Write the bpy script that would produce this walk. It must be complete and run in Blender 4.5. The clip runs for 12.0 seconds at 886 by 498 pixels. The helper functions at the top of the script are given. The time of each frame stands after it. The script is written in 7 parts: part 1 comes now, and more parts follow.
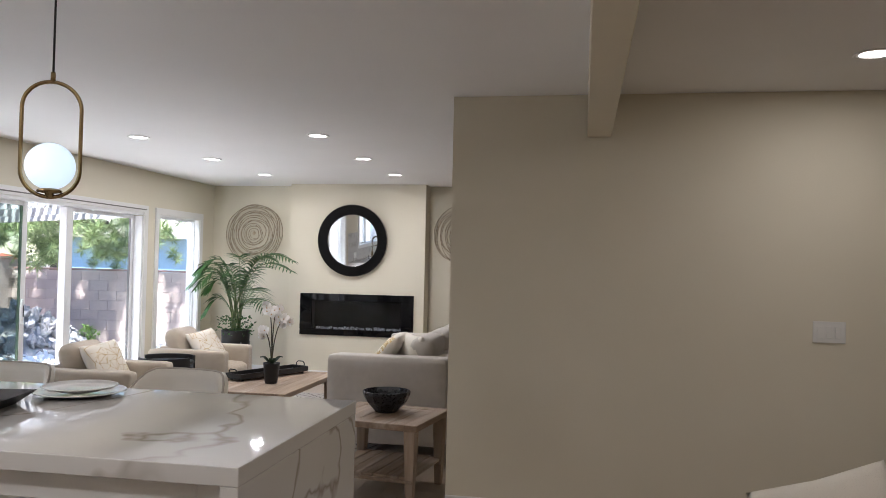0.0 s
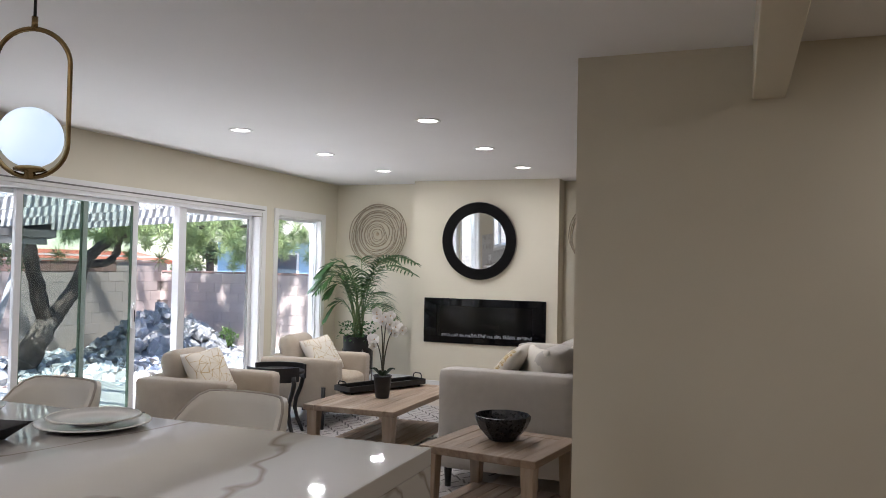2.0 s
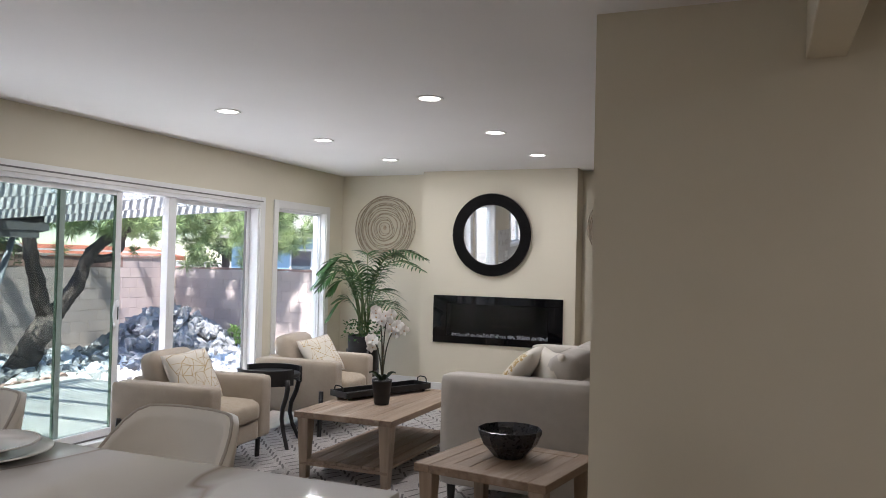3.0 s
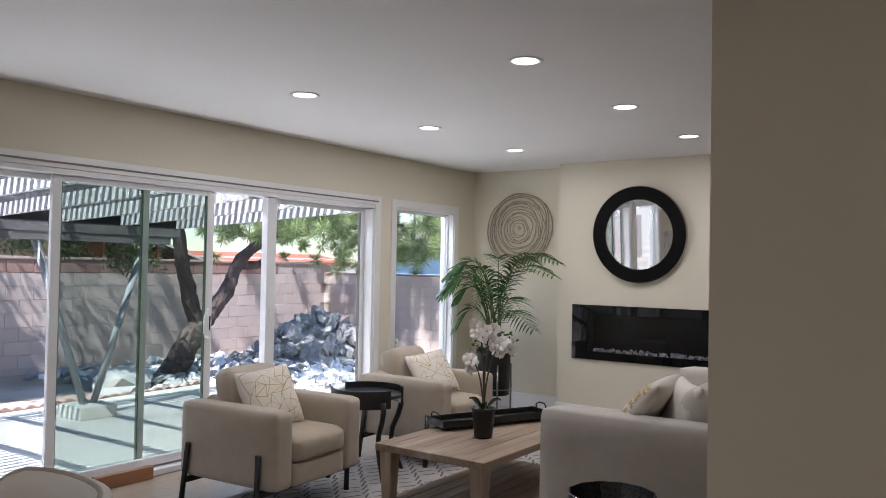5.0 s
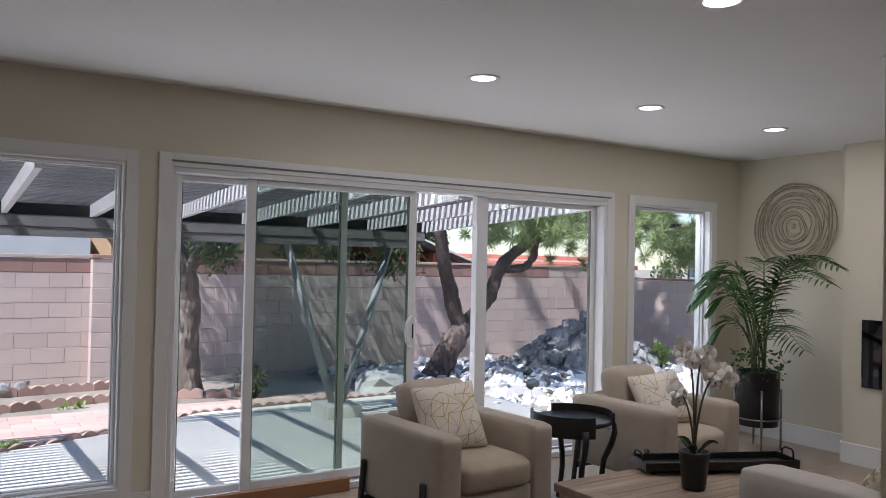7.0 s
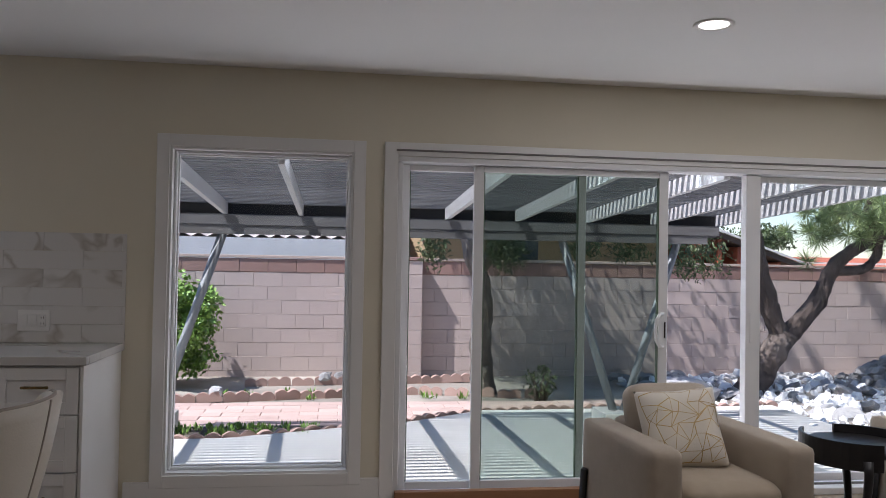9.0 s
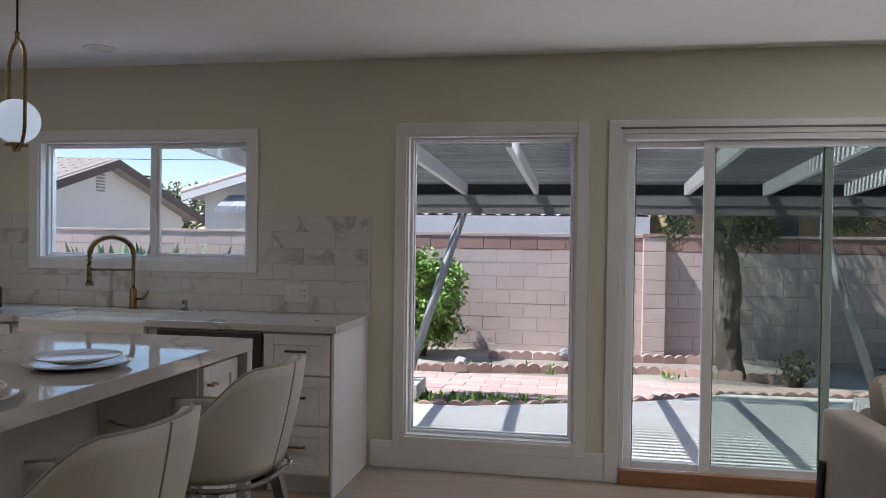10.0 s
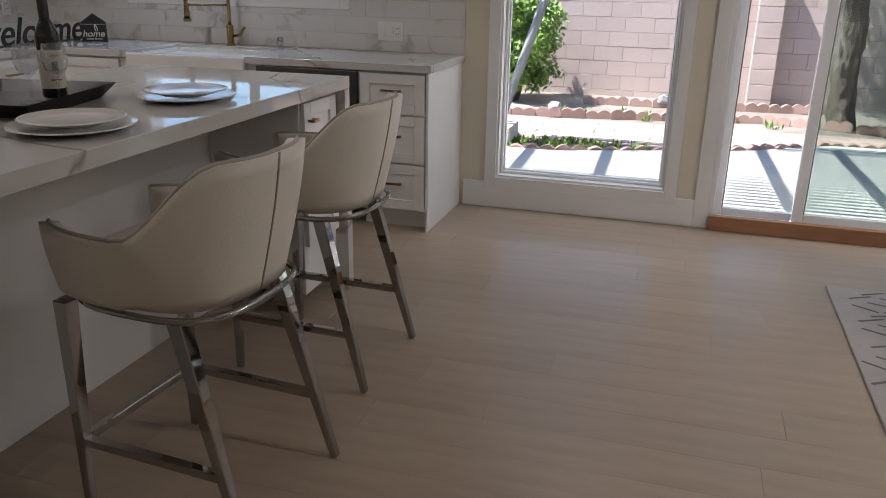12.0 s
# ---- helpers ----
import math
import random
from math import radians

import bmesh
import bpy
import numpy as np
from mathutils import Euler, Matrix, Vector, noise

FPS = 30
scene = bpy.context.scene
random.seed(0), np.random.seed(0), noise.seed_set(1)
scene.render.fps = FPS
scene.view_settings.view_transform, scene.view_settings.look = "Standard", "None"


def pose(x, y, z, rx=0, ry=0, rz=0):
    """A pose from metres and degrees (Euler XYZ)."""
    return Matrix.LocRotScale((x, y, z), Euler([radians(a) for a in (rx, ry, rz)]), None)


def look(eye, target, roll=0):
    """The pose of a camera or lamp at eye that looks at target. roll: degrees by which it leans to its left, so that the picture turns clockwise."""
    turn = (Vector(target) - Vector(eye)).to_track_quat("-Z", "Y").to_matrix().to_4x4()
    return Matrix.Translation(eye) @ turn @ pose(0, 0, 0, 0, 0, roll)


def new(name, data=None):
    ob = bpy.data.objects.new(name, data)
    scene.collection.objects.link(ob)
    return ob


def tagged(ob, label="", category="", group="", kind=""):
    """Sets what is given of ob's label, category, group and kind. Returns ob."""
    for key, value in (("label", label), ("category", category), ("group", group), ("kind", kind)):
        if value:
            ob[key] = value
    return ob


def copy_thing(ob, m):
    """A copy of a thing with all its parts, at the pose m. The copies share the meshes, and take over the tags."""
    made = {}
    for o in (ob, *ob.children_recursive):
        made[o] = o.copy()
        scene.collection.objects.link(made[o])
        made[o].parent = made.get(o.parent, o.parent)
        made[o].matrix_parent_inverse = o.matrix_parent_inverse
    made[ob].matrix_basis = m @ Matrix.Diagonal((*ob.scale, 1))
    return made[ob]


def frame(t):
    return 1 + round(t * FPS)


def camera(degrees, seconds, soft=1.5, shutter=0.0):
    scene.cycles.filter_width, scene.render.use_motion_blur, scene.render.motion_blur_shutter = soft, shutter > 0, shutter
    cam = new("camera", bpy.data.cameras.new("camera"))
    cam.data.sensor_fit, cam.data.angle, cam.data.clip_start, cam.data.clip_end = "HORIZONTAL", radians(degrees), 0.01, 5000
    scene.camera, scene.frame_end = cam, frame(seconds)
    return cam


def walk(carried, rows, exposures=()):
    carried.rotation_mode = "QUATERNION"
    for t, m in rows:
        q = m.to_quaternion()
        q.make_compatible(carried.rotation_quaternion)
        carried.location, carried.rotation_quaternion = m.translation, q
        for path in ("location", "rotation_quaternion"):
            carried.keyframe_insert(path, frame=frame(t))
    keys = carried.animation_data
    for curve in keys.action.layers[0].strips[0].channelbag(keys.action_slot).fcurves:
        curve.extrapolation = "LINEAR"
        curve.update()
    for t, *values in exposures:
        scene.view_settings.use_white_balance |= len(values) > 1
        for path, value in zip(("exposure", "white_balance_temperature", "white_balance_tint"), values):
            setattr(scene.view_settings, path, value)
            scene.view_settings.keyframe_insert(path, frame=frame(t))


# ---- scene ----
cam = camera(59.1, 12.0, soft=0.9)
PATH = [
    (0, (0.19, 0.253, 1.469), (-0.163, 2.22, 1.515), 1.3),
    (0.5, (0.225, 0.429, 1.456), (-0.3, 2.358, 1.502), 1.2),
    (1, (0.168, 0.634, 1.457), (-0.448, 2.536, 1.502), 1.3),
    (1.5, (0.121, 0.813, 1.462), (-0.528, 2.704, 1.509), 1.2),
    (2, (0.152, 1.074, 1.461), (-0.556, 2.944, 1.508), 1.2),
    (2.5, (0.118, 1.305, 1.438), (-0.611, 3.166, 1.487), 1.3),
    (2.7, (0.088, 1.427, 1.443), (-0.643, 3.288, 1.487), 1.3),
    (4.5, (0.022, 2.379, 1.425), (-1.043, 4.072, 1.469), 1.2),
    (5, (0.039, 2.657, 1.443), (-1.113, 4.291, 1.488), 1.1),
    (5.5, (0.093, 2.912, 1.467), (-1.222, 4.417, 1.508), 1.3),
    (6, (0.05, 3.118, 1.475), (-1.406, 4.488, 1.516), 1.3),
    (6.5, (0.027, 3.351, 1.471), (-1.556, 4.573, 1.51), 1.2),
    (7, (0.031, 3.596, 1.471), (-1.654, 4.674, 1.507), 1.2),
    (7.2, (0.03, 3.722, 1.457), (-1.702, 4.721, 1.489), 1.4),
    (8.8, (-0.147, 4.329, 1.364), (-2.126, 4.614, 1.41), 1.2),
    (9, (-0.092, 4.342, 1.361), (-2.073, 4.615, 1.406), 1.0),
    (9.5, (-0.004, 4.414, 1.384), (-2.004, 4.406, 1.385), 1.0),
    (10, (0.015, 4.493, 1.383), (-1.952, 4.133, 1.356), 0.8),
    (10.5, (0.026, 4.515, 1.371), (-1.875, 3.896, 1.303), 0.6),
    (11, (0.035, 4.509, 1.374), (-1.807, 3.922, 0.865), 0.5),
    (11.5, (0.037, 4.507, 1.374), (-1.77, 3.963, 0.713), 0.9),
    (12, (0.033, 4.485, 1.368), (-1.773, 3.94, 0.703), 1.0),
]
EXPOSURES = [(0.0, 1.83, 5950, 15), (1.5, 1.66, 5950, 15), (2.5, 1.58, 5950, 15), (4.5, 1.4, 5950, 16), (7.0, 0.72, 6000, 18), (9.0, 0.64, 6050, 18), (10.5, 0.82, 6100, 17), (11.4, 1.2, 6200, 17), (12.0, 1.3, 6200, 17)]
walk(cam, [(t, look(eye, target, roll)) for t, eye, target, roll in PATH], EXPOSURES)

# ---- light ----
world = bpy.data.worlds.new("sky")
scene.world = world
world.use_nodes = True
wn, wl = world.node_tree.nodes, world.node_tree.links
SUN_DIR = Vector((-0.23, 0.6, -1.0)).normalized()
sky = wn.new("ShaderNodeTexSky")
sky.sky_type, sky.sun_disc = "NISHITA", False
sky.dust_density, sky.ozone_density, sky.air_density = 0.2, 3.5, 1.1
sky.sun_elevation = math.asin(-SUN_DIR.z)
sky.sun_rotation = math.atan2(-SUN_DIR.x, -SUN_DIR.y)
wl.new(sky.outputs[0], wn["Background"].inputs[0])
wn["Background"].inputs[1].default_value = 0.11
sun = new("sun", bpy.data.lights.new("sun", "SUN"))
sun.data.energy, sun.data.angle, sun.data.color = 5.0, radians(0.5), (1.0, 0.96, 0.9)
sun.matrix_world = look((0, 0, 20), Vector((0, 0, 20)) + SUN_DIR)


def area_lamp(name, at, target, w, h, watts, color, disk=False):
    lamp = new(name, bpy.data.lights.new(name, "AREA"))
    lamp.data.shape = "DISK" if disk else "RECTANGLE"
    lamp.data.size, lamp.data.size_y = w, h
    lamp.data.energy, lamp.data.color = watts, color
    lamp.matrix_world = look(at, target)
    return lamp


LAMP = (1.0, 0.96, 0.90)
WARM = (1.0, 0.92, 0.81)
DAY = (0.86, 0.94, 1.0)
SKYBLUE = (0.55, 0.77, 1.0)
DOWNLIGHTS = [(-3.35, 5.99), (-3.35, 7.26), (-3.34, 8.5), (-1.84, 5.99), (-1.84, 7.26), (-1.84, 8.5), (1.45, 3.98), (1.6, 1.2), (-4.1, 1.7), (-0.6, 0.9), (-2.4, 1.3)]
for k, (lx, ly) in enumerate(DOWNLIGHTS):
    lit = k not in (8,)
    if lit:
        area_lamp("downlight_lamp", (lx, ly, 2.452), (lx, ly + 0.0001, 0), 0.13, 0.13, 1.5 if k == 6 else (4.2 if k > 6 else 3.2), WARM if k > 5 else LAMP, True)
# daylight off the sky, falling in under the eaves at the glass
for ya, yb, watts in ((4.75, 8.1, 29), (3.45, 4.45, 10), (8.45, 9.35, 10), (0.95, 2.4, 10)):
    area_lamp("daylight", (-5.0, (ya + yb) / 2, 2.28), (-3.4, (ya + yb) / 2, 0.9), yb - ya, 0.35, watts, DAY if ya > 3 else SKYBLUE)

# sunlight thrown up by the pale patio, entering low at the glass
for ya, yb, watts in ((4.8, 8.0, 18), (3.5, 4.4, 3), (8.5, 9.3, 4)):
    area_lamp("patio_bounce", (-4.93, (ya + yb) / 2, -0.1), (-3.5, (ya + yb) / 2, 1.2), yb - ya, 0.28, watts, (1.0, 0.98, 0.95))

# ---- materials ----
MATS = {}


def mat(name, c1, c2=None, scale=6.0, rough=0.5, metal=0.0, bump=0.0, bscale=80.0, spread=0.15, stretch=(1, 1, 1), wear=None, coat=0.0, sheen=0.0, vary=0.0, island=0.0):
    """Two tones of noise, a fine grain for relief, roughness that wanders; vary: tone by object, island: tone by loose piece."""
    if name in MATS:
        return MATS[name]
    m = bpy.data.materials.new(name)
    m.use_nodes = True
    n, l = m.node_tree.nodes, m.node_tree.links
    bs = n["Principled BSDF"]
    c2 = c2 or tuple(min(1, v * 0.86) for v in c1)
    tc = n.new("ShaderNodeTexCoord")
    mp = n.new("ShaderNodeMapping")
    mp.inputs["Scale"].default_value = stretch
    l.new(tc.outputs["Object"], mp.inputs[0])
    big = n.new("ShaderNodeTexNoise")
    big.inputs["Scale"].default_value, big.inputs["Detail"].default_value = scale, 5
    l.new(mp.outputs[0], big.inputs[0])
    ramp = n.new("ShaderNodeMix")
    ramp.data_type = "RGBA"
    ramp.inputs["A"].default_value, ramp.inputs["B"].default_value = (*c1, 1), (*c2, 1)
    mr = n.new("ShaderNodeMapRange")
    mr.inputs[1].default_value, mr.inputs[2].default_value = 0.5 - spread * 1.6, 0.5 + spread * 1.6
    l.new(big.outputs[0], mr.inputs[0])
    l.new(mr.outputs[0], ramp.inputs["Factor"])
    col = ramp.outputs["Result"]
    if wear:
        w = n.new("ShaderNodeTexNoise")
        w.inputs["Scale"].default_value, w.inputs["Detail"].default_value = scale * 0.31, 8
        l.new(mp.outputs[0], w.inputs[0])
        wr = n.new("ShaderNodeMapRange")
        wr.inputs[1].default_value, wr.inputs[2].default_value = 0.52, 0.72
        l.new(w.outputs[0], wr.inputs[0])
        mx = n.new("ShaderNodeMix")
        mx.data_type = "RGBA"
        mx.inputs["B"].default_value = (*wear, 1)
        l.new(wr.outputs[0], mx.inputs["Factor"])
        l.new(col, mx.inputs["A"])
        col = mx.outputs["Result"]
    if vary or island:
        rnd = n.new("ShaderNodeObjectInfo").outputs["Random"] if vary else n.new("ShaderNodeNewGeometry").outputs["Random Per Island"]
        k = vary or island
        vr = n.new("ShaderNodeMapRange")
        vr.inputs[3].default_value, vr.inputs[4].default_value = 1 - k, 1 + k
        l.new(rnd, vr.inputs[0])
        hs = n.new("ShaderNodeHueSaturation")
        l.new(vr.outputs[0], hs.inputs["Value"])
        l.new(col, hs.inputs["Color"])
        col = hs.outputs[0]
    l.new(col, bs.inputs["Base Color"])
    fine = n.new("ShaderNodeTexNoise")
    fine.inputs["Scale"].default_value, fine.inputs["Detail"].default_value = bscale, 6
    l.new(mp.outputs[0], fine.inputs[0])
    rr = n.new("ShaderNodeMapRange")
    rr.inputs[3].default_value, rr.inputs[4].default_value = max(0.02, rough * 0.82), min(1, rough * 1.18)
    l.new(fine.outputs[0], rr.inputs[0])
    l.new(rr.outputs[0], bs.inputs["Roughness"])
    bs.inputs["Metallic"].default_value = metal
    bs.inputs["Coat Weight"].default_value = coat
    bs.inputs["Sheen Weight"].default_value = sheen
    if bump:
        b = n.new("ShaderNodeBump")
        b.inputs["Strength"].default_value, b.inputs["Distance"].default_value = bump, 0.01
        l.new(fine.outputs[0], b.inputs["Height"])
        l.new(b.outputs[0], bs.inputs["Normal"])
    MATS[name] = m
    return m


def marble(name, base, vein, scale, rough=0.12, width=0.035):
    """White stone with grey veins that wander."""
    m = mat(name, base, tuple(v * 0.93 for v in base), 1.6, rough)
    n, l = m.node_tree.nodes, m.node_tree.links
    bs = n["Principled BSDF"]
    src = bs.inputs["Base Color"].links[0].from_socket
    tc = n.new("ShaderNodeTexCoord")
    oi = n.new("ShaderNodeObjectInfo")
    off = n.new("ShaderNodeVectorMath")
    off.operation = "SCALE"
    comb = n.new("ShaderNodeCombineXYZ")
    for i in range(3):
        l.new(oi.outputs["Random"], comb.inputs[i])
    l.new(comb.outputs[0], off.inputs[0])
    off.inputs["Scale"].default_value = 37.0
    add = n.new("ShaderNodeVectorMath")
    l.new(tc.outputs["Object"], add.inputs[0])
    l.new(off.outputs[0], add.inputs[1])
    ns = n.new("ShaderNodeTexNoise")
    ns.inputs["Scale"].default_value, ns.inputs["Detail"].default_value, ns.inputs["Distortion"].default_value = scale, 4, 0.9
    l.new(add.outputs[0], ns.inputs[0])
    sub = n.new("ShaderNodeMath")
    sub.operation = "SUBTRACT"
    sub.inputs[1].default_value = 0.5
    l.new(ns.outputs[0], sub.inputs[0])
    ab = n.new("ShaderNodeMath")
    ab.operation = "ABSOLUTE"
    l.new(sub.outputs[0], ab.inputs[0])
    mr = n.new("ShaderNodeMapRange")
    mr.inputs[1].default_value, mr.inputs[2].default_value, mr.inputs[3].default_value, mr.inputs[4].default_value = 0.0, width, 1.0, 0.0
    l.new(ab.outputs[0], mr.inputs[0])
    gate = n.new("ShaderNodeTexNoise")
    gate.inputs["Scale"].default_value = scale * 0.8
    l.new(add.outputs[0], gate.inputs[0])
    gr = n.new("ShaderNodeMapRange")
    gr.inputs[1].default_value, gr.inputs[2].default_value = 0.42, 0.54
    l.new(gate.outputs[0], gr.inputs[0])
    mul = n.new("ShaderNodeMath")
    mul.operation = "MULTIPLY"
    l.new(mr.outputs[0], mul.inputs[0])
    l.new(gr.outputs[0], mul.inputs[1])
    mx = n.new("ShaderNodeMix")
    mx.data_type = "RGBA"
    mx.inputs["B"].default_value = (*vein, 1)
    l.new(mul.outputs[0], mx.inputs["Factor"])
    l.new(src, mx.inputs["A"])
    l.new(mx.outputs["Result"], bs.inputs["Base Color"])
    return m


def emitter(name, color, power):
    m = bpy.data.materials.new(name)
    m.use_nodes = True
    bs = m.node_tree.nodes["Principled BSDF"]
    bs.inputs["Base Color"].default_value = (0.9, 0.9, 0.9, 1)
    bs.inputs["Emission Color"].default_value = (*color, 1)
    bs.inputs["Emission Strength"].default_value = power
    return m


def glass(name, tint, rough=0.0, base=0.02):
    m = bpy.data.materials.new(name)
    m.use_nodes = True
    n, l = m.node_tree.nodes, m.node_tree.links
    out = n["Material Output"]
    n.remove(n["Principled BSDF"])
    tr, gl, mx, fr = n.new("ShaderNodeBsdfTransparent"), n.new("ShaderNodeBsdfGlossy"), n.new("ShaderNodeMixShader"), n.new("ShaderNodeLayerWeight")
    pw, ad = n.new("ShaderNodeMath"), n.new("ShaderNodeMath")
    pw.operation, ad.operation = "POWER", "MULTIPLY_ADD"
    pw.inputs[1].default_value, ad.inputs[1].default_value, ad.inputs[2].default_value = 5.0, 0.5, base
    tr.inputs[0].default_value = (*tint, 1)
    gl.inputs["Roughness"].default_value = rough
    l.new(fr.outputs["Facing"], pw.inputs[0])
    l.new(pw.outputs[0], ad.inputs[0])
    l.new(ad.outputs[0], mx.inputs[0])
    l.new(tr.outputs[0], mx.inputs[1])
    l.new(gl.outputs[0], mx.inputs[2])
    l.new(mx.outputs[0], out.inputs[0])
    return m


WALL = mat("cream_paint", (0.72, 0.67, 0.545), (0.68, 0.63, 0.505), 1.2, 0.75, bump=0.05, bscale=140)
CEIL = mat("ceiling_paint", (0.86, 0.855, 0.85), (0.83, 0.825, 0.82), 1.5, 0.85, bump=0.06, bscale=110)
TRIM = mat("white_trim_paint", (0.80, 0.79, 0.77), (0.77, 0.76, 0.74), 3, 0.35, bump=0.02)
VINYL = mat("white_vinyl", (0.78, 0.78, 0.78), (0.74, 0.74, 0.74), 4, 0.3)
PLANK = mat("pale_oak_plank", (0.40, 0.32, 0.24), (0.345, 0.268, 0.196), 3.0, 0.30, bump=0.02, bscale=30, stretch=(7, 0.8, 1), wear=(0.31, 0.235, 0.17), vary=0.045)
PLANKS = mat("pale_oak_planks", (0.40, 0.32, 0.24), (0.345, 0.268, 0.196), 3.0, 0.30, bump=0.02, bscale=30, stretch=(7, 0.8, 1), wear=(0.31, 0.235, 0.17), island=0.045)
SLAB = marble("quartz_worktop", (0.60, 0.585, 0.56), (0.33, 0.29, 0.25), 0.95, 0.03, 0.017)
SLAB.node_tree.nodes["Principled BSDF"].inputs["Specular IOR Level"].default_value = 0.5
SOFACLOTH = mat("pale_sofa_linen", (0.56, 0.515, 0.455), (0.50, 0.46, 0.405), 14, 0.9, bump=0.35, bscale=420, sheen=0.25)
TILE = marble("marble_tile", (0.70, 0.685, 0.66), (0.47, 0.44, 0.40), 1.5, 0.14, 0.03)
CAB = mat("white_cabinet_paint", (0.78, 0.77, 0.75), (0.75, 0.74, 0.72), 3, 0.35, bump=0.015)
LINEN = mat("oat_linen", (0.45, 0.38, 0.295), (0.40, 0.335, 0.255), 14, 0.9, bump=0.35, bscale=420, sheen=0.25)
LINEN2 = mat("oat_linen_seat", (0.42, 0.345, 0.25), (0.365, 0.30, 0.215), 14, 0.9, bump=0.35, bscale=420, sheen=0.25)
LINENW = mat("cream_cotton", (0.77, 0.72, 0.63), (0.71, 0.66, 0.57), 10, 0.9, bump=0.3, bscale=300, sheen=0.2)
GOLDPRINT = mat("gold_print", (0.60, 0.42, 0.16), (0.36, 0.25, 0.11), 30, 0.35, metal=0.6)
LEATHER = mat("cream_leather", (0.77, 0.725, 0.645), (0.71, 0.665, 0.585), 5, 0.42, bump=0.08, bscale=160)
PIPING = mat("grey_piping", (0.46, 0.41, 0.345), None, 20, 0.5)
BLACKWOOD = mat("black_painted_wood", (0.014, 0.013, 0.013), (0.022, 0.02, 0.02), 8, 0.32, bump=0.03)
BLACKMET = mat("black_metal", (0.015, 0.015, 0.016), (0.03, 0.028, 0.026), 12, 0.4, metal=0.4, bump=0.04)
CHROME = mat("polished_chrome", (0.46, 0.44, 0.42), (0.38, 0.36, 0.34), 6, 0.04, metal=1.0)
GOLD = mat("aged_brass", (0.34, 0.24, 0.115), (0.24, 0.16, 0.07), 9, 0.25, metal=1.0)
TEAK = mat("weathered_teak", (0.33, 0.24, 0.165), (0.22, 0.15, 0.10), 4, 0.6, bump=0.25, bscale=40, stretch=(9, 0.7, 9), wear=(0.44, 0.35, 0.27), vary=0.12)
TEAKX = mat("weathered_teak_leg", (0.38, 0.29, 0.21), (0.27, 0.2, 0.14), 4, 0.62, bump=0.25, bscale=40, stretch=(9, 9, 0.8), wear=(0.45, 0.36, 0.28), vary=0.12)
BOWL = mat("black_glaze", (0.012, 0.013, 0.016), (0.02, 0.02, 0.024), 10, 0.28)
PLATE = mat("white_porcelain", (0.80, 0.79, 0.76), (0.77, 0.76, 0.73), 4, 0.12, coat=0.3)
LEAFM = mat("palm_leaf", (0.035, 0.10, 0.022), (0.06, 0.15, 0.035), 20, 0.45, island=0.3)
STEMM = mat("palm_stem", (0.10, 0.16, 0.05), (0.16, 0.2, 0.07), 12, 0.5)
PETAL = mat("white_petal", (0.90, 0.88, 0.84), (0.84, 0.80, 0.75), 30, 0.6, island=0.08)
LIP = mat("orchid_lip", (0.62, 0.44, 0.16), (0.5, 0.28, 0.2), 30, 0.6)
ORCHLEAF = mat("orchid_leaf", (0.02, 0.035, 0.015), (0.035, 0.055, 0.02), 10, 0.4)
BLACKGLASS = mat("black_glass", (0.004, 0.004, 0.005), None, 5, 0.03)
BLACKGLASS.node_tree.nodes["Principled BSDF"].inputs["Specular IOR Level"].default_value = 0.3
MIRROR = mat("silvered_mirror", (0.92, 0.93, 0.93), (0.91, 0.92, 0.92), 3, 0.015, metal=1.0)
WICKER = mat("dried_willow", (0.62, 0.535, 0.40), (0.29, 0.23, 0.15), 25, 0.65, bump=0.15, island=0.3)
STEEL = mat("brushed_steel", (0.30, 0.29, 0.28), (0.24, 0.23, 0.22), 4, 0.3, metal=1.0, stretch=(1, 1, 30))
DARKSTEEL = mat("dark_brushed_steel", (0.13, 0.125, 0.12), (0.10, 0.095, 0.09), 4, 0.32, metal=1.0, stretch=(1, 1, 30))
SILLWOOD = mat("reddish_pine", (0.36, 0.18, 0.09), (0.28, 0.13, 0.06), 5, 0.55, bump=0.1, stretch=(8, 0.7, 8))
SWITCH = mat("white_plastic", (0.80, 0.79, 0.76), None, 5, 0.3)
OPAL = emitter("opal_globe", (0.66, 0.85, 1.0), 0.26)
LENS = emitter("lit_lens", (1.0, 0.93, 0.82), 3.2)
UNLIT = mat("unlit_lens", (0.72, 0.72, 0.7), None, 5, 0.5)
PANE = glass("window_glass", (0.97, 0.985, 0.98))
PANEG = glass("green_float_glass", (0.70, 0.755, 0.72))
WINEGLASS = glass("stem_glass", (0.975, 0.98, 0.98), base=0.13)
GREENEDGE = mat("green_glass_edge", (0.11, 0.16, 0.11), None, 5, 0.3)
# outside
CONCRETE = mat("patio_concrete", (0.64, 0.625, 0.59), (0.56, 0.545, 0.51), 2.2, 0.85, bump=0.2, bscale=90, wear=(0.44, 0.42, 0.38))
SOIL = mat("dry_soil", (0.32, 0.285, 0.245), (0.19, 0.165, 0.14), 1.4, 0.95, bump=0.6, bscale=24, wear=(0.5, 0.46, 0.4))
BLOCK = mat("pink_grey_block", (0.56, 0.46, 0.42), (0.49, 0.395, 0.36), 3.5, 0.9, bump=0.35, bscale=70, wear=(0.60, 0.505, 0.465), vary=0.05)
BLOCKS = mat("pink_grey_blocks", (0.56, 0.46, 0.42), (0.49, 0.395, 0.36), 3.5, 0.9, bump=0.35, bscale=70, wear=(0.60, 0.505, 0.465), island=0.05)
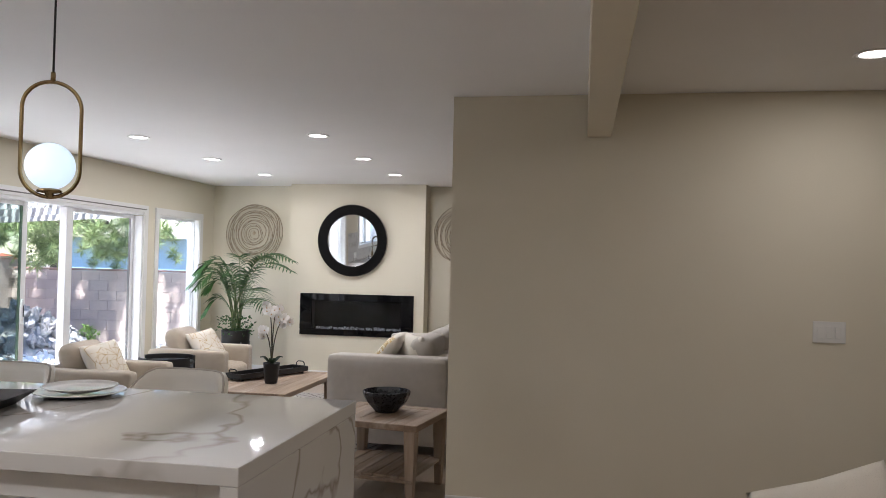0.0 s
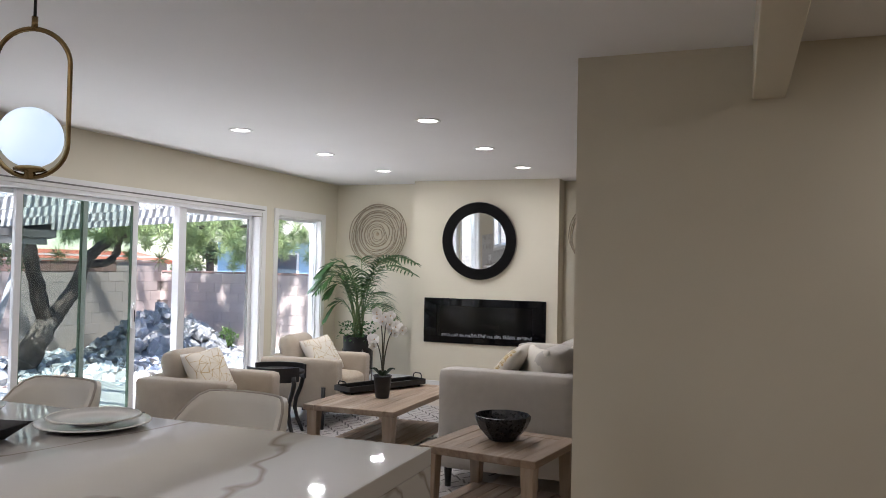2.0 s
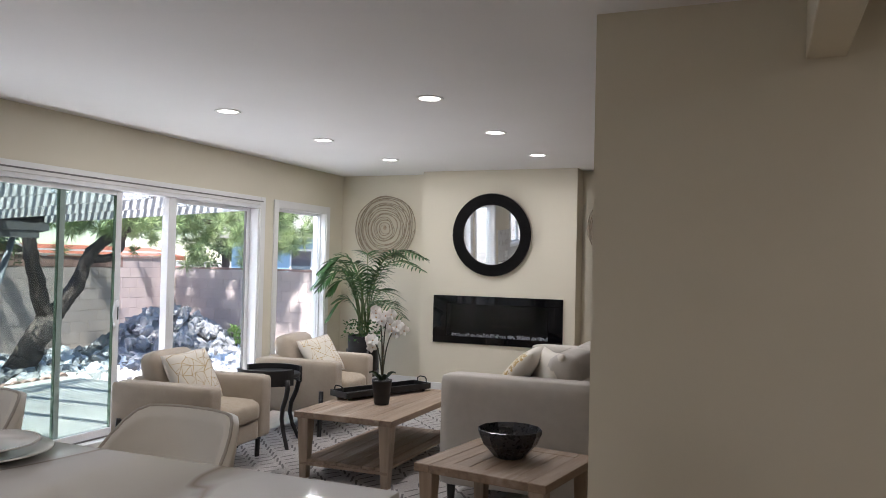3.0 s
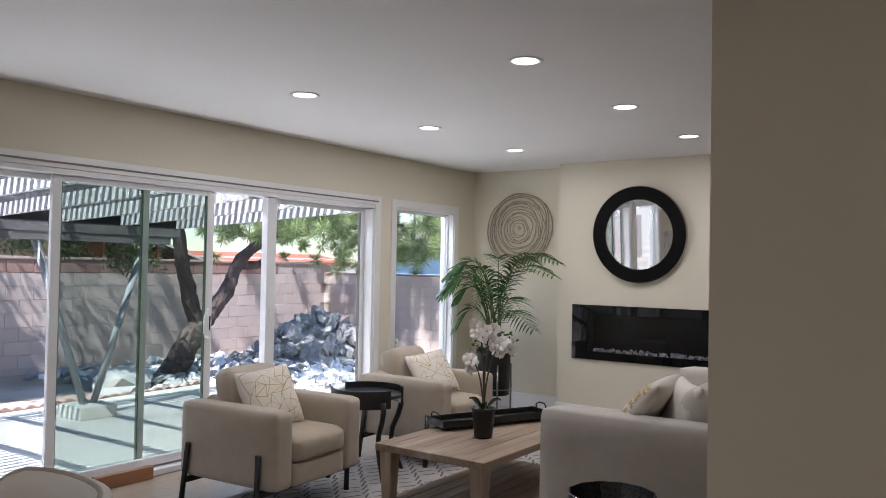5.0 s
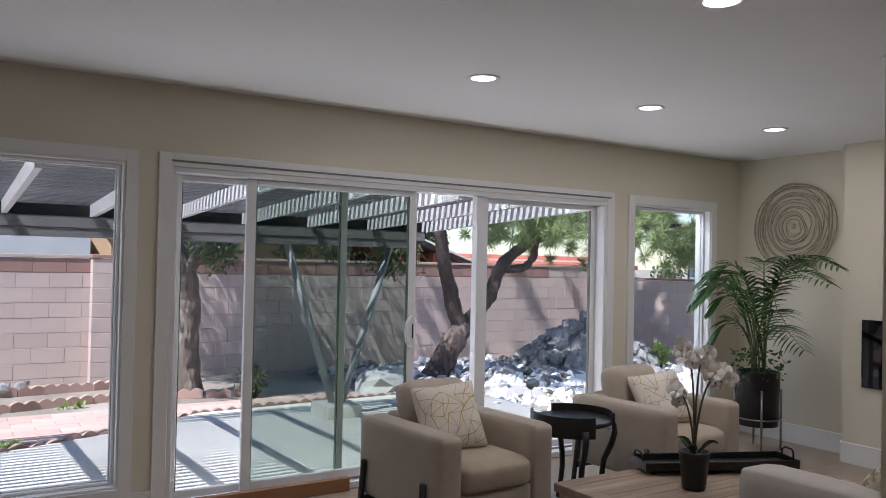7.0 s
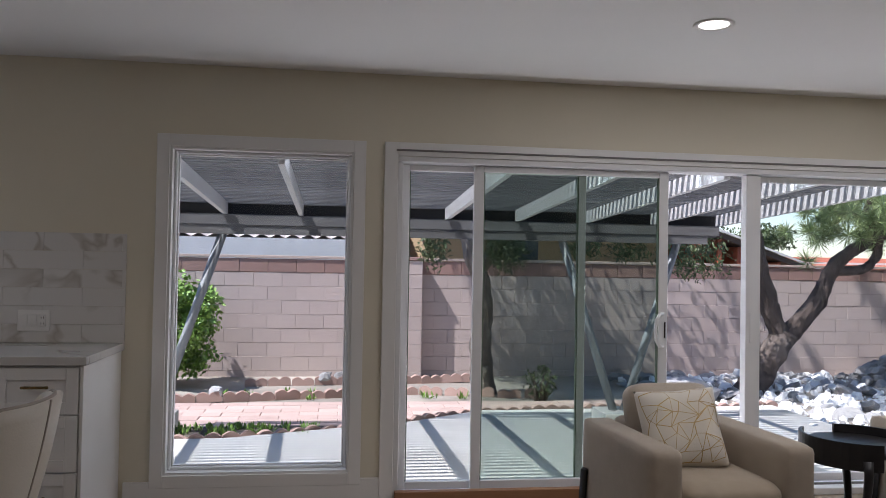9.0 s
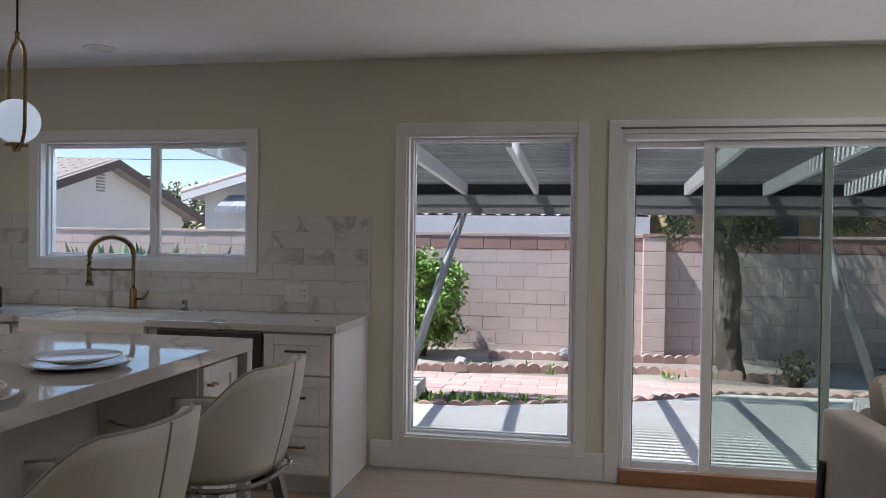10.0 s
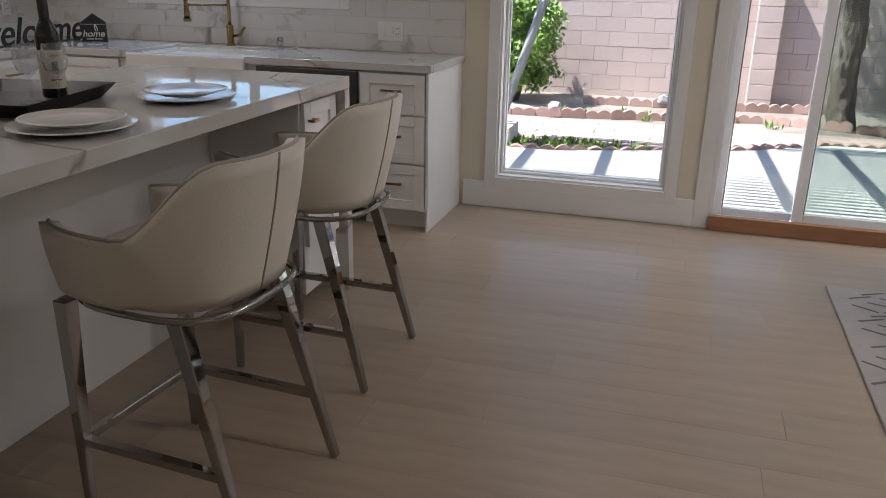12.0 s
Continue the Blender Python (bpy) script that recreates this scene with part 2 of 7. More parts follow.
MORTAR = mat("mortar", (0.40, 0.33, 0.29), (0.33, 0.27, 0.24), 8, 0.95, bump=0.3)
CAPM = mat("cap_block", (0.36, 0.22, 0.19), (0.29, 0.18, 0.15), 4, 0.9, bump=0.3, vary=0.1)
PAVER = mat("red_paver", (0.54, 0.40, 0.355), (0.47, 0.335, 0.295), 3, 0.9, bump=0.2, wear=(0.58, 0.44, 0.38), vary=0.12)
EDGING = mat("scalloped_clay", (0.46, 0.31, 0.265), (0.36, 0.24, 0.20), 4, 0.9, bump=0.3, vary=0.15)
BEAMG = mat("grey_beam_paint", (0.18, 0.18, 0.185), (0.13, 0.13, 0.135), 4, 0.8, bump=0.25, bscale=30, stretch=(9, 1, 9), wear=(0.14, 0.135, 0.13))
PERG = mat("weathered_grey_timber", (0.55, 0.55, 0.555), (0.46, 0.46, 0.465), 3, 0.85, bump=0.3, bscale=30, stretch=(1, 9, 9), wear=(0.5, 0.5, 0.49), vary=0.08)
# Laths toned darker than the rafters; underside shade is put into the colour.
SLATM = mat("weathered_shaded_lath", (0.17, 0.172, 0.18), (0.10, 0.102, 0.108), 3, 0.85, bump=0.3, bscale=30, stretch=(9, 1, 9), wear=(0.27, 0.27, 0.27), vary=0.2)
# Near-black because the shade on the rear beam is put into its colour.
PERGDK = mat("shaded_rear_beam", (0.028, 0.028, 0.03), (0.05, 0.047, 0.045), 4, 0.7, bump=0.2, wear=(0.09, 0.08, 0.07))
STRUT = mat("grey_painted_post", (0.30, 0.32, 0.34), (0.22, 0.23, 0.25), 4, 0.6, bump=0.15, wear=(0.38, 0.39, 0.4))
BARKP = mat("pale_grey_bark", (0.20, 0.17, 0.145), (0.09, 0.075, 0.062), 14, 0.95, bump=1.0, bscale=30, stretch=(1, 1, 0.35), wear=(0.30, 0.26, 0.22))
BARK = mat("rough_bark", (0.115, 0.085, 0.072), (0.045, 0.033, 0.028), 14, 0.95, bump=1.0, bscale=30, stretch=(1, 1, 0.35), wear=(0.21, 0.17, 0.145))
NEEDLE = mat("pine_needles", (0.36, 0.43, 0.20), (0.21, 0.29, 0.11), 2, 0.6, island=0.4)
SHRUB = mat("shrub_leaf", (0.23, 0.37, 0.065), (0.13, 0.25, 0.045), 4, 0.5, island=0.35)
OLIVE = mat("grey_green_leaf", (0.10, 0.135, 0.05), (0.06, 0.085, 0.035), 4, 0.55, island=0.35)
ROCK = mat("pale_garden_rock", (0.43, 0.42, 0.41), (0.28, 0.28, 0.29), 7, 0.9, bump=0.9, bscale=22, wear=(0.47, 0.45, 0.42), vary=0.22)
ROCKS = mat("pale_garden_rocks", (0.40, 0.39, 0.38), (0.22, 0.22, 0.23), 5, 0.9, bump=0.7, bscale=18, wear=(0.52, 0.5, 0.47), island=0.3)
STUCCO_W = mat("white_stucco", (0.80, 0.78, 0.74), (0.75, 0.73, 0.69), 2, 0.9, bump=0.2)
STUCCO_T = mat("tan_stucco", (0.50, 0.36, 0.22), (0.44, 0.31, 0.19), 2, 0.9, bump=0.2)
STUCCO_B = mat("blue_siding", (0.33, 0.48, 0.60), (0.29, 0.43, 0.54), 2, 0.8)
ROOFT = mat("clay_roof_tile", (0.58, 0.51, 0.48), (0.46, 0.40, 0.37), 4, 0.85, bump=0.2, island=0.12)
ROOFR = mat("red_roof", (0.46, 0.14, 0.075), (0.36, 0.10, 0.055), 4, 0.8, bump=0.2)
ROOFB = mat("brown_shingle", (0.44, 0.375, 0.325), (0.34, 0.29, 0.25), 6, 0.9, bump=0.4, bscale=40)
FASCIA = mat("brown_fascia", (0.12, 0.085, 0.07), None, 4, 0.7)
DARKPANE = mat("far_window", (0.05, 0.07, 0.09), (0.09, 0.11, 0.13), 1, 0.1)

# ---- building blocks ----
def box(bm, x0, x1, y0, y1, z0, z1, bevel=0.0, seg=2):
    g = bmesh.ops.create_cube(bm, size=1.0)["verts"]
    for v in g:
        v.co = Vector((x0 + (v.co.x + 0.5) * (x1 - x0), y0 + (v.co.y + 0.5) * (y1 - y0), z0 + (v.co.z + 0.5) * (z1 - z0)))
    if bevel:
        edges = list({e for v in g for e in v.link_edges})
        bmesh.ops.bevel(bm, geom=edges, offset=bevel, segments=seg, affect="EDGES", profile=0.5)
    return bm


def rod(bm, a, b, r0, r1=None, sides=10, caps=True):
    """A tapered round bar from a to b."""
    a, b = Vector(a), Vector(b)
    r1 = r0 if r1 is None else r1
    q = (b - a).to_track_quat("Z", "Y").to_matrix()
    rings = []
    for p, r in ((a, r0), (b, r1)):
        rings.append([bm.verts.new(p + q @ Vector((r * math.cos(2 * math.pi * k / sides), r * math.sin(2 * math.pi * k / sides), 0))) for k in range(sides)])
    for k in range(sides):
        f = bm.faces.new((rings[0][k], rings[0][(k + 1) % sides], rings[1][(k + 1) % sides], rings[1][k]))
        f.smooth = True
    if caps:
        bm.faces.new(rings[0][::-1])
        bm.faces.new(rings[1])
    return bm


def tube(bm, pts, radius, sides=8, closed=False, flat=1.0, up=None):
    """A round bar along points; radius may be a function of 0..1."""
    pts = [Vector(p) for p in pts]
    n = len(pts)
    rings = []
    ref = None
    for i, p in enumerate(pts):
        t = (pts[(i + 1) % n] - pts[i - 1]) if closed or 0 < i < n - 1 else (pts[1] - pts[0] if i == 0 else pts[-1] - pts[-2])
        t.normalize()
        if ref is None:
            ref = Vector(up) if up else (Vector((0, 0, 1)) if abs(t.z) < 0.9 else Vector((1, 0, 0)))
        s = t.cross(ref).normalized()
        u = s.cross(t).normalized()
        if not up:
            ref = u
        r = radius(i / max(1, n - 1)) if callable(radius) else radius
        rings.append([bm.verts.new(p + s * (r * math.cos(2 * math.pi * k / sides)) + u * (r * flat * math.sin(2 * math.pi * k / sides))) for k in range(sides)])
    for i in range(n if closed else n - 1):
        for k in range(sides):
            f = bm.faces.new((rings[i][k], rings[i][(k + 1) % sides], rings[(i + 1) % n][(k + 1) % sides], rings[(i + 1) % n][k]))
            f.smooth = True
    if not closed:
        bm.faces.new(rings[0][::-1])
        bm.faces.new(rings[-1])
    return bm


def lathe(bm, profile, sides=32, at=(0, 0, 0), facet=False):
    rings = []
    for r, z in profile:
        rings.append([bm.verts.new((at[0] + r * math.cos(2 * math.pi * k / sides), at[1] + r * math.sin(2 * math.pi * k / sides), at[2] + z)) for k in range(sides)] if r > 1e-5 else [bm.verts.new((at[0], at[1], at[2] + z))])
    for a, b in zip(rings, rings[1:]):
        for k in range(sides):
            q = [a[k % len(a)], a[(k + 1) % len(a)], b[(k + 1) % len(b)], b[k % len(b)]]
            q = list(dict.fromkeys(q))
            if len(q) > 2:
                bm.faces.new(q).smooth = not facet
    return bm


def soft(bm, cx, cy, cz, sx, sy, sz, r=0.06, puff=(0, 0, 0), cuts=7, m=None):
    """An upholstered block: rounded edges and sides that swell."""
    g = bmesh.ops.create_cube(bm, size=2.0)["verts"]
    bmesh.ops.subdivide_edges(bm, edges=bm.edges[:], cuts=cuts, use_grid_fill=True)
    verts = bm.verts[:]
    half = Vector((sx / 2, sy / 2, sz / 2))
    rr = min(r, *(h * 0.98 for h in half))
    for v in verts:
        p = Vector(v.co)
        # crowd the grid towards the edges, where it bends
        q = Vector([math.copysign(abs(c) ** 0.6, c) for c in p])
        w = Vector((q.x * half.x, q.y * half.y, q.z * half.z))
        core = Vector([max(-(h - rr), min(h - rr, c)) for h, c in zip(half, w)])
        d = w - core
        if d.length > 1e-9:
            w = core + d.normalized() * rr if max(abs(c) for c in p) > 0.999 else w
        w.x += math.copysign(puff[0], p.x) * abs(p.x) * (1 - p.y * p.y) * (1 - p.z * p.z)
        w.y += math.copysign(puff[1], p.y) * abs(p.y) * (1 - p.x * p.x) * (1 - p.z * p.z)
        w.z += math.copysign(puff[2], p.z) * abs(p.z) * (1 - p.x * p.x) * (1 - p.y * p.y)
        w += Vector((cx, cy, cz))
        v.co = m @ w if m is not None else w
    for v in verts:
        for f in v.link_faces:
            f.smooth = True
    return bm


def mesh_of(name, bm, material):
    me = bpy.data.meshes.new(name)
    bmesh.ops.recalc_face_normals(bm, faces=bm.faces[:])
    bm.to_mesh(me)
    bm.free()
    me.materials.append(material)
    return me


def part(name, bm, material, parent=None, label="", kind=""):
    ob = new(name, mesh_of(name, bm, material) if isinstance(bm, bmesh.types.BMesh) else bm)
    ob.parent = parent
    return tagged(ob, label, kind=kind)


def thing(name, x, y, z, rz, label, category, group="", kind=""):
    ob = new(name)
    ob.matrix_basis = pose(x, y, z, 0, 0, rz)
    return tagged(ob, label, category, group, kind)


def bx(*a, **k):
    return box(bmesh.new(), *a, **k)


def setting(name, bm, material, label, category):
    return tagged(part(name, bm, material), label, category, kind="structure")


# ---- the rooms ----
WX, NY, BY, CH = -4.56, 9.75, 9.49, 2.46
TH = 0.15
bm = bmesh.new()
OPEN = [(0.955, 2.42, 1.216, 1.983), (3.43, 4.438, 0.192, 2.0), (4.69, 8.09, 0.0, 1.99), (8.40, 9.362, 0.19, 1.994)]
y0 = -3.0
for ya, yb, za, zb in OPEN:
    box(bm, WX - TH, WX, y0, ya, -0.2, CH)
    if za > 0:
        box(bm, WX - TH, WX, ya, yb, -0.2, za)
    box(bm, WX - TH, WX, ya, yb, zb, CH)
    y0 = yb
box(bm, WX - TH, WX, y0, NY + TH, -0.2, CH)
wall_west = setting("wall_west", bm, WALL, "cream painted window wall with white trim", "wall")
bm = bmesh.new()
box(bm, WX, 4.2, NY, NY + TH, -0.2, CH)
box(bm, -3.405, -3.245, BY, NY, 0, CH)
box(bm, -1.81, -1.688, BY, NY, 0, CH)
box(bm, -3.245, -1.81, BY, NY, 0, 0.6)
box(bm, -3.245, -1.81, BY, NY, 1.11, CH)
setting("wall_north", bm, WALL, "cream wall with a projecting chimney breast and recessed fireplace", "wall")
setting("wall_partition", bx(-0.566, 4.2, 4.72, 4.86, 0, CH), WALL, "cream painted partition wall with a free end", "wall")
setting("wall_south", bx(WX, -1.3, 0.0, 0.148, 0, CH), WALL, "cream kitchen wall behind white cabinets", "wall")
bm = bmesh.new()
box(bm, 4.2, 4.35, -3.0, NY + TH, -0.2, CH)
setting("wall_east", bm, WALL, "plain cream wall closing the far side", "wall")
setting("wall_back", bx(WX, 4.2, -3.15, -3.0, -0.2, CH), WALL, "plain cream wall behind the kitchen", "wall")
bm = bmesh.new()
box(bm, WX - TH, 4.35, -3.15, NY + TH, CH, CH + 0.12)
setting("ceiling", bm, CEIL, "smooth white painted ceiling with recessed lights", "ceiling")
setting("ceiling_beam", bx(0.2, 0.334, -3.0, 4.718, 2.22, CH, bevel=0.004, seg=1), WALL, "cream boxed beam dropping below the ceiling", "beam")
setting("roof", bx(WX - 0.3, 4.5, -3.3, NY + 0.4, CH + 0.13, CH + 0.3), ROOFB, "flat house roof with brown covering", "roof")
floor = setting("floor", bx(WX - TH, 4.35, -3.15, NY + TH, -0.25, -0.006), mat("floor_gap", (0.29, 0.23, 0.175), None, 5, 0.8), "pale oak plank floor with satin sheen", "floor")


def baseboard(name, x0, x1, y0, y1, axis, side):
    """A flat board with an eased top; axis: the way it runs, side: the way it faces."""
    bm = bmesh.new()
    h, d = 0.16, 0.016
    if axis == "y":
        box(bm, min(x0, x0 + side * d), max(x0, x0 + side * d), y0, y1, 0, h, 0.003, 1)
    else:
        box(bm, x0, x1, min(y0, y0 + side * d), max(y0, y0 + side * d), 0, h, 0.003, 1)
    return setting(name, bm, TRIM, "flat white painted baseboard", "baseboard")


baseboard("baseboard", WX, 0, 3.225, 4.612, "y", 1)
baseboard("baseboard", WX, 0, 8.17, NY, "y", 1)
baseboard("baseboard", WX + 0.017, -3.405, NY, 0, "x", -1)
baseboard("baseboard", -3.405, -1.688, BY, 0, "x", -1)
baseboard("baseboard", -3.405, 0, BY + 0.001, NY - 0.017, "y", -1)
baseboard("baseboard", -1.688, 4.2, NY, 0, "x", -1)
baseboard("baseboard", -0.566, 4.2, 4.72, 0, "x", -1)
baseboard("baseboard", -0.566, 4.2, 4.86, 0, "x", 1)


def ring(bm, ya, yb, za, zb, w, x0, x1, bevel=0.002, sill=True):
    """A rectangular frame in the window wall, mitre-free: two uprights and two rails between them."""
    box(bm, x0, x1, ya, ya + w, za, zb, bevel, 1)
    box(bm, x0, x1, yb - w, yb, za, zb, bevel, 1)
    box(bm, x0, x1, ya + w, yb - w, zb - w, zb, bevel, 1)
    if sill:
        box(bm, x0, x1, ya + w, yb - w, za, za + w, bevel, 1)
    return bm


def window(name, ya, yb, za, zb, casing, label, mull=None):
    """A picture window: casing on the wall, vinyl frame in the reveal, glass."""
    w = thing(name, 0, 0, 0, 0, label, "window", kind="structure")
    part("casing", ring(bmesh.new(), ya - casing, yb + casing, za - casing, zb + casing, casing, WX + 0.0005, WX + 0.018), TRIM, w)
    part("jamb", ring(bmesh.new(), ya + 0.001, yb - 0.001, za + 0.001, zb - 0.001, 0.012, WX - TH, WX + 0.006, 0), TRIM, w)
    part("window_frame", ring(bmesh.new(), ya + 0.013, yb - 0.013, za + 0.013, zb - 0.013, 0.018, WX - 0.11, WX - 0.05, 0.004), VINYL, w)
    part("glazing_bead", ring(bmesh.new(), ya + 0.031, yb - 0.031, za + 0.031, zb - 0.031, 0.008, WX - 0.1, WX - 0.075, 0.003), VINYL, w)
    if mull:
        part("mullion", bx(WX - 0.1, WX - 0.045, mull - 0.022, mull + 0.022, za + 0.032, zb - 0.032, bevel=0.003), VINYL, w)
        part("sash_frame", ring(bmesh.new(), mull + 0.023, yb - 0.0315, za + 0.0315, zb - 0.0315, 0.016, WX - 0.08, WX - 0.055, 0.003), VINYL, w)
        p = part("pane", bx(WX - 0.092, WX - 0.088, ya + 0.033, mull, za + 0.033, zb - 0.033), PANE, w)
        p.visible_shadow = False
        p = part("pane", bx(WX - 0.07, WX - 0.066, mull, yb - 0.033, za + 0.033, zb - 0.033), PANE, w)
    else:
        p = part("pane", bx(WX - 0.09, WX - 0.086, ya + 0.033, yb - 0.033, za + 0.033, zb - 0.033), PANE, w)
    p.visible_shadow = False
    return w


window("window_1", *OPEN[0], 0.065, "white vinyl sliding kitchen window in white casing", mull=1.745)
window("window_2", *OPEN[1], 0.068, "tall white vinyl picture window in white casing")
window("window_3", *OPEN[3], 0.072, "tall narrow white picture window in deep reveal")

# the three-leaf sliding door, its middle leaf pushed over the first
ya, yb, za, zb = OPEN[2]
d = thing("door_1", 0, 0, 0, 0, "white vinyl three-panel sliding glass door, half open", "sliding door", kind="structure")
part("casing", ring(bmesh.new(), ya - 0.078, yb + 0.078, 0.0, zb + 0.079, 0.078, WX + 0.0005, WX + 0.018, sill=False), TRIM, d)
part("head_track", bx(WX - 0.14, WX + 0.012, ya, yb, zb - 0.03, zb - 0.001, bevel=0.003), VINYL, d)
part("track_rail", bx(WX + 0.0185, WX + 0.027, ya - 0.012, yb + 0.03, zb + 0.028, zb + 0.039, bevel=0.003), mat("grey_seal", (0.2, 0.19, 0.18), None, 5, 0.6), d)
part("jamb", bx(WX - 0.14, WX + 0.008, ya, ya + 0.03, 0.001, zb - 0.036, bevel=0.003), VINYL, d)
part("jamb", bx(WX - 0.14, WX + 0.008, yb - 0.03, yb, 0.001, zb - 0.036, bevel=0.003), VINYL, d)
part("threshold", bx(WX - 0.148, WX + 0.012, ya + 0.03, yb - 0.03, 0.001, 0.045, bevel=0.006), VINYL, d)
part("threshold_rail", bx(WX - 0.07, WX - 0.058, ya + 0.03, yb - 0.03, 0.045, 0.058), STEEL, d)


def leaf(name, a, b, x, stile, label, handle=False, green=False, edge=False):
    """One glazed leaf of the door, between a and b along the wall."""
    top, head = zb - 0.033, 0.036
    lb = bmesh.new()
    box(lb, x - 0.017, x + 0.017, a, a + stile, 0.06, top, 0.004, 1)
    box(lb, x - 0.017, x + 0.017, b - stile, b, 0.06, top, 0.004, 1)
    box(lb, x - 0.0165, x + 0.0165, a + stile, b - stile, top - head, top, 0.004, 1)
    box(lb, x - 0.0165, x + 0.0165, a + stile, b - stile, 0.06, 0.06 + max(0.045, stile), 0.004, 1)
    fr = part(name, lb, VINYL, d, label)
    p = part("pane", bx(x - 0.004, x + 0.004, a + stile - 0.004, b - stile + 0.004, 0.1, top - head + 0.004), PANEG if green else PANE, fr)
    p.visible_shadow = False
    sl = bmesh.new()
    for u in (a + stile - 0.001, b - stile - 0.006):
        box(sl, x - 0.012, x + 0.012, u, u + 0.007, 0.1, top - head)
    part("seal", sl, GREENEDGE if edge else mat("grey_seal", (0.2, 0.19, 0.18)), fr)
    if handle:
        hb = bmesh.new()
        yy = b - stile / 2
        tube(hb, [(x + 0.016, yy, 0.90), (x + 0.04, yy - 0.03, 0.905), (x + 0.05, yy - 0.055, 0.94), (x + 0.05, yy - 0.06, 1.0), (x + 0.05, yy - 0.055, 1.06), (x + 0.04, yy - 0.03, 1.095), (x + 0.016, yy, 1.10)], 0.011, 8)
        part("handle", hb, VINYL, fr, "white D-shaped pull handle")
        part("latch_plate", bx(x + 0.0175, x + 0.021, yy + 0.006, yy + 0.016, 0.95, 1.05, bevel=0.001), BLACKMET, fr)
    return fr


leaf("fixed_leaf", 4.722, 5.84, WX - 0.105, 0.046, "fixed glazed leaf with a green edge", edge=True)
leaf("sliding_leaf", 5.145, 6.345, WX - 0.063, 0.058, "sliding leaf of grey-green glass", handle=True, green=True, edge=True)
leaf("fixed_leaf", 6.87, 8.06, WX - 0.105, 0.05, "fixed glazed leaf")
part("meeting_post", bx(WX - 0.085, WX - 0.02, 6.835, 6.93, 0.05, zb - 0.037, bevel=0.004), VINYL, d)
part("latch_plate", bx(WX - 0.0195, WX - 0.014, 6.862, 6.882, 0.93, 1.11, bevel=0.001), VINYL, d)
tagged(part("sill_board", bx(WX - 0.0, WX + 0.05, 4.70, 5.83, 0.001, 0.085, bevel=0.003), SILLWOOD), "reddish pine board laid against the door threshold", "board")

# ---- living room ----
def spiral_wall_art(x, y, z, r):
    a = thing("wall_art", x, y, z, 0, "round woven willow spiral hanging on the wall", "wall art", "willow spirals")
    rnd = random.Random(7)
    for k in range(14):
        rad = r * (0.12 + 0.88 * ((k + 0.6) / 14) ** 0.8)
        cx, cz = rnd.uniform(-1, 1) * 0.025, rnd.uniform(-1, 1) * 0.025
        ph, el = rnd.uniform(0, 6.28), rnd.uniform(0.02, 0.07)
        pts = []
        n = 44
        for i in range(n):
            t = 2 * math.pi * i / n
            q = min(r, rad * (1 + el * math.cos(2 * t + ph)) * (1 + 0.018 * math.sin(5 * t + ph)))
            pts.append((cx * (1 - rad / r) + q * math.cos(t), -0.014 + 0.011 * math.sin(3 * t + ph), cz * (1 - rad / r) + q * math.sin(t)))
        b = bmesh.new()
        tube(b, pts, 0.004 + 0.0022 * rnd.random(), 6, closed=True)
        part("willow_hoop", b, WICKER, a)
    b = bmesh.new()
    pts = []
    for i in range(400):
        t = i / 400
        ang = t * 2 * math.pi * 6
        pts.append((r * t ** 0.8 * 0.96 * math.cos(ang), -0.02 - 0.006 * math.sin(ang * 0.37), r * t ** 0.8 * 0.96 * math.sin(ang)))
    tube(b, pts, 0.0032, 5)
    part("willow_coil", b, WICKER, a)
    b = bmesh.new()
    bmesh.ops.create_uvsphere(b, u_segments=12, v_segments=8, radius=0.024)
    for v in b.verts:
        v.co.y = v.co.y * 0.5 - 0.02
    part("knot", b, WICKER, a)
    return a


art = spiral_wall_art(-3.985, NY - 0.006, 1.85, 0.385)
copy_thing(art, pose(-1.24, NY - 0.006, 1.86, 0, 40, 0))

mir = thing("wall_mirror", 0, 0, 0, 0, "round wall mirror in a wide black frame with silver rim", "mirror")
mir.matrix_basis = pose(-2.582, BY - 0.024, 1.767, 2.75)
b = bmesh.new()
lathe(b, [(0.318, 0.028), (0.3195, 0.048), (0.322, 0.05), (0.428, 0.05), (0.434, 0.045), (0.434, 0.0)], 96, facet=True)
b.transform(pose(0, 0, 0, 90))
FRAMEBLK = mat("black_frame_lacquer", (0.006, 0.006, 0.006), (0.010, 0.009, 0.009), 14, 0.45, bump=0.1, stretch=(1, 1, 6))
FRAMEBLK.node_tree.nodes["Principled BSDF"].inputs["Specular IOR Level"].default_value = 0.06
part("frame", b, FRAMEBLK, mir)
b = bmesh.new()
lathe(b, [(0.434, 0.0), (0.441, 0.004), (0.441, 0.04), (0.4345, 0.047)], 96)
b.transform(pose(0, 0, 0, 90))
part("rim", b, CHROME, mir, "thin silver rim")
b = bmesh.new()
lathe(b, [(0, 0.034), (0.3185, 0.034)], 96, facet=True)
b.transform(pose(0, 0, 0, 90))
part("mirror_glass", b, MIRROR, mir)
b = bmesh.new()
lathe(b, [(0.314, 0.0345), (0.314, 0.038), (0.318, 0.04), (0.3182, 0.0345)], 96)
b.transform(pose(0, 0, 0, 90))
part("inner_bead", b, CHROME, mir, "thin silver bead round the glass")

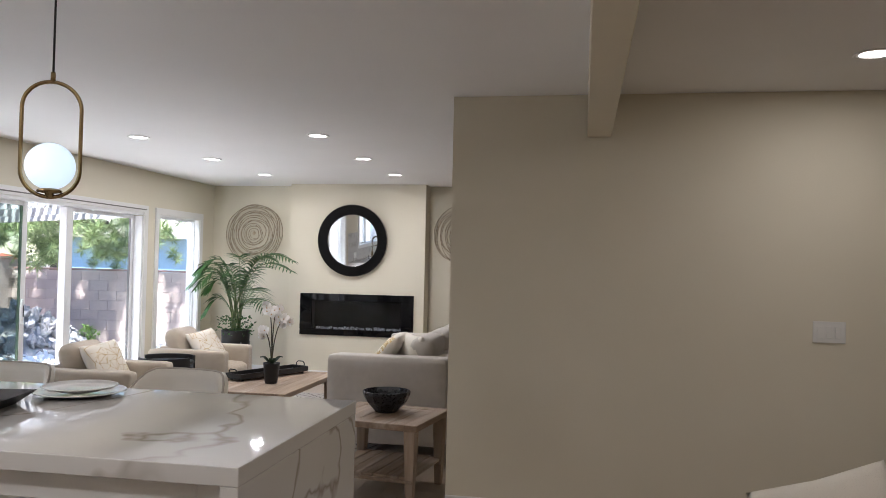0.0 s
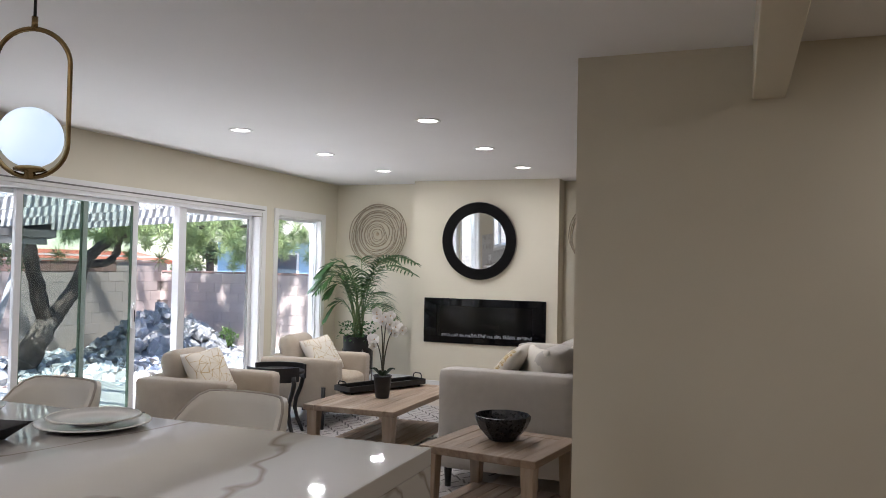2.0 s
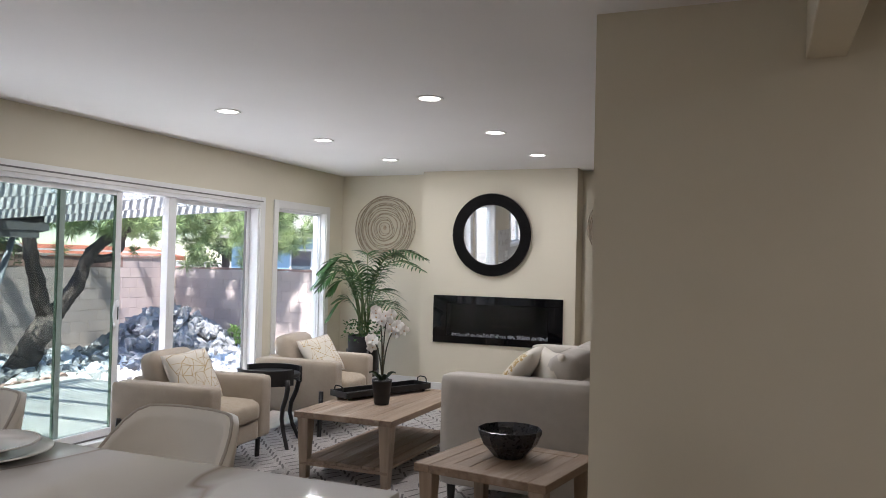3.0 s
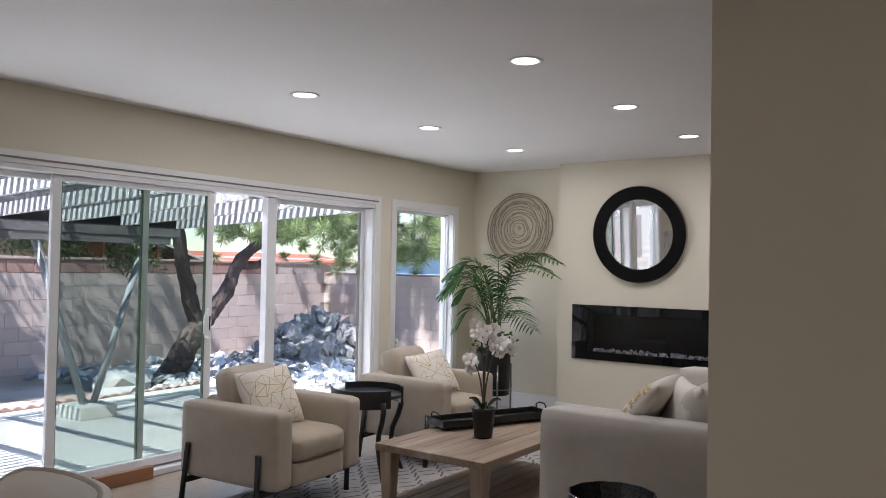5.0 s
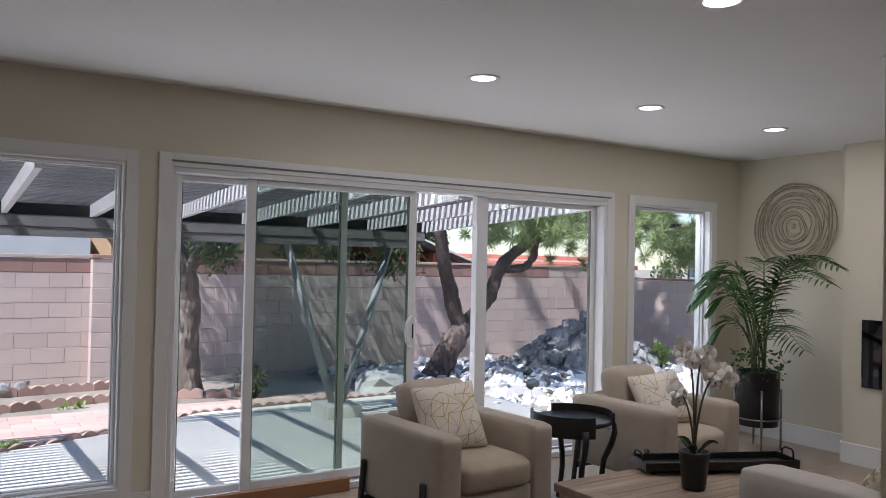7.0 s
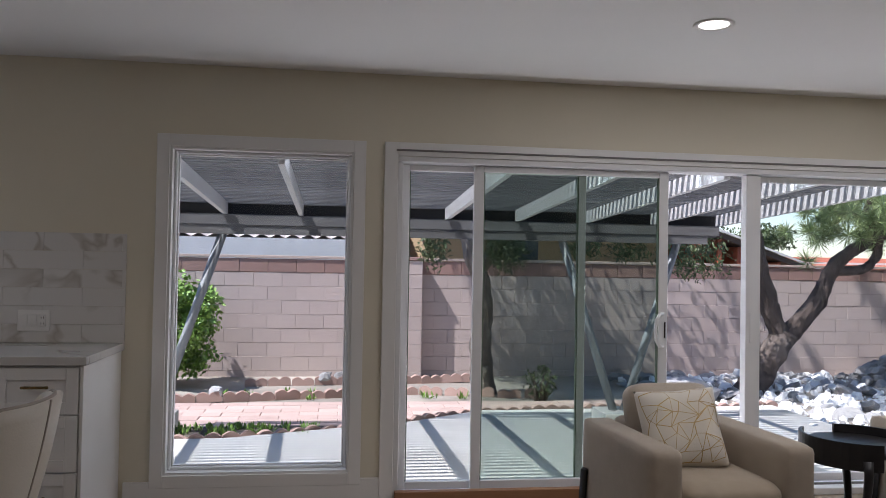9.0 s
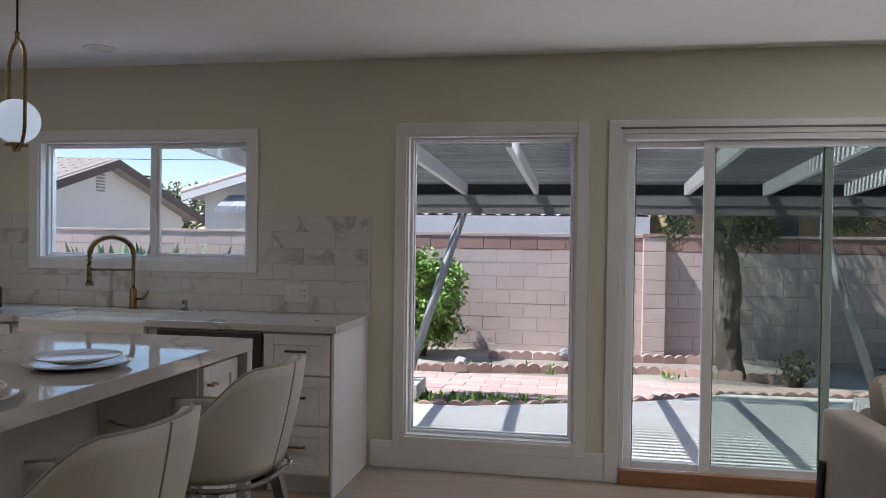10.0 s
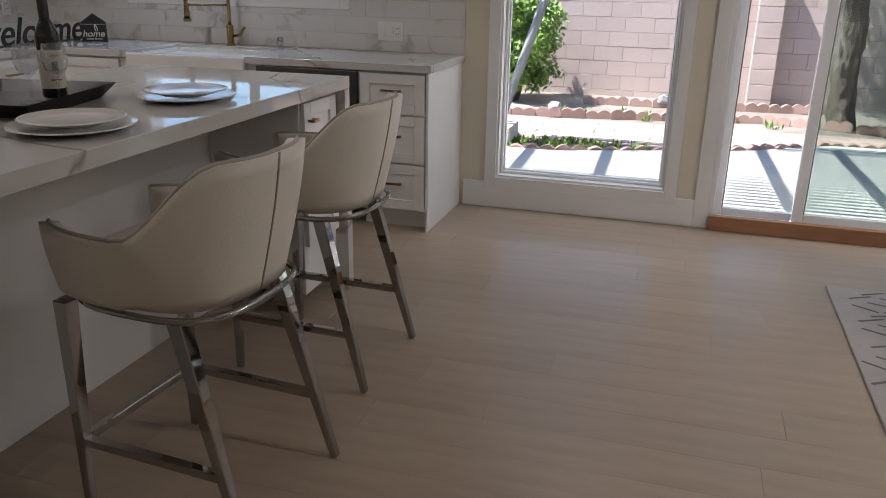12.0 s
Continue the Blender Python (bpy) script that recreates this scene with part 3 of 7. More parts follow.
fp = thing("electric_fireplace", -2.527, BY, 0.6, 0, "black glass linear electric fireplace set in the chimney breast", "fireplace")
W2, HH = 0.717, 0.51
b = bmesh.new()
box(b, -W2, W2, -0.022, -0.001, 0, 0.075, 0.003, 1)
box(b, -W2, W2, -0.022, -0.001, HH - 0.085, HH, 0.003, 1)
box(b, -W2, -W2 + 0.15, -0.022, -0.001, 0.075, HH - 0.085, 0)
box(b, W2 - 0.15, W2, -0.022, -0.001, 0.075, HH - 0.085, 0)
part("surround", b, BLACKGLASS, fp)
b = bmesh.new()
for f in ((-W2 + 0.1, W2 - 0.1, 0.2, 0.215, 0.03, HH - 0.03), (-W2 + 0.1, -W2 + 0.115, 0.0, 0.2, 0.03, HH - 0.03), (W2 - 0.115, W2 - 0.1, 0.0, 0.2, 0.03, HH - 0.03), (-W2 + 0.1, W2 - 0.1, 0.0, 0.2, 0.03, 0.06), (-W2 + 0.1, W2 - 0.1, 0.0, 0.2, HH - 0.045, HH - 0.03)):
    box(b, *f)
part("firebox", b, mat("firebox_black", (0.006, 0.006, 0.006), None, 5, 0.6), fp)
p = part("glass_front", bx(-W2 + 0.15, W2 - 0.15, -0.014, -0.009, 0.075, HH - 0.085), glass("smoked_glass", (0.8, 0.8, 0.81)), fp)
rnd = random.Random(3)
b = bmesh.new()
for k in range(150):
    g = bmesh.ops.create_icosphere(b, subdivisions=0 if k % 2 else 1, radius=rnd.uniform(0.008, 0.017))["verts"]
    m = Matrix.Translation((rnd.uniform(-0.55, 0.55), rnd.uniform(0.02, 0.16), 0.064 + rnd.uniform(0.004, 0.03))) @ Euler((rnd.random() * 6, rnd.random() * 6, 0)).to_matrix().to_4x4()
    for v in g:
        v.co = m @ v.co
part("crystal_bed", b, mat("ice_crystal", (0.75, 0.78, 0.8), (0.4, 0.42, 0.45), 20, 0.15, island=0.4), fp, "clear glass crystals on the burner bed", kind="stuff")
# A dark bar on the back panel stands in for a log's shadow.
part("log_shadow", bx(-0.12, 0.12, 0.19, 0.199, 0.17, 0.2, bevel=0.004), mat("log_shadow_tone", (0.03, 0.025, 0.022)), fp)


def cushion(name, x, y, z, w, rx, ry, rz, label, material=LINENW, pattern=None, group="", thick=0.13, seed=1):
    """A square scatter cushion, pinched at the corners; pattern: gold lines or speckle on its front."""
    c = thing(name, 0, 0, 0, 0, label, "cushion", group)
    c.matrix_basis = pose(x, y, z, rx, ry, rz)
    n = 28
    b = bmesh.new()

    def pt(u, v, s):
        e = (1 - u ** 4) * (1 - v ** 4)
        pin = 1 - 0.055 * (u * u * (1 - abs(v)) + v * v * (1 - abs(u)))
        return Vector((u * w / 2 * pin, s * thick / 2 * max(0, e) ** 0.55, w / 2 + v * w / 2 * pin))

    for s in (-1, 1):
        g = [[b.verts.new(pt(-1 + 2 * i / n, -1 + 2 * j / n, s)) for j in range(n + 1)] for i in range(n + 1)]
        for i in range(n):
            for j in range(n):
                b.faces.new((g[i][j], g[i + 1][j], g[i + 1][j + 1], g[i][j + 1])).smooth = True
    bmesh.ops.remove_doubles(b, verts=b.verts[:], dist=0.0005)
    part("cover", b, material, c)
    rnd = random.Random(seed)
    if pattern == "lines":
        b = bmesh.new()
        G = 6
        node = {(i, j): (max(-0.93, min(0.93, -0.93 + 1.86 * i / G + rnd.uniform(-0.13, 0.13))), max(-0.93, min(0.93, -0.93 + 1.86 * j / G + rnd.uniform(-0.13, 0.13)))) for i in range(G + 1) for j in range(G + 1)}
        for (i, j), a in node.items():
            for di, dj in ((1, 0), (0, 1), (1, 1) if rnd.random() < 0.5 else (1, -1)):
                if (i + di, j + dj) not in node or rnd.random() < 0.2:
                    continue
                e = node[i + di, j + dj]
                dx, dy = e[0] - a[0], e[1] - a[1]
                L = math.hypot(dx, dy) + 1e-6
                wd = rnd.choice((0.006, 0.008, 0.011))
                ox, oy = -dy / L * wd, dx / L * wd
                prev = None
                for k in range(9):
                    u, v = a[0] + dx * k / 8, a[1] + dy * k / 8
                    now = [b.verts.new(pt(u + ox, v + oy, -1) + Vector((0, -0.0025, 0))), b.verts.new(pt(u - ox, v - oy, -1) + Vector((0, -0.0025, 0)))]
                    if prev:
                        b.faces.new((prev[0], prev[1], now[1], now[0]))
                    prev = now
        part("gold_print", b, GOLDPRINT, c, "gold geometric line print", kind="stuff")
    if pattern == "flakes":
        b = bmesh.new()
        for k in range(290):
            v = rnd.uniform(-0.92, 0.92)
            u = 0.95 - abs(rnd.gauss(0, 0.2))
            if u < -0.9:
                continue
            q = rnd.uniform(0.015, 0.04)
            a = rnd.random() * 6
            vs = [b.verts.new(pt(max(-0.98, min(0.98, u + q * math.cos(a + t))), max(-0.98, min(0.98, v + q * math.sin(a + t))), -1) + Vector((0, -0.003, 0))) for t in (0, 1.7, 3.3, 4.8)]
            b.faces.new(vs)
        part("gold_print", b, GOLDPRINT, c, "gold foil flakes", kind="stuff")
    return c


def armchair(x, y, rz, label):
    """Faces local +x. Origin under the middle."""
    a = thing("armchair", x, y, 0, rz, label, "armchair", "linen armchairs")
    D, Wd = 0.77, 0.77
    part("arm", soft(bmesh.new(), -0.01, -Wd / 2 + 0.075, 0.40, D, 0.15, 0.44, 0.035, (0, 0.004, 0)), LINEN, a)
    part("arm", soft(bmesh.new(), -0.01, Wd / 2 - 0.075, 0.40, D, 0.15, 0.44, 0.035, (0, 0.004, 0)), LINEN, a)
    part("seat_base", soft(bmesh.new(), 0.0, 0, 0.25, D - 0.04, Wd - 0.302, 0.14, 0.02), LINEN, a)
    part("back", soft(bmesh.new(), -D / 2 + 0.10, 0, 0.42, 0.17, Wd - 0.302, 0.42, 0.04), LINEN, a)
    part("seat_cushion", soft(bmesh.new(), 0.05, 0, 0.385, D - 0.1, Wd - 0.31, 0.15, 0.05, (0.012, 0, 0.018)), LINEN2, a)
    m = pose(-0.20, 0, 0.60, 0, -17, 0)
    part("back_cushion", soft(bmesh.new(), 0, 0, 0, 0.16, Wd - 0.33, 0.40, 0.06, (0.03, 0, 0.008), m=m), LINEN, a)
    for sx, lean in ((-0.30, -0.05), (0.26, -0.01)):
        for sy in (-1, 1):
            b = bmesh.new()
            yy = sy * (Wd / 2 + 0.016)
            tube(b, [(sx + lean, yy, 0.004), (sx, yy, 0.38)], 0.021, 4, up=(1, 0, 0))
            part("leg", b, BLACKWOOD, a, "black wooden leg fixed outside the arm")
        b = bmesh.new()
        box(b, sx + lean * 0.5 - 0.016, sx + lean * 0.5 + 0.016, -Wd / 2 - 0.01, Wd / 2 + 0.01, 0.145, 0.179, 0.003, 1)
        part("rail", b, BLACKWOOD, a)
    return a


AC1 = (-3.555, 6.0, 4)
AC2 = (-3.54, 7.565, 3)
armchair(*AC1, "oatmeal linen armchair with black wooden legs")
armchair(*AC2, "oatmeal linen armchair with black legs near the plant")
cushion("cushion", AC1[0] + 0.105, AC1[1] - 0.06, 0.468, 0.375, -28, -5, 80, "cream cushion printed with gold geometric lines", pattern="lines", group="gold line cushions", seed=4)
cushion("cushion", AC2[0] + 0.15, AC2[1] - 0.02, 0.47, 0.365, -34, -7, 74, "cream cushion with gold lines on the second armchair", pattern="lines", group="gold line cushions", seed=9)


def accent_table(x, y):
    t = thing("accent_table", x, y, 0, 20, "round black wooden side table with curved legs", "side table")
    R, H = 0.235, 0.56
    b = bmesh.new()
    lathe(b, [(0, H - 0.025), (R - 0.01, H - 0.025), (R, H - 0.018), (R, H + 0.0), (R - 0.006, H + 0.004), (0, H + 0.004)], 48)
    part("tabletop", b, BLACKWOOD, t)
    for a0, a1, h in ((20, 150, 0.045), (200, 330, 0.045)):
        b = bmesh.new()
        n = 20
        rows = []
        for i in range(n + 1):
            a = radians(a0 + (a1 - a0) * i / n)
            c, s = math.cos(a), math.sin(a)
            rows.append([b.verts.new((r * c, r * s, z)) for r, z in ((R + 0.001, H - 0.075), (R + 0.001, H + h), (R + 0.016, H + h), (R + 0.016, H - 0.075))])
        for p0, p1 in zip(rows, rows[1:]):
            for k in range(4):
                b.faces.new((p0[k], p0[(k + 1) % 4], p1[(k + 1) % 4], p1[k]))
        b.faces.new(rows[0])
        b.faces.new(rows[-1][::-1])
        part("gallery", b, BLACKWOOD, t, "raised curved rim")
    for k in range(4):
        a = radians(45 + 90 * k)
        c, s = math.cos(a), math.sin(a)
        b = bmesh.new()
        prof = [(R + 0.018, H - 0.03), (R + 0.03, H - 0.09), (R + 0.01, H - 0.16), (R - 0.035, H - 0.25), (R - 0.045, H - 0.33), (R - 0.02, H - 0.42), (R + 0.02, H - 0.5), (R + 0.045, 0.003)]
        tube(b, [(r * c, r * s, z) for r, z in prof], lambda u: 0.021 - 0.006 * u, 8)
        part("leg", b, BLACKWOOD, t)
    return t


accent_table(-3.50, 6.80)


def slat_table(name, x, y, L, Wd, H, label, leg, inset, shelf, nslat, cat):
    """A weathered teak table: framed slatted top, tapered legs, slatted low shelf. L along y."""
    t = thing(name, x, y, 0, 0, label, cat)
    th, fr = 0.04, 0.085
    for sx in (-1, 1):
        b = bx(min(sx * Wd / 2, sx * (Wd / 2 - fr)), max(sx * Wd / 2, sx * (Wd / 2 - fr)), -L / 2, L / 2, H - th, H, bevel=0.003, seg=1)
        part("top_board", b, TEAK, t)
    for sy in (-1, 1):
        b = bx(-Wd / 2 + fr + 0.001, Wd / 2 - fr - 0.001, min(sy * L / 2, sy * (L / 2 - fr)), max(sy * L / 2, sy * (L / 2 - fr)), H - th, H, bevel=0.003, seg=1)
        part("top_board", b, TEAK, t)
    wi = (Wd - 2 * fr) / nslat
    for k in range(nslat):
        xa = -Wd / 2 + fr + k * wi
        part("slat", bx(xa + 0.0015, xa + wi - 0.0015, -L / 2 + fr + 0.0015, L / 2 - fr - 0.0015, H - th + 0.004, H - 0.002, bevel=0.002, seg=1), TEAK, t)
    part("top_batten", bx(-Wd / 2 + 0.06, Wd / 2 - 0.06, -0.03, 0.03, H - th - 0.02, H - th + 0.002), TEAK, t)
    for sx in (-1, 1):
        for sy in (-1, 1):
            b = bmesh.new()
            cx, cy = sx * (Wd / 2 - inset), sy * (L / 2 - inset)
            box(b, cx - leg / 2, cx + leg / 2, cy - leg / 2, cy + leg / 2, 0.002, H - th - 0.001, 0.004, 1)
            for v in b.verts:
                k = 1 - 0.42 * max(0.0, 1 - v.co.z / (H * 0.8))
                v.co.x = cx + (v.co.x - cx) * k
                v.co.y = cy + (v.co.y - cy) * k
            part("leg", b, TEAKX, t)
    za = shelf
    ins = inset
    for sy in (-1, 1):
        part("shelf_rail", bx(-Wd / 2 + ins * 0.6, Wd / 2 - ins * 0.6, sy * (L / 2 - ins) - 0.03, sy * (L / 2 - ins) + 0.03, za - 0.022, za - 0.001, bevel=0.002, seg=1), TEAK, t)
    n2 = nslat + 1
    wi = (Wd - 2 * ins * 0.7) / n2
    for k in range(n2):
        xa = -Wd / 2 + ins * 0.7 + k * wi
        part("shelf_slat", bx(xa + 0.003, xa + wi - 0.003, -L / 2 + ins * 0.6, L / 2 - ins * 0.6, za, za + 0.018, bevel=0.002, seg=1), TEAK, t)
    return t


slat_table("coffee_table", -2.43, 6.705, 1.32, 0.72, 0.45, "low weathered teak coffee table with slatted shelf", 0.085, 0.06, 0.12, 6, "coffee table")
side = slat_table("side_table", -1.07, 5.28, 0.64, 0.68, 0.50, "weathered teak side table with slatted shelf beside the sofa", 0.075, 0.055, 0.16, 6, "side table")

side.matrix_basis = pose(-1.07, 5.28, 0, 0, 0, -9)
bowl = thing("bowl", -1.08, 5.33, 0.50, 10, "faceted matte black bowl on the teak side table", "bowl")
b = bmesh.new()
lathe(b, [(0, 0.006), (0.055, 0.003), (0.06, 0.0), (0.068, 0.006), (0.078, 0.02), (0.115, 0.06), (0.135, 0.105), (0.137, 0.124), (0.133, 0.126), (0.128, 0.104), (0.108, 0.062), (0.07, 0.024), (0, 0.018)], 12, facet=True)
part("bowl_body", b, BOWL, bowl)
bowl.scale = (1.17, 1.17, 1.12)


def sofa(x, y):
    """Back towards +x (the hidden side), one arm towards the viewer (-y). Origin at its near outer corner under the arm."""
    s = thing("sofa", x, y, 0, 0, "oatmeal linen three-seat sofa on short dark legs", "sofa")
    D, L = 0.92, 2.15
    part("arm", soft(bmesh.new(), D / 2, 0.09, 0.467, D, 0.18, 0.655, 0.035, (0, 0.006, 0)), SOFACLOTH, s)
    part("arm", soft(bmesh.new(), D / 2, L - 0.09, 0.467, D, 0.18, 0.655, 0.035, (0, 0.006, 0)), SOFACLOTH, s)
    part("seat_base", soft(bmesh.new(), D / 2 - 0.01, L / 2, 0.24, D - 0.02, L - 0.362, 0.2, 0.02), SOFACLOTH, s)
    part("back", soft(bmesh.new(), D - 0.11, L / 2, 0.50, 0.2, L - 0.362, 0.54, 0.04), SOFACLOTH, s)
    for k in range(3):
        w = (L - 0.37) / 3
        yy = 0.185 + w * (k + 0.5)
        part("seat_cushion", soft(bmesh.new(), D / 2 - 0.08, yy, 0.42, D - 0.2, w - 0.006, 0.16, 0.05, (0.01, 0, 0.015)), SOFACLOTH, s)
        part("back_cushion", soft(bmesh.new(), 0, 0, 0, 0.17, w - 0.012, 0.44, 0.06, (0.03, 0, 0.01), m=pose(D - 0.26, yy, 0.70, 0, 10, 0)), SOFACLOTH, s)
    for sx in (0.06, D - 0.06):
        for sy in (0.07, L - 0.07):
            b = bmesh.new()
            rod(b, (sx, sy, 0.002), (sx, sy, 0.135), 0.02, 0.028, 10)
            part("leg", b, BLACKWOOD, s)
    return s


SX, SY = -1.70, 5.92
sofa(SX, SY)
cushion("cushion", SX + 0.16, SY + 0.36, 0.525, 0.53, -40, 0, -84, "cream cushion splashed with gold foil flakes", pattern="flakes", group="sofa cushions", seed=5)
cushion("cushion", SX + 0.50, SY + 0.34, 0.505, 0.44, -14, 0, -60, "plain cream cushion leaning on the sofa arm", group="sofa cushions")
cushion("cushion", SX + 0.62, SY + 1.0, 0.505, 0.42, -14, 0, -85, "cream cushion with gold foil on the sofa", pattern="flakes", group="sofa cushions", seed=8)
cushion("cushion", SX + 0.30, SY + 0.62, 0.505, 0.40, -22, 0, -78, "grey cream cushion with a faint weave", material=LINEN, group="sofa cushions")

# rug with its lattice of dashes
rug = thing("rug", 0, 0, 0, 0, "pale grey rug with a dark broken lattice pattern", "rug")
RX0, RX1, RY0, RY1 = -3.78, -1.4, 5.225, 8.75
part("rug_ground", bx(RX0, RX1, RY0, RY1, 0.001, 0.011, bevel=0.003, seg=1), mat("grey_rug_pile", (0.43, 0.395, 0.37), (0.35, 0.32, 0.295), 9, 0.95, bump=0.6, bscale=260, sheen=0.3), rug)
b = bmesh.new()
rnd = random.Random(11)
step = 0.13
ny, nx = int((RY1 - RY0) / step), int((RX1 - RX0) / step)
for i in range(nx):
    for j in range(ny):
        cx, cy = RX0 + 0.06 + i * step, RY0 + 0.06 + j * step
        for q in range(2):
            if rnd.random() < 0.12:
                continue
            a = radians(28 if (i + j) % 2 == q else -28) + rnd.uniform(-0.15, 0.15)
            L, w = rnd.uniform(0.045, 0.066), 0.0075
            ox = cx + q * step / 2
            oy = cy + q * step / 2
            c, s = math.cos(a), math.sin(a)
            vs = [(ox + L * s * u + w * c * v, oy + L * c * u - w * s * v) for u, v in ((-1, -1), (1, -1), (1, 1), (-1, 1))]
            if all(RX0 + 0.01 < px < RX1 - 0.01 and RY0 + 0.01 < py < RY1 - 0.01 for px, py in vs):
                b.faces.new([b.verts.new((px, py, 0.0125)) for px, py in vs])
part("woven_lattice", b, mat("charcoal_yarn", (0.11, 0.10, 0.10), (0.2, 0.18, 0.17), 20, 0.95), rug, kind="stuff")

tray = thing("tray", -2.585, 6.94, 0.45, 66, "long black metal tray with wire handles on the coffee table", "tray")
b = bmesh.new()
box(b, -0.40, 0.40, -0.09, 0.09, 0.022, 0.03)
part("tray_base", b, BLACKMET, tray)
for v in ((-0.41, -0.402, -0.1, 0.1), (0.402, 0.41, -0.1, 0.1), (-0.402, 0.402, -0.1, -0.092), (-0.402, 0.402, 0.092, 0.1)):
    part("tray_side", bx(*v, 0.018, 0.062, bevel=0.002, seg=1), BLACKMET, tray)
for sx in (-1, 1):
    b = bmesh.new()
    tube(b, [(sx * 0.405, -0.05, 0.06), (sx * 0.405, -0.05, 0.085), (sx * 0.41, -0.03, 0.1), (sx * 0.41, 0.03, 0.1), (sx * 0.405, 0.05, 0.085), (sx * 0.405, 0.05, 0.06)], 0.005, 6)
    part("handle", b, BLACKMET, tray)
    for sy in (-1, 1):
        b = bmesh.new()
        rod(b, (sx * 0.36, sy * 0.07, 0.001), (sx * 0.36, sy * 0.07, 0.022), 0.012)
        part("foot", b, BLACKMET, tray)


def orchid(x, y, z):
    o = thing("orchid", x, y, z, 0, "white moth orchid in a small black pot", "potted plant")
    b = bmesh.new()
    lathe(b, [(0, 0.002), (0.046, 0.0), (0.05, 0.01), (0.064, 0.145), (0.067, 0.16), (0.06, 0.16), (0.056, 0.145), (0, 0.142)], 28)
    part("pot", b, BLACKMET, o)
    rnd = random.Random(2)
    for k in range(3):
        a = 2 * math.pi * k / 3 + 0.95
        b = bmesh.new()
        n = 8
        rows = []
        for i in range(n + 1):
            t = i / n
            r = 0.02 + 0.08 * t
            zz = 0.147 + 0.05 * math.sin(t * 2.0)
            w = 0.026 * math.sin(math.pi * min(0.97, 0.12 + t * 0.86))
            c, s = math.cos(a), math.sin(a)
            rows.append([b.verts.new((r * c - sd * w * s, r * s + sd * w * c, zz + (0.01 if sd else 0))) for sd in (-1, 0, 1)])
        for p0, p1 in zip(rows, rows[1:]):
            for q in range(2):
                b.faces.new((p0[q], p0[q + 1], p1[q + 1], p1[q])).smooth = True
        bmesh.ops.solidify(b, geom=b.faces[:], thickness=0.003)
        part("leaf", b, ORCHLEAF, o)
    out = Vector((0.72, 0.69, 0))
    sprays = [(0.0, 0.66, -0.055, 0.62, 5), (0.01, 0.52, 0.11, 0.51, 8), (-0.01, 0.43, -0.085, 0.44, 6), (0.0, 0.6, 0.035, 0.585, 4)]
    stem_mat = mat("orchid_stem", (0.045, 0.04, 0.02), (0.07, 0.06, 0.03), 10, 0.5)
    for rise, high, reach, tip, count in sprays:
        b = bmesh.new()
        base, knee = Vector((0, 0, 0.142)), out * rise + Vector((0, 0, high * 0.72))
        crown, end = out * (reach * 0.55) + Vector((0, 0, high + 0.015)), out * reach + Vector((0, 0, tip - 0.05))
        fine = []
        for k in range(19):
            u = k / 18
            fine.append(base * (1 - u) ** 3 + knee * 3 * u * (1 - u) ** 2 + crown * 3 * u * u * (1 - u) + end * u ** 3)
        tube(b, fine, lambda u: 0.0055 - 0.003 * u, 6)
        part("stem", b, stem_mat, o)
        for k in range(count):
            p = fine[-1 - (k * 7) // count] + Vector((rnd.uniform(-0.03, 0.03), rnd.uniform(-0.03, 0.03), rnd.uniform(-0.035, 0.04)))
            b = bmesh.new()
            m = Matrix.Translation(p) @ Euler((rnd.uniform(-0.5, 0.4), rnd.uniform(-0.5, 0.5), rnd.uniform(-0.6, 1.5))).to_matrix().to_4x4()
            for q in range(5):
                a = 2 * math.pi * q / 5 + 0.3
                R, w = (0.035, 0.026) if q in (0, 2) else (0.034, 0.016)
                c, sn = math.cos(a), math.sin(a)
                ctr = b.verts.new(m @ Vector((0, -0.004, 0)))
                rim = []
                for i in range(9):
                    ang = math.pi * (i / 4 - 1)
                    u, v = R * 0.55 * (1 + math.cos(ang)), w * math.sin(ang)
                    rim.append(b.verts.new(m @ Vector((u * c - v * sn, 0.007 * (v / w) ** 2 - 0.012 * (u / R) ** 2, u * sn + v * c))))
                for i in range(8):
                    b.faces.new((ctr, rim[i], rim[i + 1])).smooth = True
            fl = part("flower", b, PETAL, o)
            b = bmesh.new()
            g = bmesh.ops.create_icosphere(b, subdivisions=1, radius=0.006)["verts"]
            for v in g:
                v.co = m @ (v.co + Vector((0, -0.009, -0.003)))
            part("lip", b, LIP, fl, "yellow lip of the flower")
    return o


orch = orchid(-2.40, 6.56, 0.45)
orch.scale = (1.08, 1.08, 1.08)


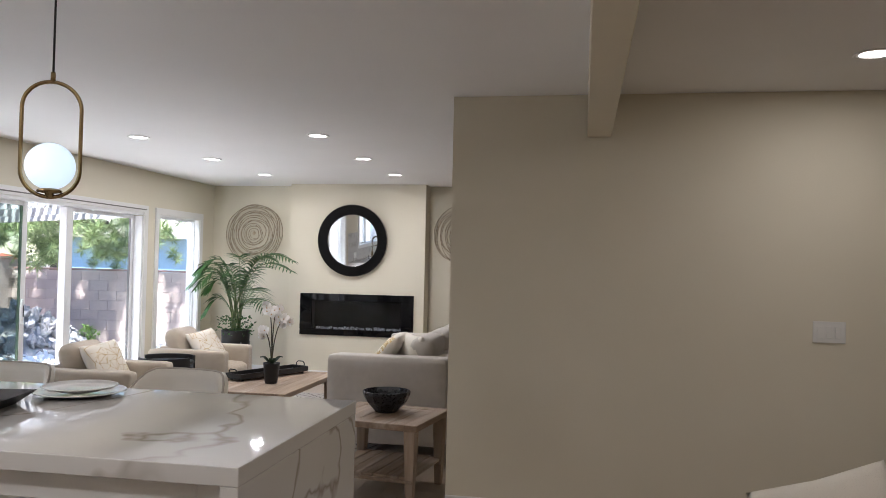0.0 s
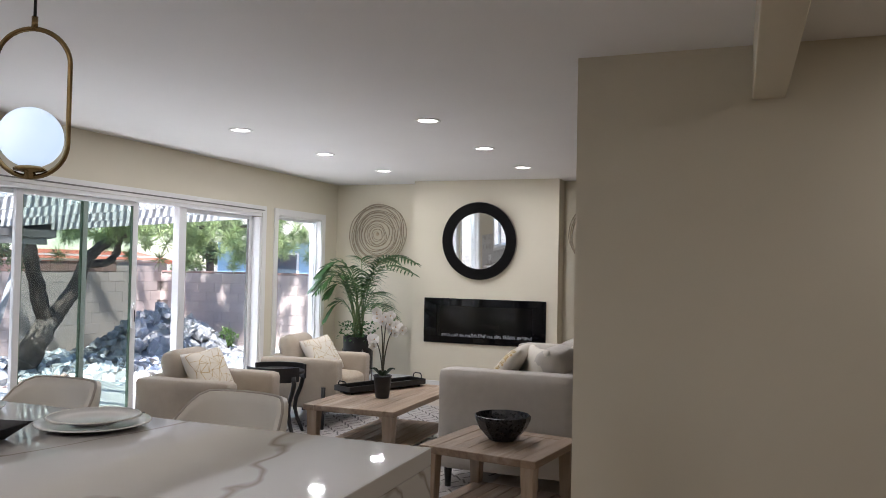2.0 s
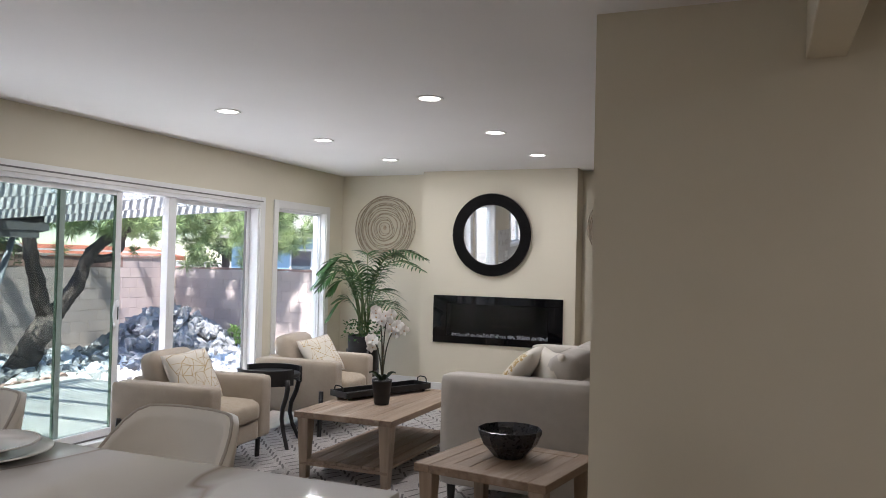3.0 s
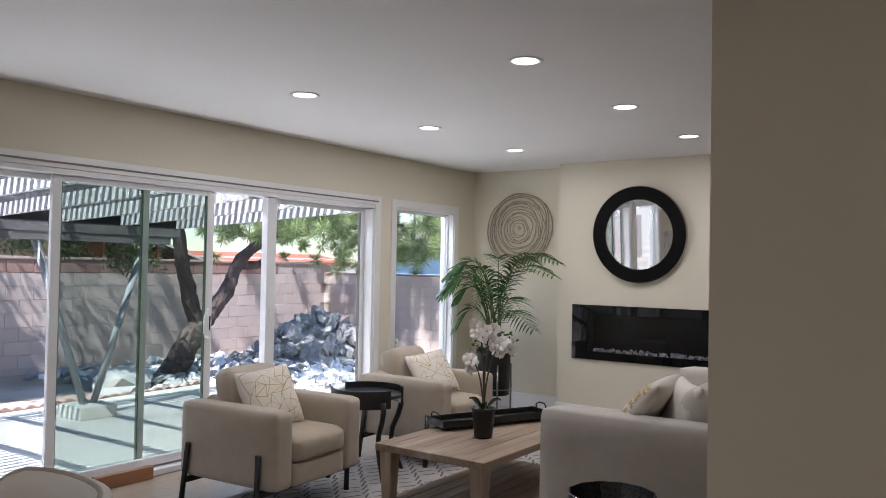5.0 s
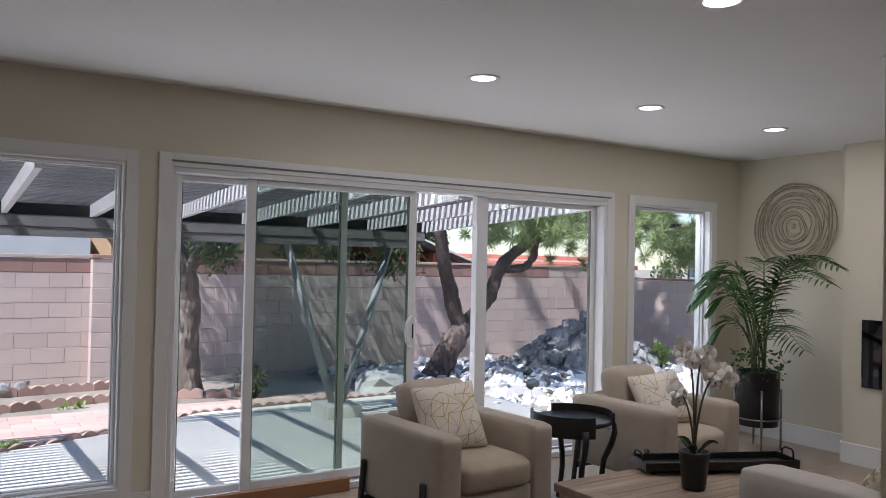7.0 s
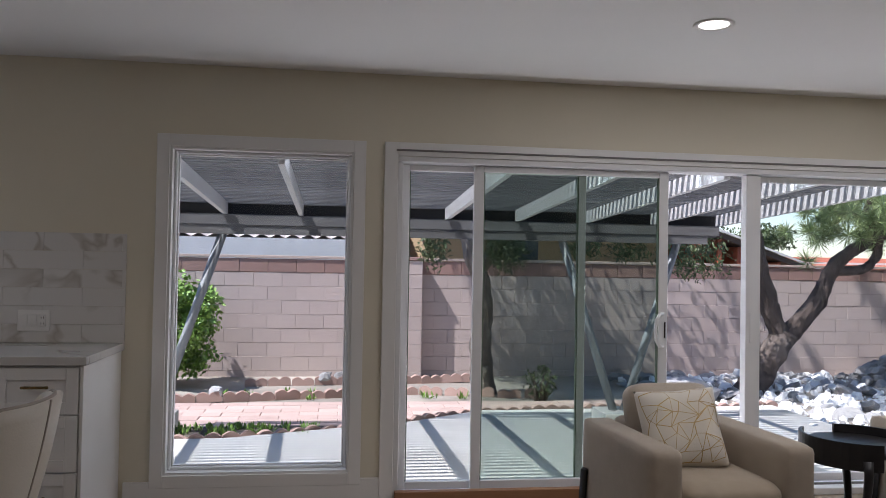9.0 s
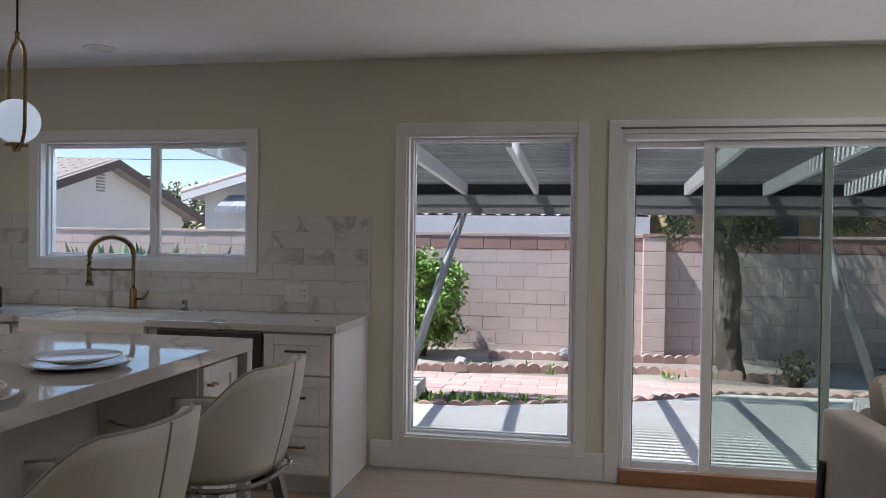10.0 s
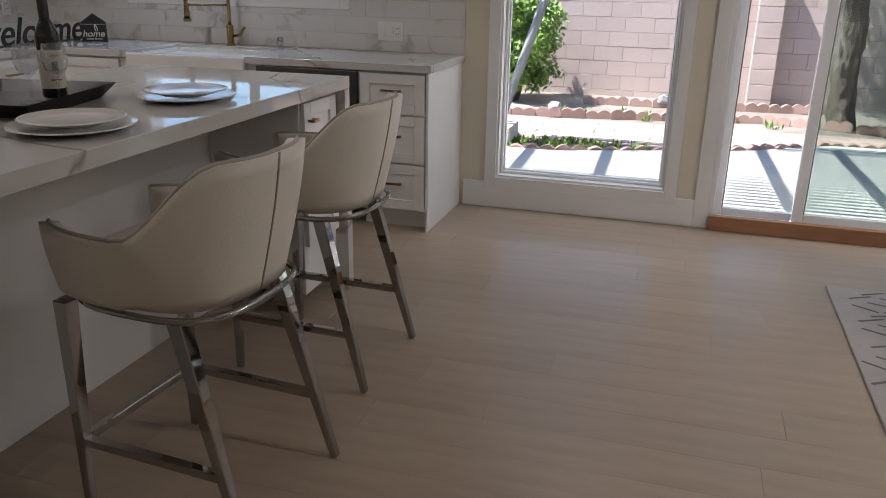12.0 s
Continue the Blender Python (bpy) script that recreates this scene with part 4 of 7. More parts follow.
def palm(x, y):
    p = thing("palm", x, y, 0, 0, "potted areca palm in a black planter on metal legs", "potted plant")
    b = bmesh.new()
    lathe(b, [(0, 0.2), (0.155, 0.2), (0.16, 0.205), (0.17, 0.63), (0.17, 0.64), (0.158, 0.64), (0.156, 0.6), (0, 0.598)], 32)
    part("planter", b, BLACKMET, p, "matte black cylindrical planter")
    for k in range(4):
        a = radians(45 + 90 * k)
        b = bmesh.new()
        tube(b, [(0.18 * math.cos(a), 0.18 * math.sin(a), 0.002), (0.18 * math.cos(a), 0.18 * math.sin(a), 0.5)], 0.009, 6)
        part("leg", b, STEEL, p)
    b = bmesh.new()
    tube(b, [(0.176 * math.cos(2 * math.pi * i / 24), 0.176 * math.sin(2 * math.pi * i / 24), 0.26) for i in range(24)], 0.007, 6, closed=True)
    part("support_hoop", b, STEEL, p)
    rnd = random.Random(21)
    # azimuth, reach, height of the crown of the arch, droop
    fronds = [(200, 0.58, 0.86, 0.22), (-25, 0.95, 0.92, 0.10), (-12, 0.8, 1.04, 0.10), (235, 0.55, 0.82, 0.20), (285, 0.60, 0.78, 0.2), (-40, 0.85, 0.62, 0.16), (110, 0.14, 0.98, 0.06), (225, 0.4, 0.72, 0.16), (270, 0.45, 0.9, 0.12), (340, 0.6, 0.98, 0.06), (-30, 0.75, 0.48, 0.14), (215, 0.5, 0.92, 0.14), (320, 0.5, 0.84, 0.2), (215, 0.4, 0.5, 0.2), (-60, 0.5, 0.7, 0.2), (195, 0.44, 0.98, 0.16)]
    for az, reach, top, droop in fronds:
        a = radians(az)
        c, s = math.cos(a), math.sin(a)
        pts = []
        ba = rnd.random() * 6.28
        bx0, by0 = 0.05 * math.cos(ba), 0.05 * math.sin(ba)
        for i in range(15):
            t = i / 14
            r = reach * t ** 1.7
            zz = 0.6 + top * math.sin(min(1.0, t * 1.15) * math.pi / 2) - droop * max(0, t - 0.6) ** 1.4 * 5
            pts.append(Vector((bx0 * (1 - t) + r * c, by0 * (1 - t) + r * s, zz * 1.0)))
        b = bmesh.new()
        tube(b, pts, lambda u: 0.0075 * (1 - u) + 0.0018, 5)
        fr = part("frond", b, STEMM, p)
        b = bmesh.new()
        for i in range(19):
            t = 0.36 + 0.63 * i / 18
            k = t * 14
            q0 = pts[int(k)].lerp(pts[min(14, int(k) + 1)], k - int(k))
            d = (pts[min(14, int(k) + 1)] - pts[max(0, int(k) - 1)]).normalized()
            side = d.cross(Vector((0, 0, 1))).normalized()
            for sd in (-1, 1):
                L = 0.25 * math.sin(math.pi * (0.2 + 0.7 * (i / 18))) * rnd.uniform(0.85, 1.1)
                out = (side * sd * 0.85 + d * 0.65 + Vector((0, 0, 0.10 + rnd.uniform(-0.1, 0.1)))).normalized()
                wv = out.cross(Vector((0, 0, 1)) + side * sd * 0.6).normalized()
                prev = None
                for j in range(5):
                    u = j / 4
                    cp = q0 + out * (L * u) - Vector((0, 0, 0.42 * L * u * u))
                    w = 0.0115 * math.sin(math.pi * (0.12 + 0.86 * u))
                    now = (b.verts.new(cp + wv * w), b.verts.new(cp - wv * w))
                    if prev:
                        b.faces.new((prev[0], prev[1], now[1], now[0]))
                    prev = now
        part("foliage", b, LEAFM, fr, kind="stuff")
    b = bmesh.new()
    for k in range(260):
        a, r, zz = rnd.random() * 6.28, rnd.uniform(0.02, 0.24), rnd.uniform(0.57, 0.8)
        cpt = Vector((r * math.cos(a), r * math.sin(a), zz + 0.1 * (0.24 - r)))
        q = rnd.uniform(0.014, 0.026)
        m = Euler((rnd.uniform(-1, 1), rnd.uniform(-1, 1), rnd.random() * 6)).to_matrix()
        b.faces.new([b.verts.new(cpt + m @ Vector(v)) for v in ((0, -q, 0), (q * 0.7, 0, 0.004), (0, q, 0), (-q * 0.7, 0, 0.004))])
    part("ivy", b, LEAFM, p, "small green ivy filling the planter", kind="stuff")
    return p


palm(-3.99, 9.27)

# ---- kitchen ----
IX0, IX1, IY0, IY1, IH = -3.05, -0.648, 2.10, 3.13, 0.955
isl = thing("kitchen_island", 0, 0, 0, 0, "white island with veined quartz waterfall top", "kitchen island")
part("worktop", bx(IX0, IX1, IY0, IY1, IH - 0.05, IH, bevel=0.003), SLAB, isl)
part("waterfall_end", bx(IX1 - 0.05, IX1, IY0 + 0.001, IY1 - 0.001, 0.001, IH - 0.0505, bevel=0.003), SLAB, isl)
part("waterfall_end", bx(IX0, IX0 + 0.05, IY0 + 0.001, IY1 - 0.001, 0.001, IH - 0.0505, bevel=0.003), SLAB, isl)
part("body", bx(IX0 + 0.051, IX1 - 0.051, IY0 + 0.06, 2.66, 0.001, IH - 0.0515), CAB, isl)
part("end_cabinet", bx(IX0 + 0.051, IX0 + 0.36, 2.661, IY1 - 0.06, 0.09, IH - 0.0515, bevel=0.002), CAB, isl)


def shaker(bm, a, b, z0, z1, flat, axis, out, rail=0.055):
    """A framed door or drawer front with a sunk panel. axis: the way it runs; flat: its back plane; out: +1 or -1, the way it faces."""
    def slab(u0, u1, w0, w1, t):
        p, q = sorted((flat, flat + out * t))
        if axis == "y":
            box(bm, p, q, u0, u1, w0, w1, 0.0015, 1)
        else:
            box(bm, u0, u1, p, q, w0, w1, 0.0015, 1)
    slab(a, a + rail, z0, z1, 0.02)
    slab(b - rail, b, z0, z1, 0.02)
    slab(a + rail, b - rail, z0, z0 + rail, 0.02)
    slab(a + rail, b - rail, z1 - rail, z1, 0.02)
    slab(a + rail, b - rail, z0 + rail, z1 - rail, 0.011)
    return bm


def pull(x, y, z, axis, out, L, parent):
    bm = bmesh.new()
    if axis == "y":
        box(bm, x + out * 0.022 - 0.006, x + out * 0.022 + 0.006, y - L / 2, y + L / 2, z - 0.006, z + 0.006, 0.002, 1)
        for s in (-1, 1):
            box(bm, min(x, x + out * 0.02), max(x, x + out * 0.02), y + s * L * 0.38 - 0.005, y + s * L * 0.38 + 0.005, z - 0.005, z + 0.005)
    else:
        box(bm, x - L / 2, x + L / 2, y + out * 0.022 - 0.006, y + out * 0.022 + 0.006, z - 0.006, z + 0.006, 0.002, 1)
        for s in (-1, 1):
            box(bm, x + s * L * 0.38 - 0.005, x + s * L * 0.38 + 0.005, min(y, y + out * 0.02), max(y, y + out * 0.02), z - 0.005, z + 0.005)
    return part("handle", bm, GOLD, parent, "brushed gold bar handle")


dr = part("door", shaker(bmesh.new(), IX0 + 0.06, IX0 + 0.35, 0.30, IH - 0.07, IY1 - 0.059, "x", 1), CAB, isl)
pull(IX0 + 0.30, IY1 - 0.039, IH - 0.14, "x", 1, 0.05, dr)
part("frame_panel", shaker(bmesh.new(), IX0 + 0.06, IX1 - 0.06, 0.1, IH - 0.06, IY0 + 0.059, "x", -1, rail=0.07), CAB, isl)
part("microwave_drawer", bx(-1.75, -0.98, IY0 + 0.026, IY0 + 0.047, 0.4, 0.80, bevel=0.006), BLACKGLASS, isl, "black built-in microwave drawer")

# the run under the window
FX = -3.935
def base_unit(name, label, ya, yb, category):
    u = thing(name, 0, 0, 0, 0, label, category, "white base units")
    part("carcass", bx(WX + 0.001, FX, ya + 0.0005, yb - 0.0005, 0.10, 0.873), CAB, u)
    part("plinth", bx(WX + 0.001, FX - 0.06, ya + 0.0005, yb - 0.0005, 0.001, 0.0995), CAB, u)
    return u


u = base_unit("drawer_unit", "white shaker base unit with three drawers", 2.80, 3.185, "cabinet")
for z0, z1 in ((0.12, 0.375), (0.383, 0.64), (0.648, 0.862)):
    f = part("drawer", shaker(bmesh.new(), 2.808, 3.178, z0, z1, FX + 0.001, "y", 1), CAB, u)
    pull(FX + 0.021, 2.993, (z0 + z1) / 2 + 0.02, "y", 1, 0.12, f)
part("end_panel", bx(WX + 0.001, FX + 0.021, 3.186, 3.20, 0.001, 0.873, bevel=0.001), CAB, u)
u = thing("dishwasher", 0, 0, 0, 0, "stainless steel dishwasher under the worktop", "dishwasher")
part("body", bx(WX + 0.001, FX, 2.182, 2.798, 0.10, 0.873), CAB, u)
part("door", bx(FX + 0.001, FX + 0.026, 2.186, 2.794, 0.11, 0.868, bevel=0.004), DARKSTEEL, u)
bm = bmesh.new()
tube(bm, [(FX + 0.06, 2.23, 0.80), (FX + 0.06, 2.75, 0.80)], 0.011, 8)
part("handle", bm, STEEL, u)
for yy in (2.25, 2.73):
    part("handle_post", bx(FX + 0.0265, FX + 0.055, yy - 0.008, yy + 0.008, 0.792, 0.808), STEEL, u)
u = base_unit("sink_unit", "white base unit under the farmhouse sink", 1.28, 2.18, "cabinet")
for a, b_ in ((1.29, 1.725), (1.735, 2.17)):
    f = part("door", shaker(bmesh.new(), a, b_, 0.12, 0.62, FX + 0.001, "y", 1), CAB, u)
    pull(FX + 0.021, b_ - 0.08 if a < 1.5 else a + 0.08, 0.57, "y", 1, 0.04, f)
s = thing("farmhouse_sink", 0, 0, 0, 0, "white fireclay apron-front farmhouse sink", "sink")
bm = bmesh.new()
box(bm, FX + 0.002, FX + 0.045, 1.34, 2.12, 0.65, 0.905, 0.012, 3)
part("apron", bm, PLATE, s)
bm = bmesh.new()
for f in ((-4.40, -4.37, 1.34, 2.12, 0.66, 0.90), (-4.37, FX, 1.34, 1.37, 0.66, 0.90), (-4.37, FX, 2.09, 2.12, 0.66, 0.90), (-4.37, FX, 1.37, 2.09, 0.874, 0.876)):
    box(bm, *f)
part("basin", bm, PLATE, s)
u = base_unit("corner_unit", "white corner base unit", 0.15, 1.28, "cabinet")
part("filler", shaker(bmesh.new(), 0.80, 1.27, 0.12, 0.862, FX + 0.001, "y", 1), CAB, u)
SYF = 0.765
for k in range(4):
    xa = FX + 0.03 + k * 0.6
    u = thing("base_cabinet", 0, 0, 0, 0, "white shaker base cabinet with gold pulls", "cabinet", "white base units")
    part("carcass", bx(xa, xa + 0.598, 0.15, SYF, 0.10, 0.873), CAB, u)
    part("plinth", bx(xa, xa + 0.598, 0.15, SYF - 0.06, 0.001, 0.0995), CAB, u)
    f = part("drawer", shaker(bmesh.new(), xa + 0.005, xa + 0.593, 0.70, 0.862, SYF + 0.001, "x", 1, 0.045), CAB, u)
    pull(xa + 0.3, SYF + 0.021, 0.78, "x", 1, 0.12, f)
    for q in (0, 1):
        f = part("door", shaker(bmesh.new(), xa + 0.005 + q * 0.295, xa + 0.298 + q * 0.295, 0.12, 0.69, SYF + 0.001, "x", 1), CAB, u)
        pull(xa + (0.25 if q == 0 else 0.35), SYF + 0.021, 0.64, "x", 1, 0.04, f)
wt = thing("worktop", 0, 0, 0, 0, "white quartz worktop with brown veins along two walls", "worktop")
part("slab", bx(WX + 0.001, FX + 0.035, 2.121, 3.215, 0.875, 0.915, bevel=0.003), SLAB, wt)
part("slab", bx(WX + 0.001, FX + 0.035, 0.15, 1.339, 0.875, 0.915, bevel=0.003), SLAB, wt)
part("slab", bx(WX + 0.001, -4.402, 1.3395, 2.1205, 0.875, 0.915, bevel=0.002), SLAB, wt)
part("slab", bx(FX + 0.036, -1.45, 0.15, SYF + 0.03, 0.875, 0.915, bevel=0.003), SLAB, wt)

for k in range(6):
    xb = WX + 0.003 + k * 0.525
    u = thing("wall_cabinet", 0, 0, 0, 0, "white shaker wall cabinet with square knob", "cabinet", "white wall cabinets")
    part("carcass", bx(xb, xb + 0.523, 0.15, 0.485, 1.495, 2.38), CAB, u)
    part("crown", bx(xb, xb + 0.524, 0.15, 0.515, 2.3805, CH - 0.002, bevel=0.004), CAB, u)
    f = part("door", shaker(bmesh.new(), xb + 0.004, xb + 0.519, 1.50, 2.375, 0.486, "x", 1, 0.06), CAB, u)
    kx = xb + (0.49 if k % 2 == 0 else 0.035)
    part("knob", bx(kx - 0.013, kx + 0.013, 0.507, 0.53, 1.54, 1.566, bevel=0.003), GOLD, f, "square gold knob")

fa = thing("kitchen_faucet", -4.46, 1.70, 0.915, 0, "brass spring-neck kitchen faucet with side lever", "faucet")
bm = bmesh.new()
lathe(bm, [(0, 0), (0.03, 0), (0.03, 0.008), (0.022, 0.012), (0.022, 0.12), (0.015, 0.13), (0.0, 0.13)], 20)
part("base", bm, GOLD, fa)
arch = [(0, 0, 0.12), (0, 0, 0.30)] + [(0.0 + 0.055 * (1 - math.cos(a)), -0.115 * (1 - math.cos(a)), 0.34 + 0.11 * math.sin(a)) for a in [math.pi * i / 16 for i in range(17)]] + [(0.11, -0.23, 0.27)]
bm = bmesh.new()
tube(bm, arch, 0.011, 10)
part("neck", bm, GOLD, fa)
bm = bmesh.new()
pts = []
P = [Vector(p) for p in arch[1:]]
n = 300
for i in range(n):
    t = i / (n - 1) * (len(P) - 1)
    q = P[int(t)].lerp(P[min(len(P) - 1, int(t) + 1)], t - int(t))
    d = (P[min(len(P) - 1, int(t) + 1)] - P[int(t)])
    d = d.normalized() if d.length > 0 else Vector((0, 0, -1))
    e1 = d.cross(Vector((0.9, 0.43, 0))).normalized()
    e2 = d.cross(e1)
    a = i * 0.95
    pts.append(q + e1 * (0.017 * math.cos(a)) + e2 * (0.017 * math.sin(a)))
tube(bm, pts, 0.003, 4)
part("spring", bm, GOLD, fa, "coiled brass spring")
bm = bmesh.new()
rod(bm, (0.11, -0.23, 0.28), (0.11, -0.23, 0.16), 0.014, 0.018, 14)
rod(bm, (0.11, -0.23, 0.165), (0.11, -0.23, 0.145), 0.024, 0.024, 14)
part("spray_head", bm, GOLD, fa)
bm = bmesh.new()
tube(bm, [(0, 0, 0.245), (0.11, -0.23, 0.245)], 0.007, 8)
part("holder_arm", bm, GOLD, fa)
bm = bmesh.new()
tube(bm, [(0, 0.02, 0.06), (0.0, 0.07, 0.065), (0.01, 0.11, 0.115)], 0.008, 8)
part("lever", bm, GOLD, fa)
sd = thing("soap_dispenser", -4.44, 2.06, 0.915, 0, "short chrome air-gap cap beside the sink", "dispenser")
bm = bmesh.new()
lathe(bm, [(0, 0), (0.018, 0), (0.018, 0.06), (0.014, 0.066), (0, 0.066)], 20)
part("cap", bm, CHROME, sd)


def letters(text, size, depth, name):
    """Text as a mesh, standing in the x-z plane, its foot at z = 0."""
    cu = bpy.data.curves.new(name, "FONT")
    cu.body, cu.size, cu.extrude, cu.bevel_depth, cu.resolution_u, cu.offset = text, size, depth, 0.0, 4, size * 0.006
    ob = bpy.data.objects.new(name, cu)
    me = bpy.data.meshes.new_from_object(ob)
    bpy.data.objects.remove(ob)
    me.transform(Matrix.Rotation(radians(90), 4, "X"))
    me.materials.clear()
    return me


def sheared(me, k):
    me.transform(Matrix(((1, 0, k, 0), (0, 1, 0, 0), (0, 0, 1, 0), (0, 0, 0, 1))))
    return me


INK = mat("black_cut_metal", (0.012, 0.012, 0.012), (0.02, 0.02, 0.02), 10, 0.5)
CHALK = mat("white_paint_line", (0.78, 0.78, 0.76), None, 10, 0.7)
ws = thing("welcome_sign", -3.56, 0.60, 0.915, 180, "black cut-out sign reading welcome on the worktop", "sign")
me = sheared(letters("welcome", 0.235, 0.004, "lettering"), 0.3)
me.materials.append(INK)
part("lettering", me, INK, ws)
part("foot_bar", bx(0.0, 0.80, -0.02, 0.02, 0.0, 0.006), INK, ws)
hs = thing("house_sign", -4.30, 0.80, 0.915, 118, "small black house-shaped sign reading home", "sign")
bm = bmesh.new()
prof = [(-0.075, 0), (0.075, 0), (0.075, 0.12), (0, 0.175), (-0.075, 0.12)]
fr_, bk = [bm.verts.new((x, -0.015, z)) for x, z in prof], [bm.verts.new((x, 0.015, z)) for x, z in prof]
bm.faces.new(fr_)
bm.faces.new(bk[::-1])
for k in range(5):
    bm.faces.new((fr_[k], bk[k], bk[(k + 1) % 5], fr_[(k + 1) % 5]))
part("board", bm, INK, hs)
me = sheared(letters("home", 0.058, 0.0006, "lettering"), 0.25)
me.transform(Matrix.Translation((-0.07, -0.0165, 0.032)))
me.materials.append(CHALK)
part("lettering", me, CHALK, hs)
me = letters("sweet home", 0.019, 0.0005, "lettering")
me.transform(Matrix.Translation((-0.047, -0.0165, 0.013)))
me.materials.append(CHALK)
part("lettering", me, CHALK, hs)
bm = bmesh.new()
box(bm, -0.072, 0.072, -0.0172, -0.0158, 0.108, 0.1105)
part("painted_lines", bm, CHALK, hs)
bm = bmesh.new()
tube(bm, [(0.012, -0.018, 0.11), (0.008, -0.018, 0.085), (0.016, -0.018, 0.065)], 0.003, 5)
tube(bm, [(0.012, -0.018, 0.11), (0.022, -0.018, 0.09), (0.026, -0.018, 0.07)], 0.003, 5)
part("tassel", bm, CHALK, hs)

# outlets and switches
def plate(name, x, y, z, rz, gangs, label, outlet=False):
    t = thing(name, x, y, z, rz, label, "switch")
    w = 0.046 * gangs + 0.026
    part("cover_plate", bx(-w / 2, w / 2, -0.008, -0.001, -0.057, 0.057, bevel=0.003), SWITCH, t)
    for k in range(gangs):
        cx = (k - (gangs - 1) / 2) * 0.046
        if outlet and k == gangs - 1:
            part("socket", bx(cx - 0.017, cx + 0.017, -0.0105, -0.0082, -0.033, 0.033, bevel=0.004), SWITCH, t)
            for zz in (-0.016, 0.016):
                part("slot", bx(cx - 0.008, cx - 0.005, -0.0112, -0.0102, zz - 0.005, zz + 0.005), INK, t)
                part("slot", bx(cx + 0.004, cx + 0.007, -0.0112, -0.0102, zz - 0.005, zz + 0.005), INK, t)
        else:
            part("rocker", bx(cx - 0.016, cx + 0.016, -0.0115, -0.0082, -0.032, 0.032, bevel=0.002), SWITCH, t)
    return t


plate("light_switch", 1.485, 4.72, 1.168, 0, 3, "white three-gang rocker switch on the cream wall")
plate("switch_and_outlet", WX + 0.012, 2.75, 1.035, 90, 3, "white two-switch and outlet plate on marble tile", outlet=True)
plate("wall_outlet", -4.25, 0.162, 1.12, 180, 1, "white outlet plate on marble tile", outlet=True)


def bar_between(b, p0, p1, h0, h1):
    """A square bar from p0 to p1, half as thick as h0 at one end and h1 at the other."""
    d = (p1 - p0).normalized()
    u = d.cross(Vector((0, 1, 0)) if abs(d.y) < 0.8 else Vector((1, 0, 0))).normalized()
    w = d.cross(u).normalized()
    q = [[b.verts.new(p + u * h * i + w * h * j) for i, j in ((-1, -1), (1, -1), (1, 1), (-1, 1))] for p, h in ((p0, h0), (p1, h1))]
    b.faces.new(q[0])
    b.faces.new(q[1][::-1])
    for k in range(4):
        b.faces.new((q[0][k], q[0][(k + 1) % 4], q[1][(k + 1) % 4], q[1][k]))
    bmesh.ops.bevel(b, geom=b.edges[:], offset=0.0025, segments=1, affect="EDGES")
    return b


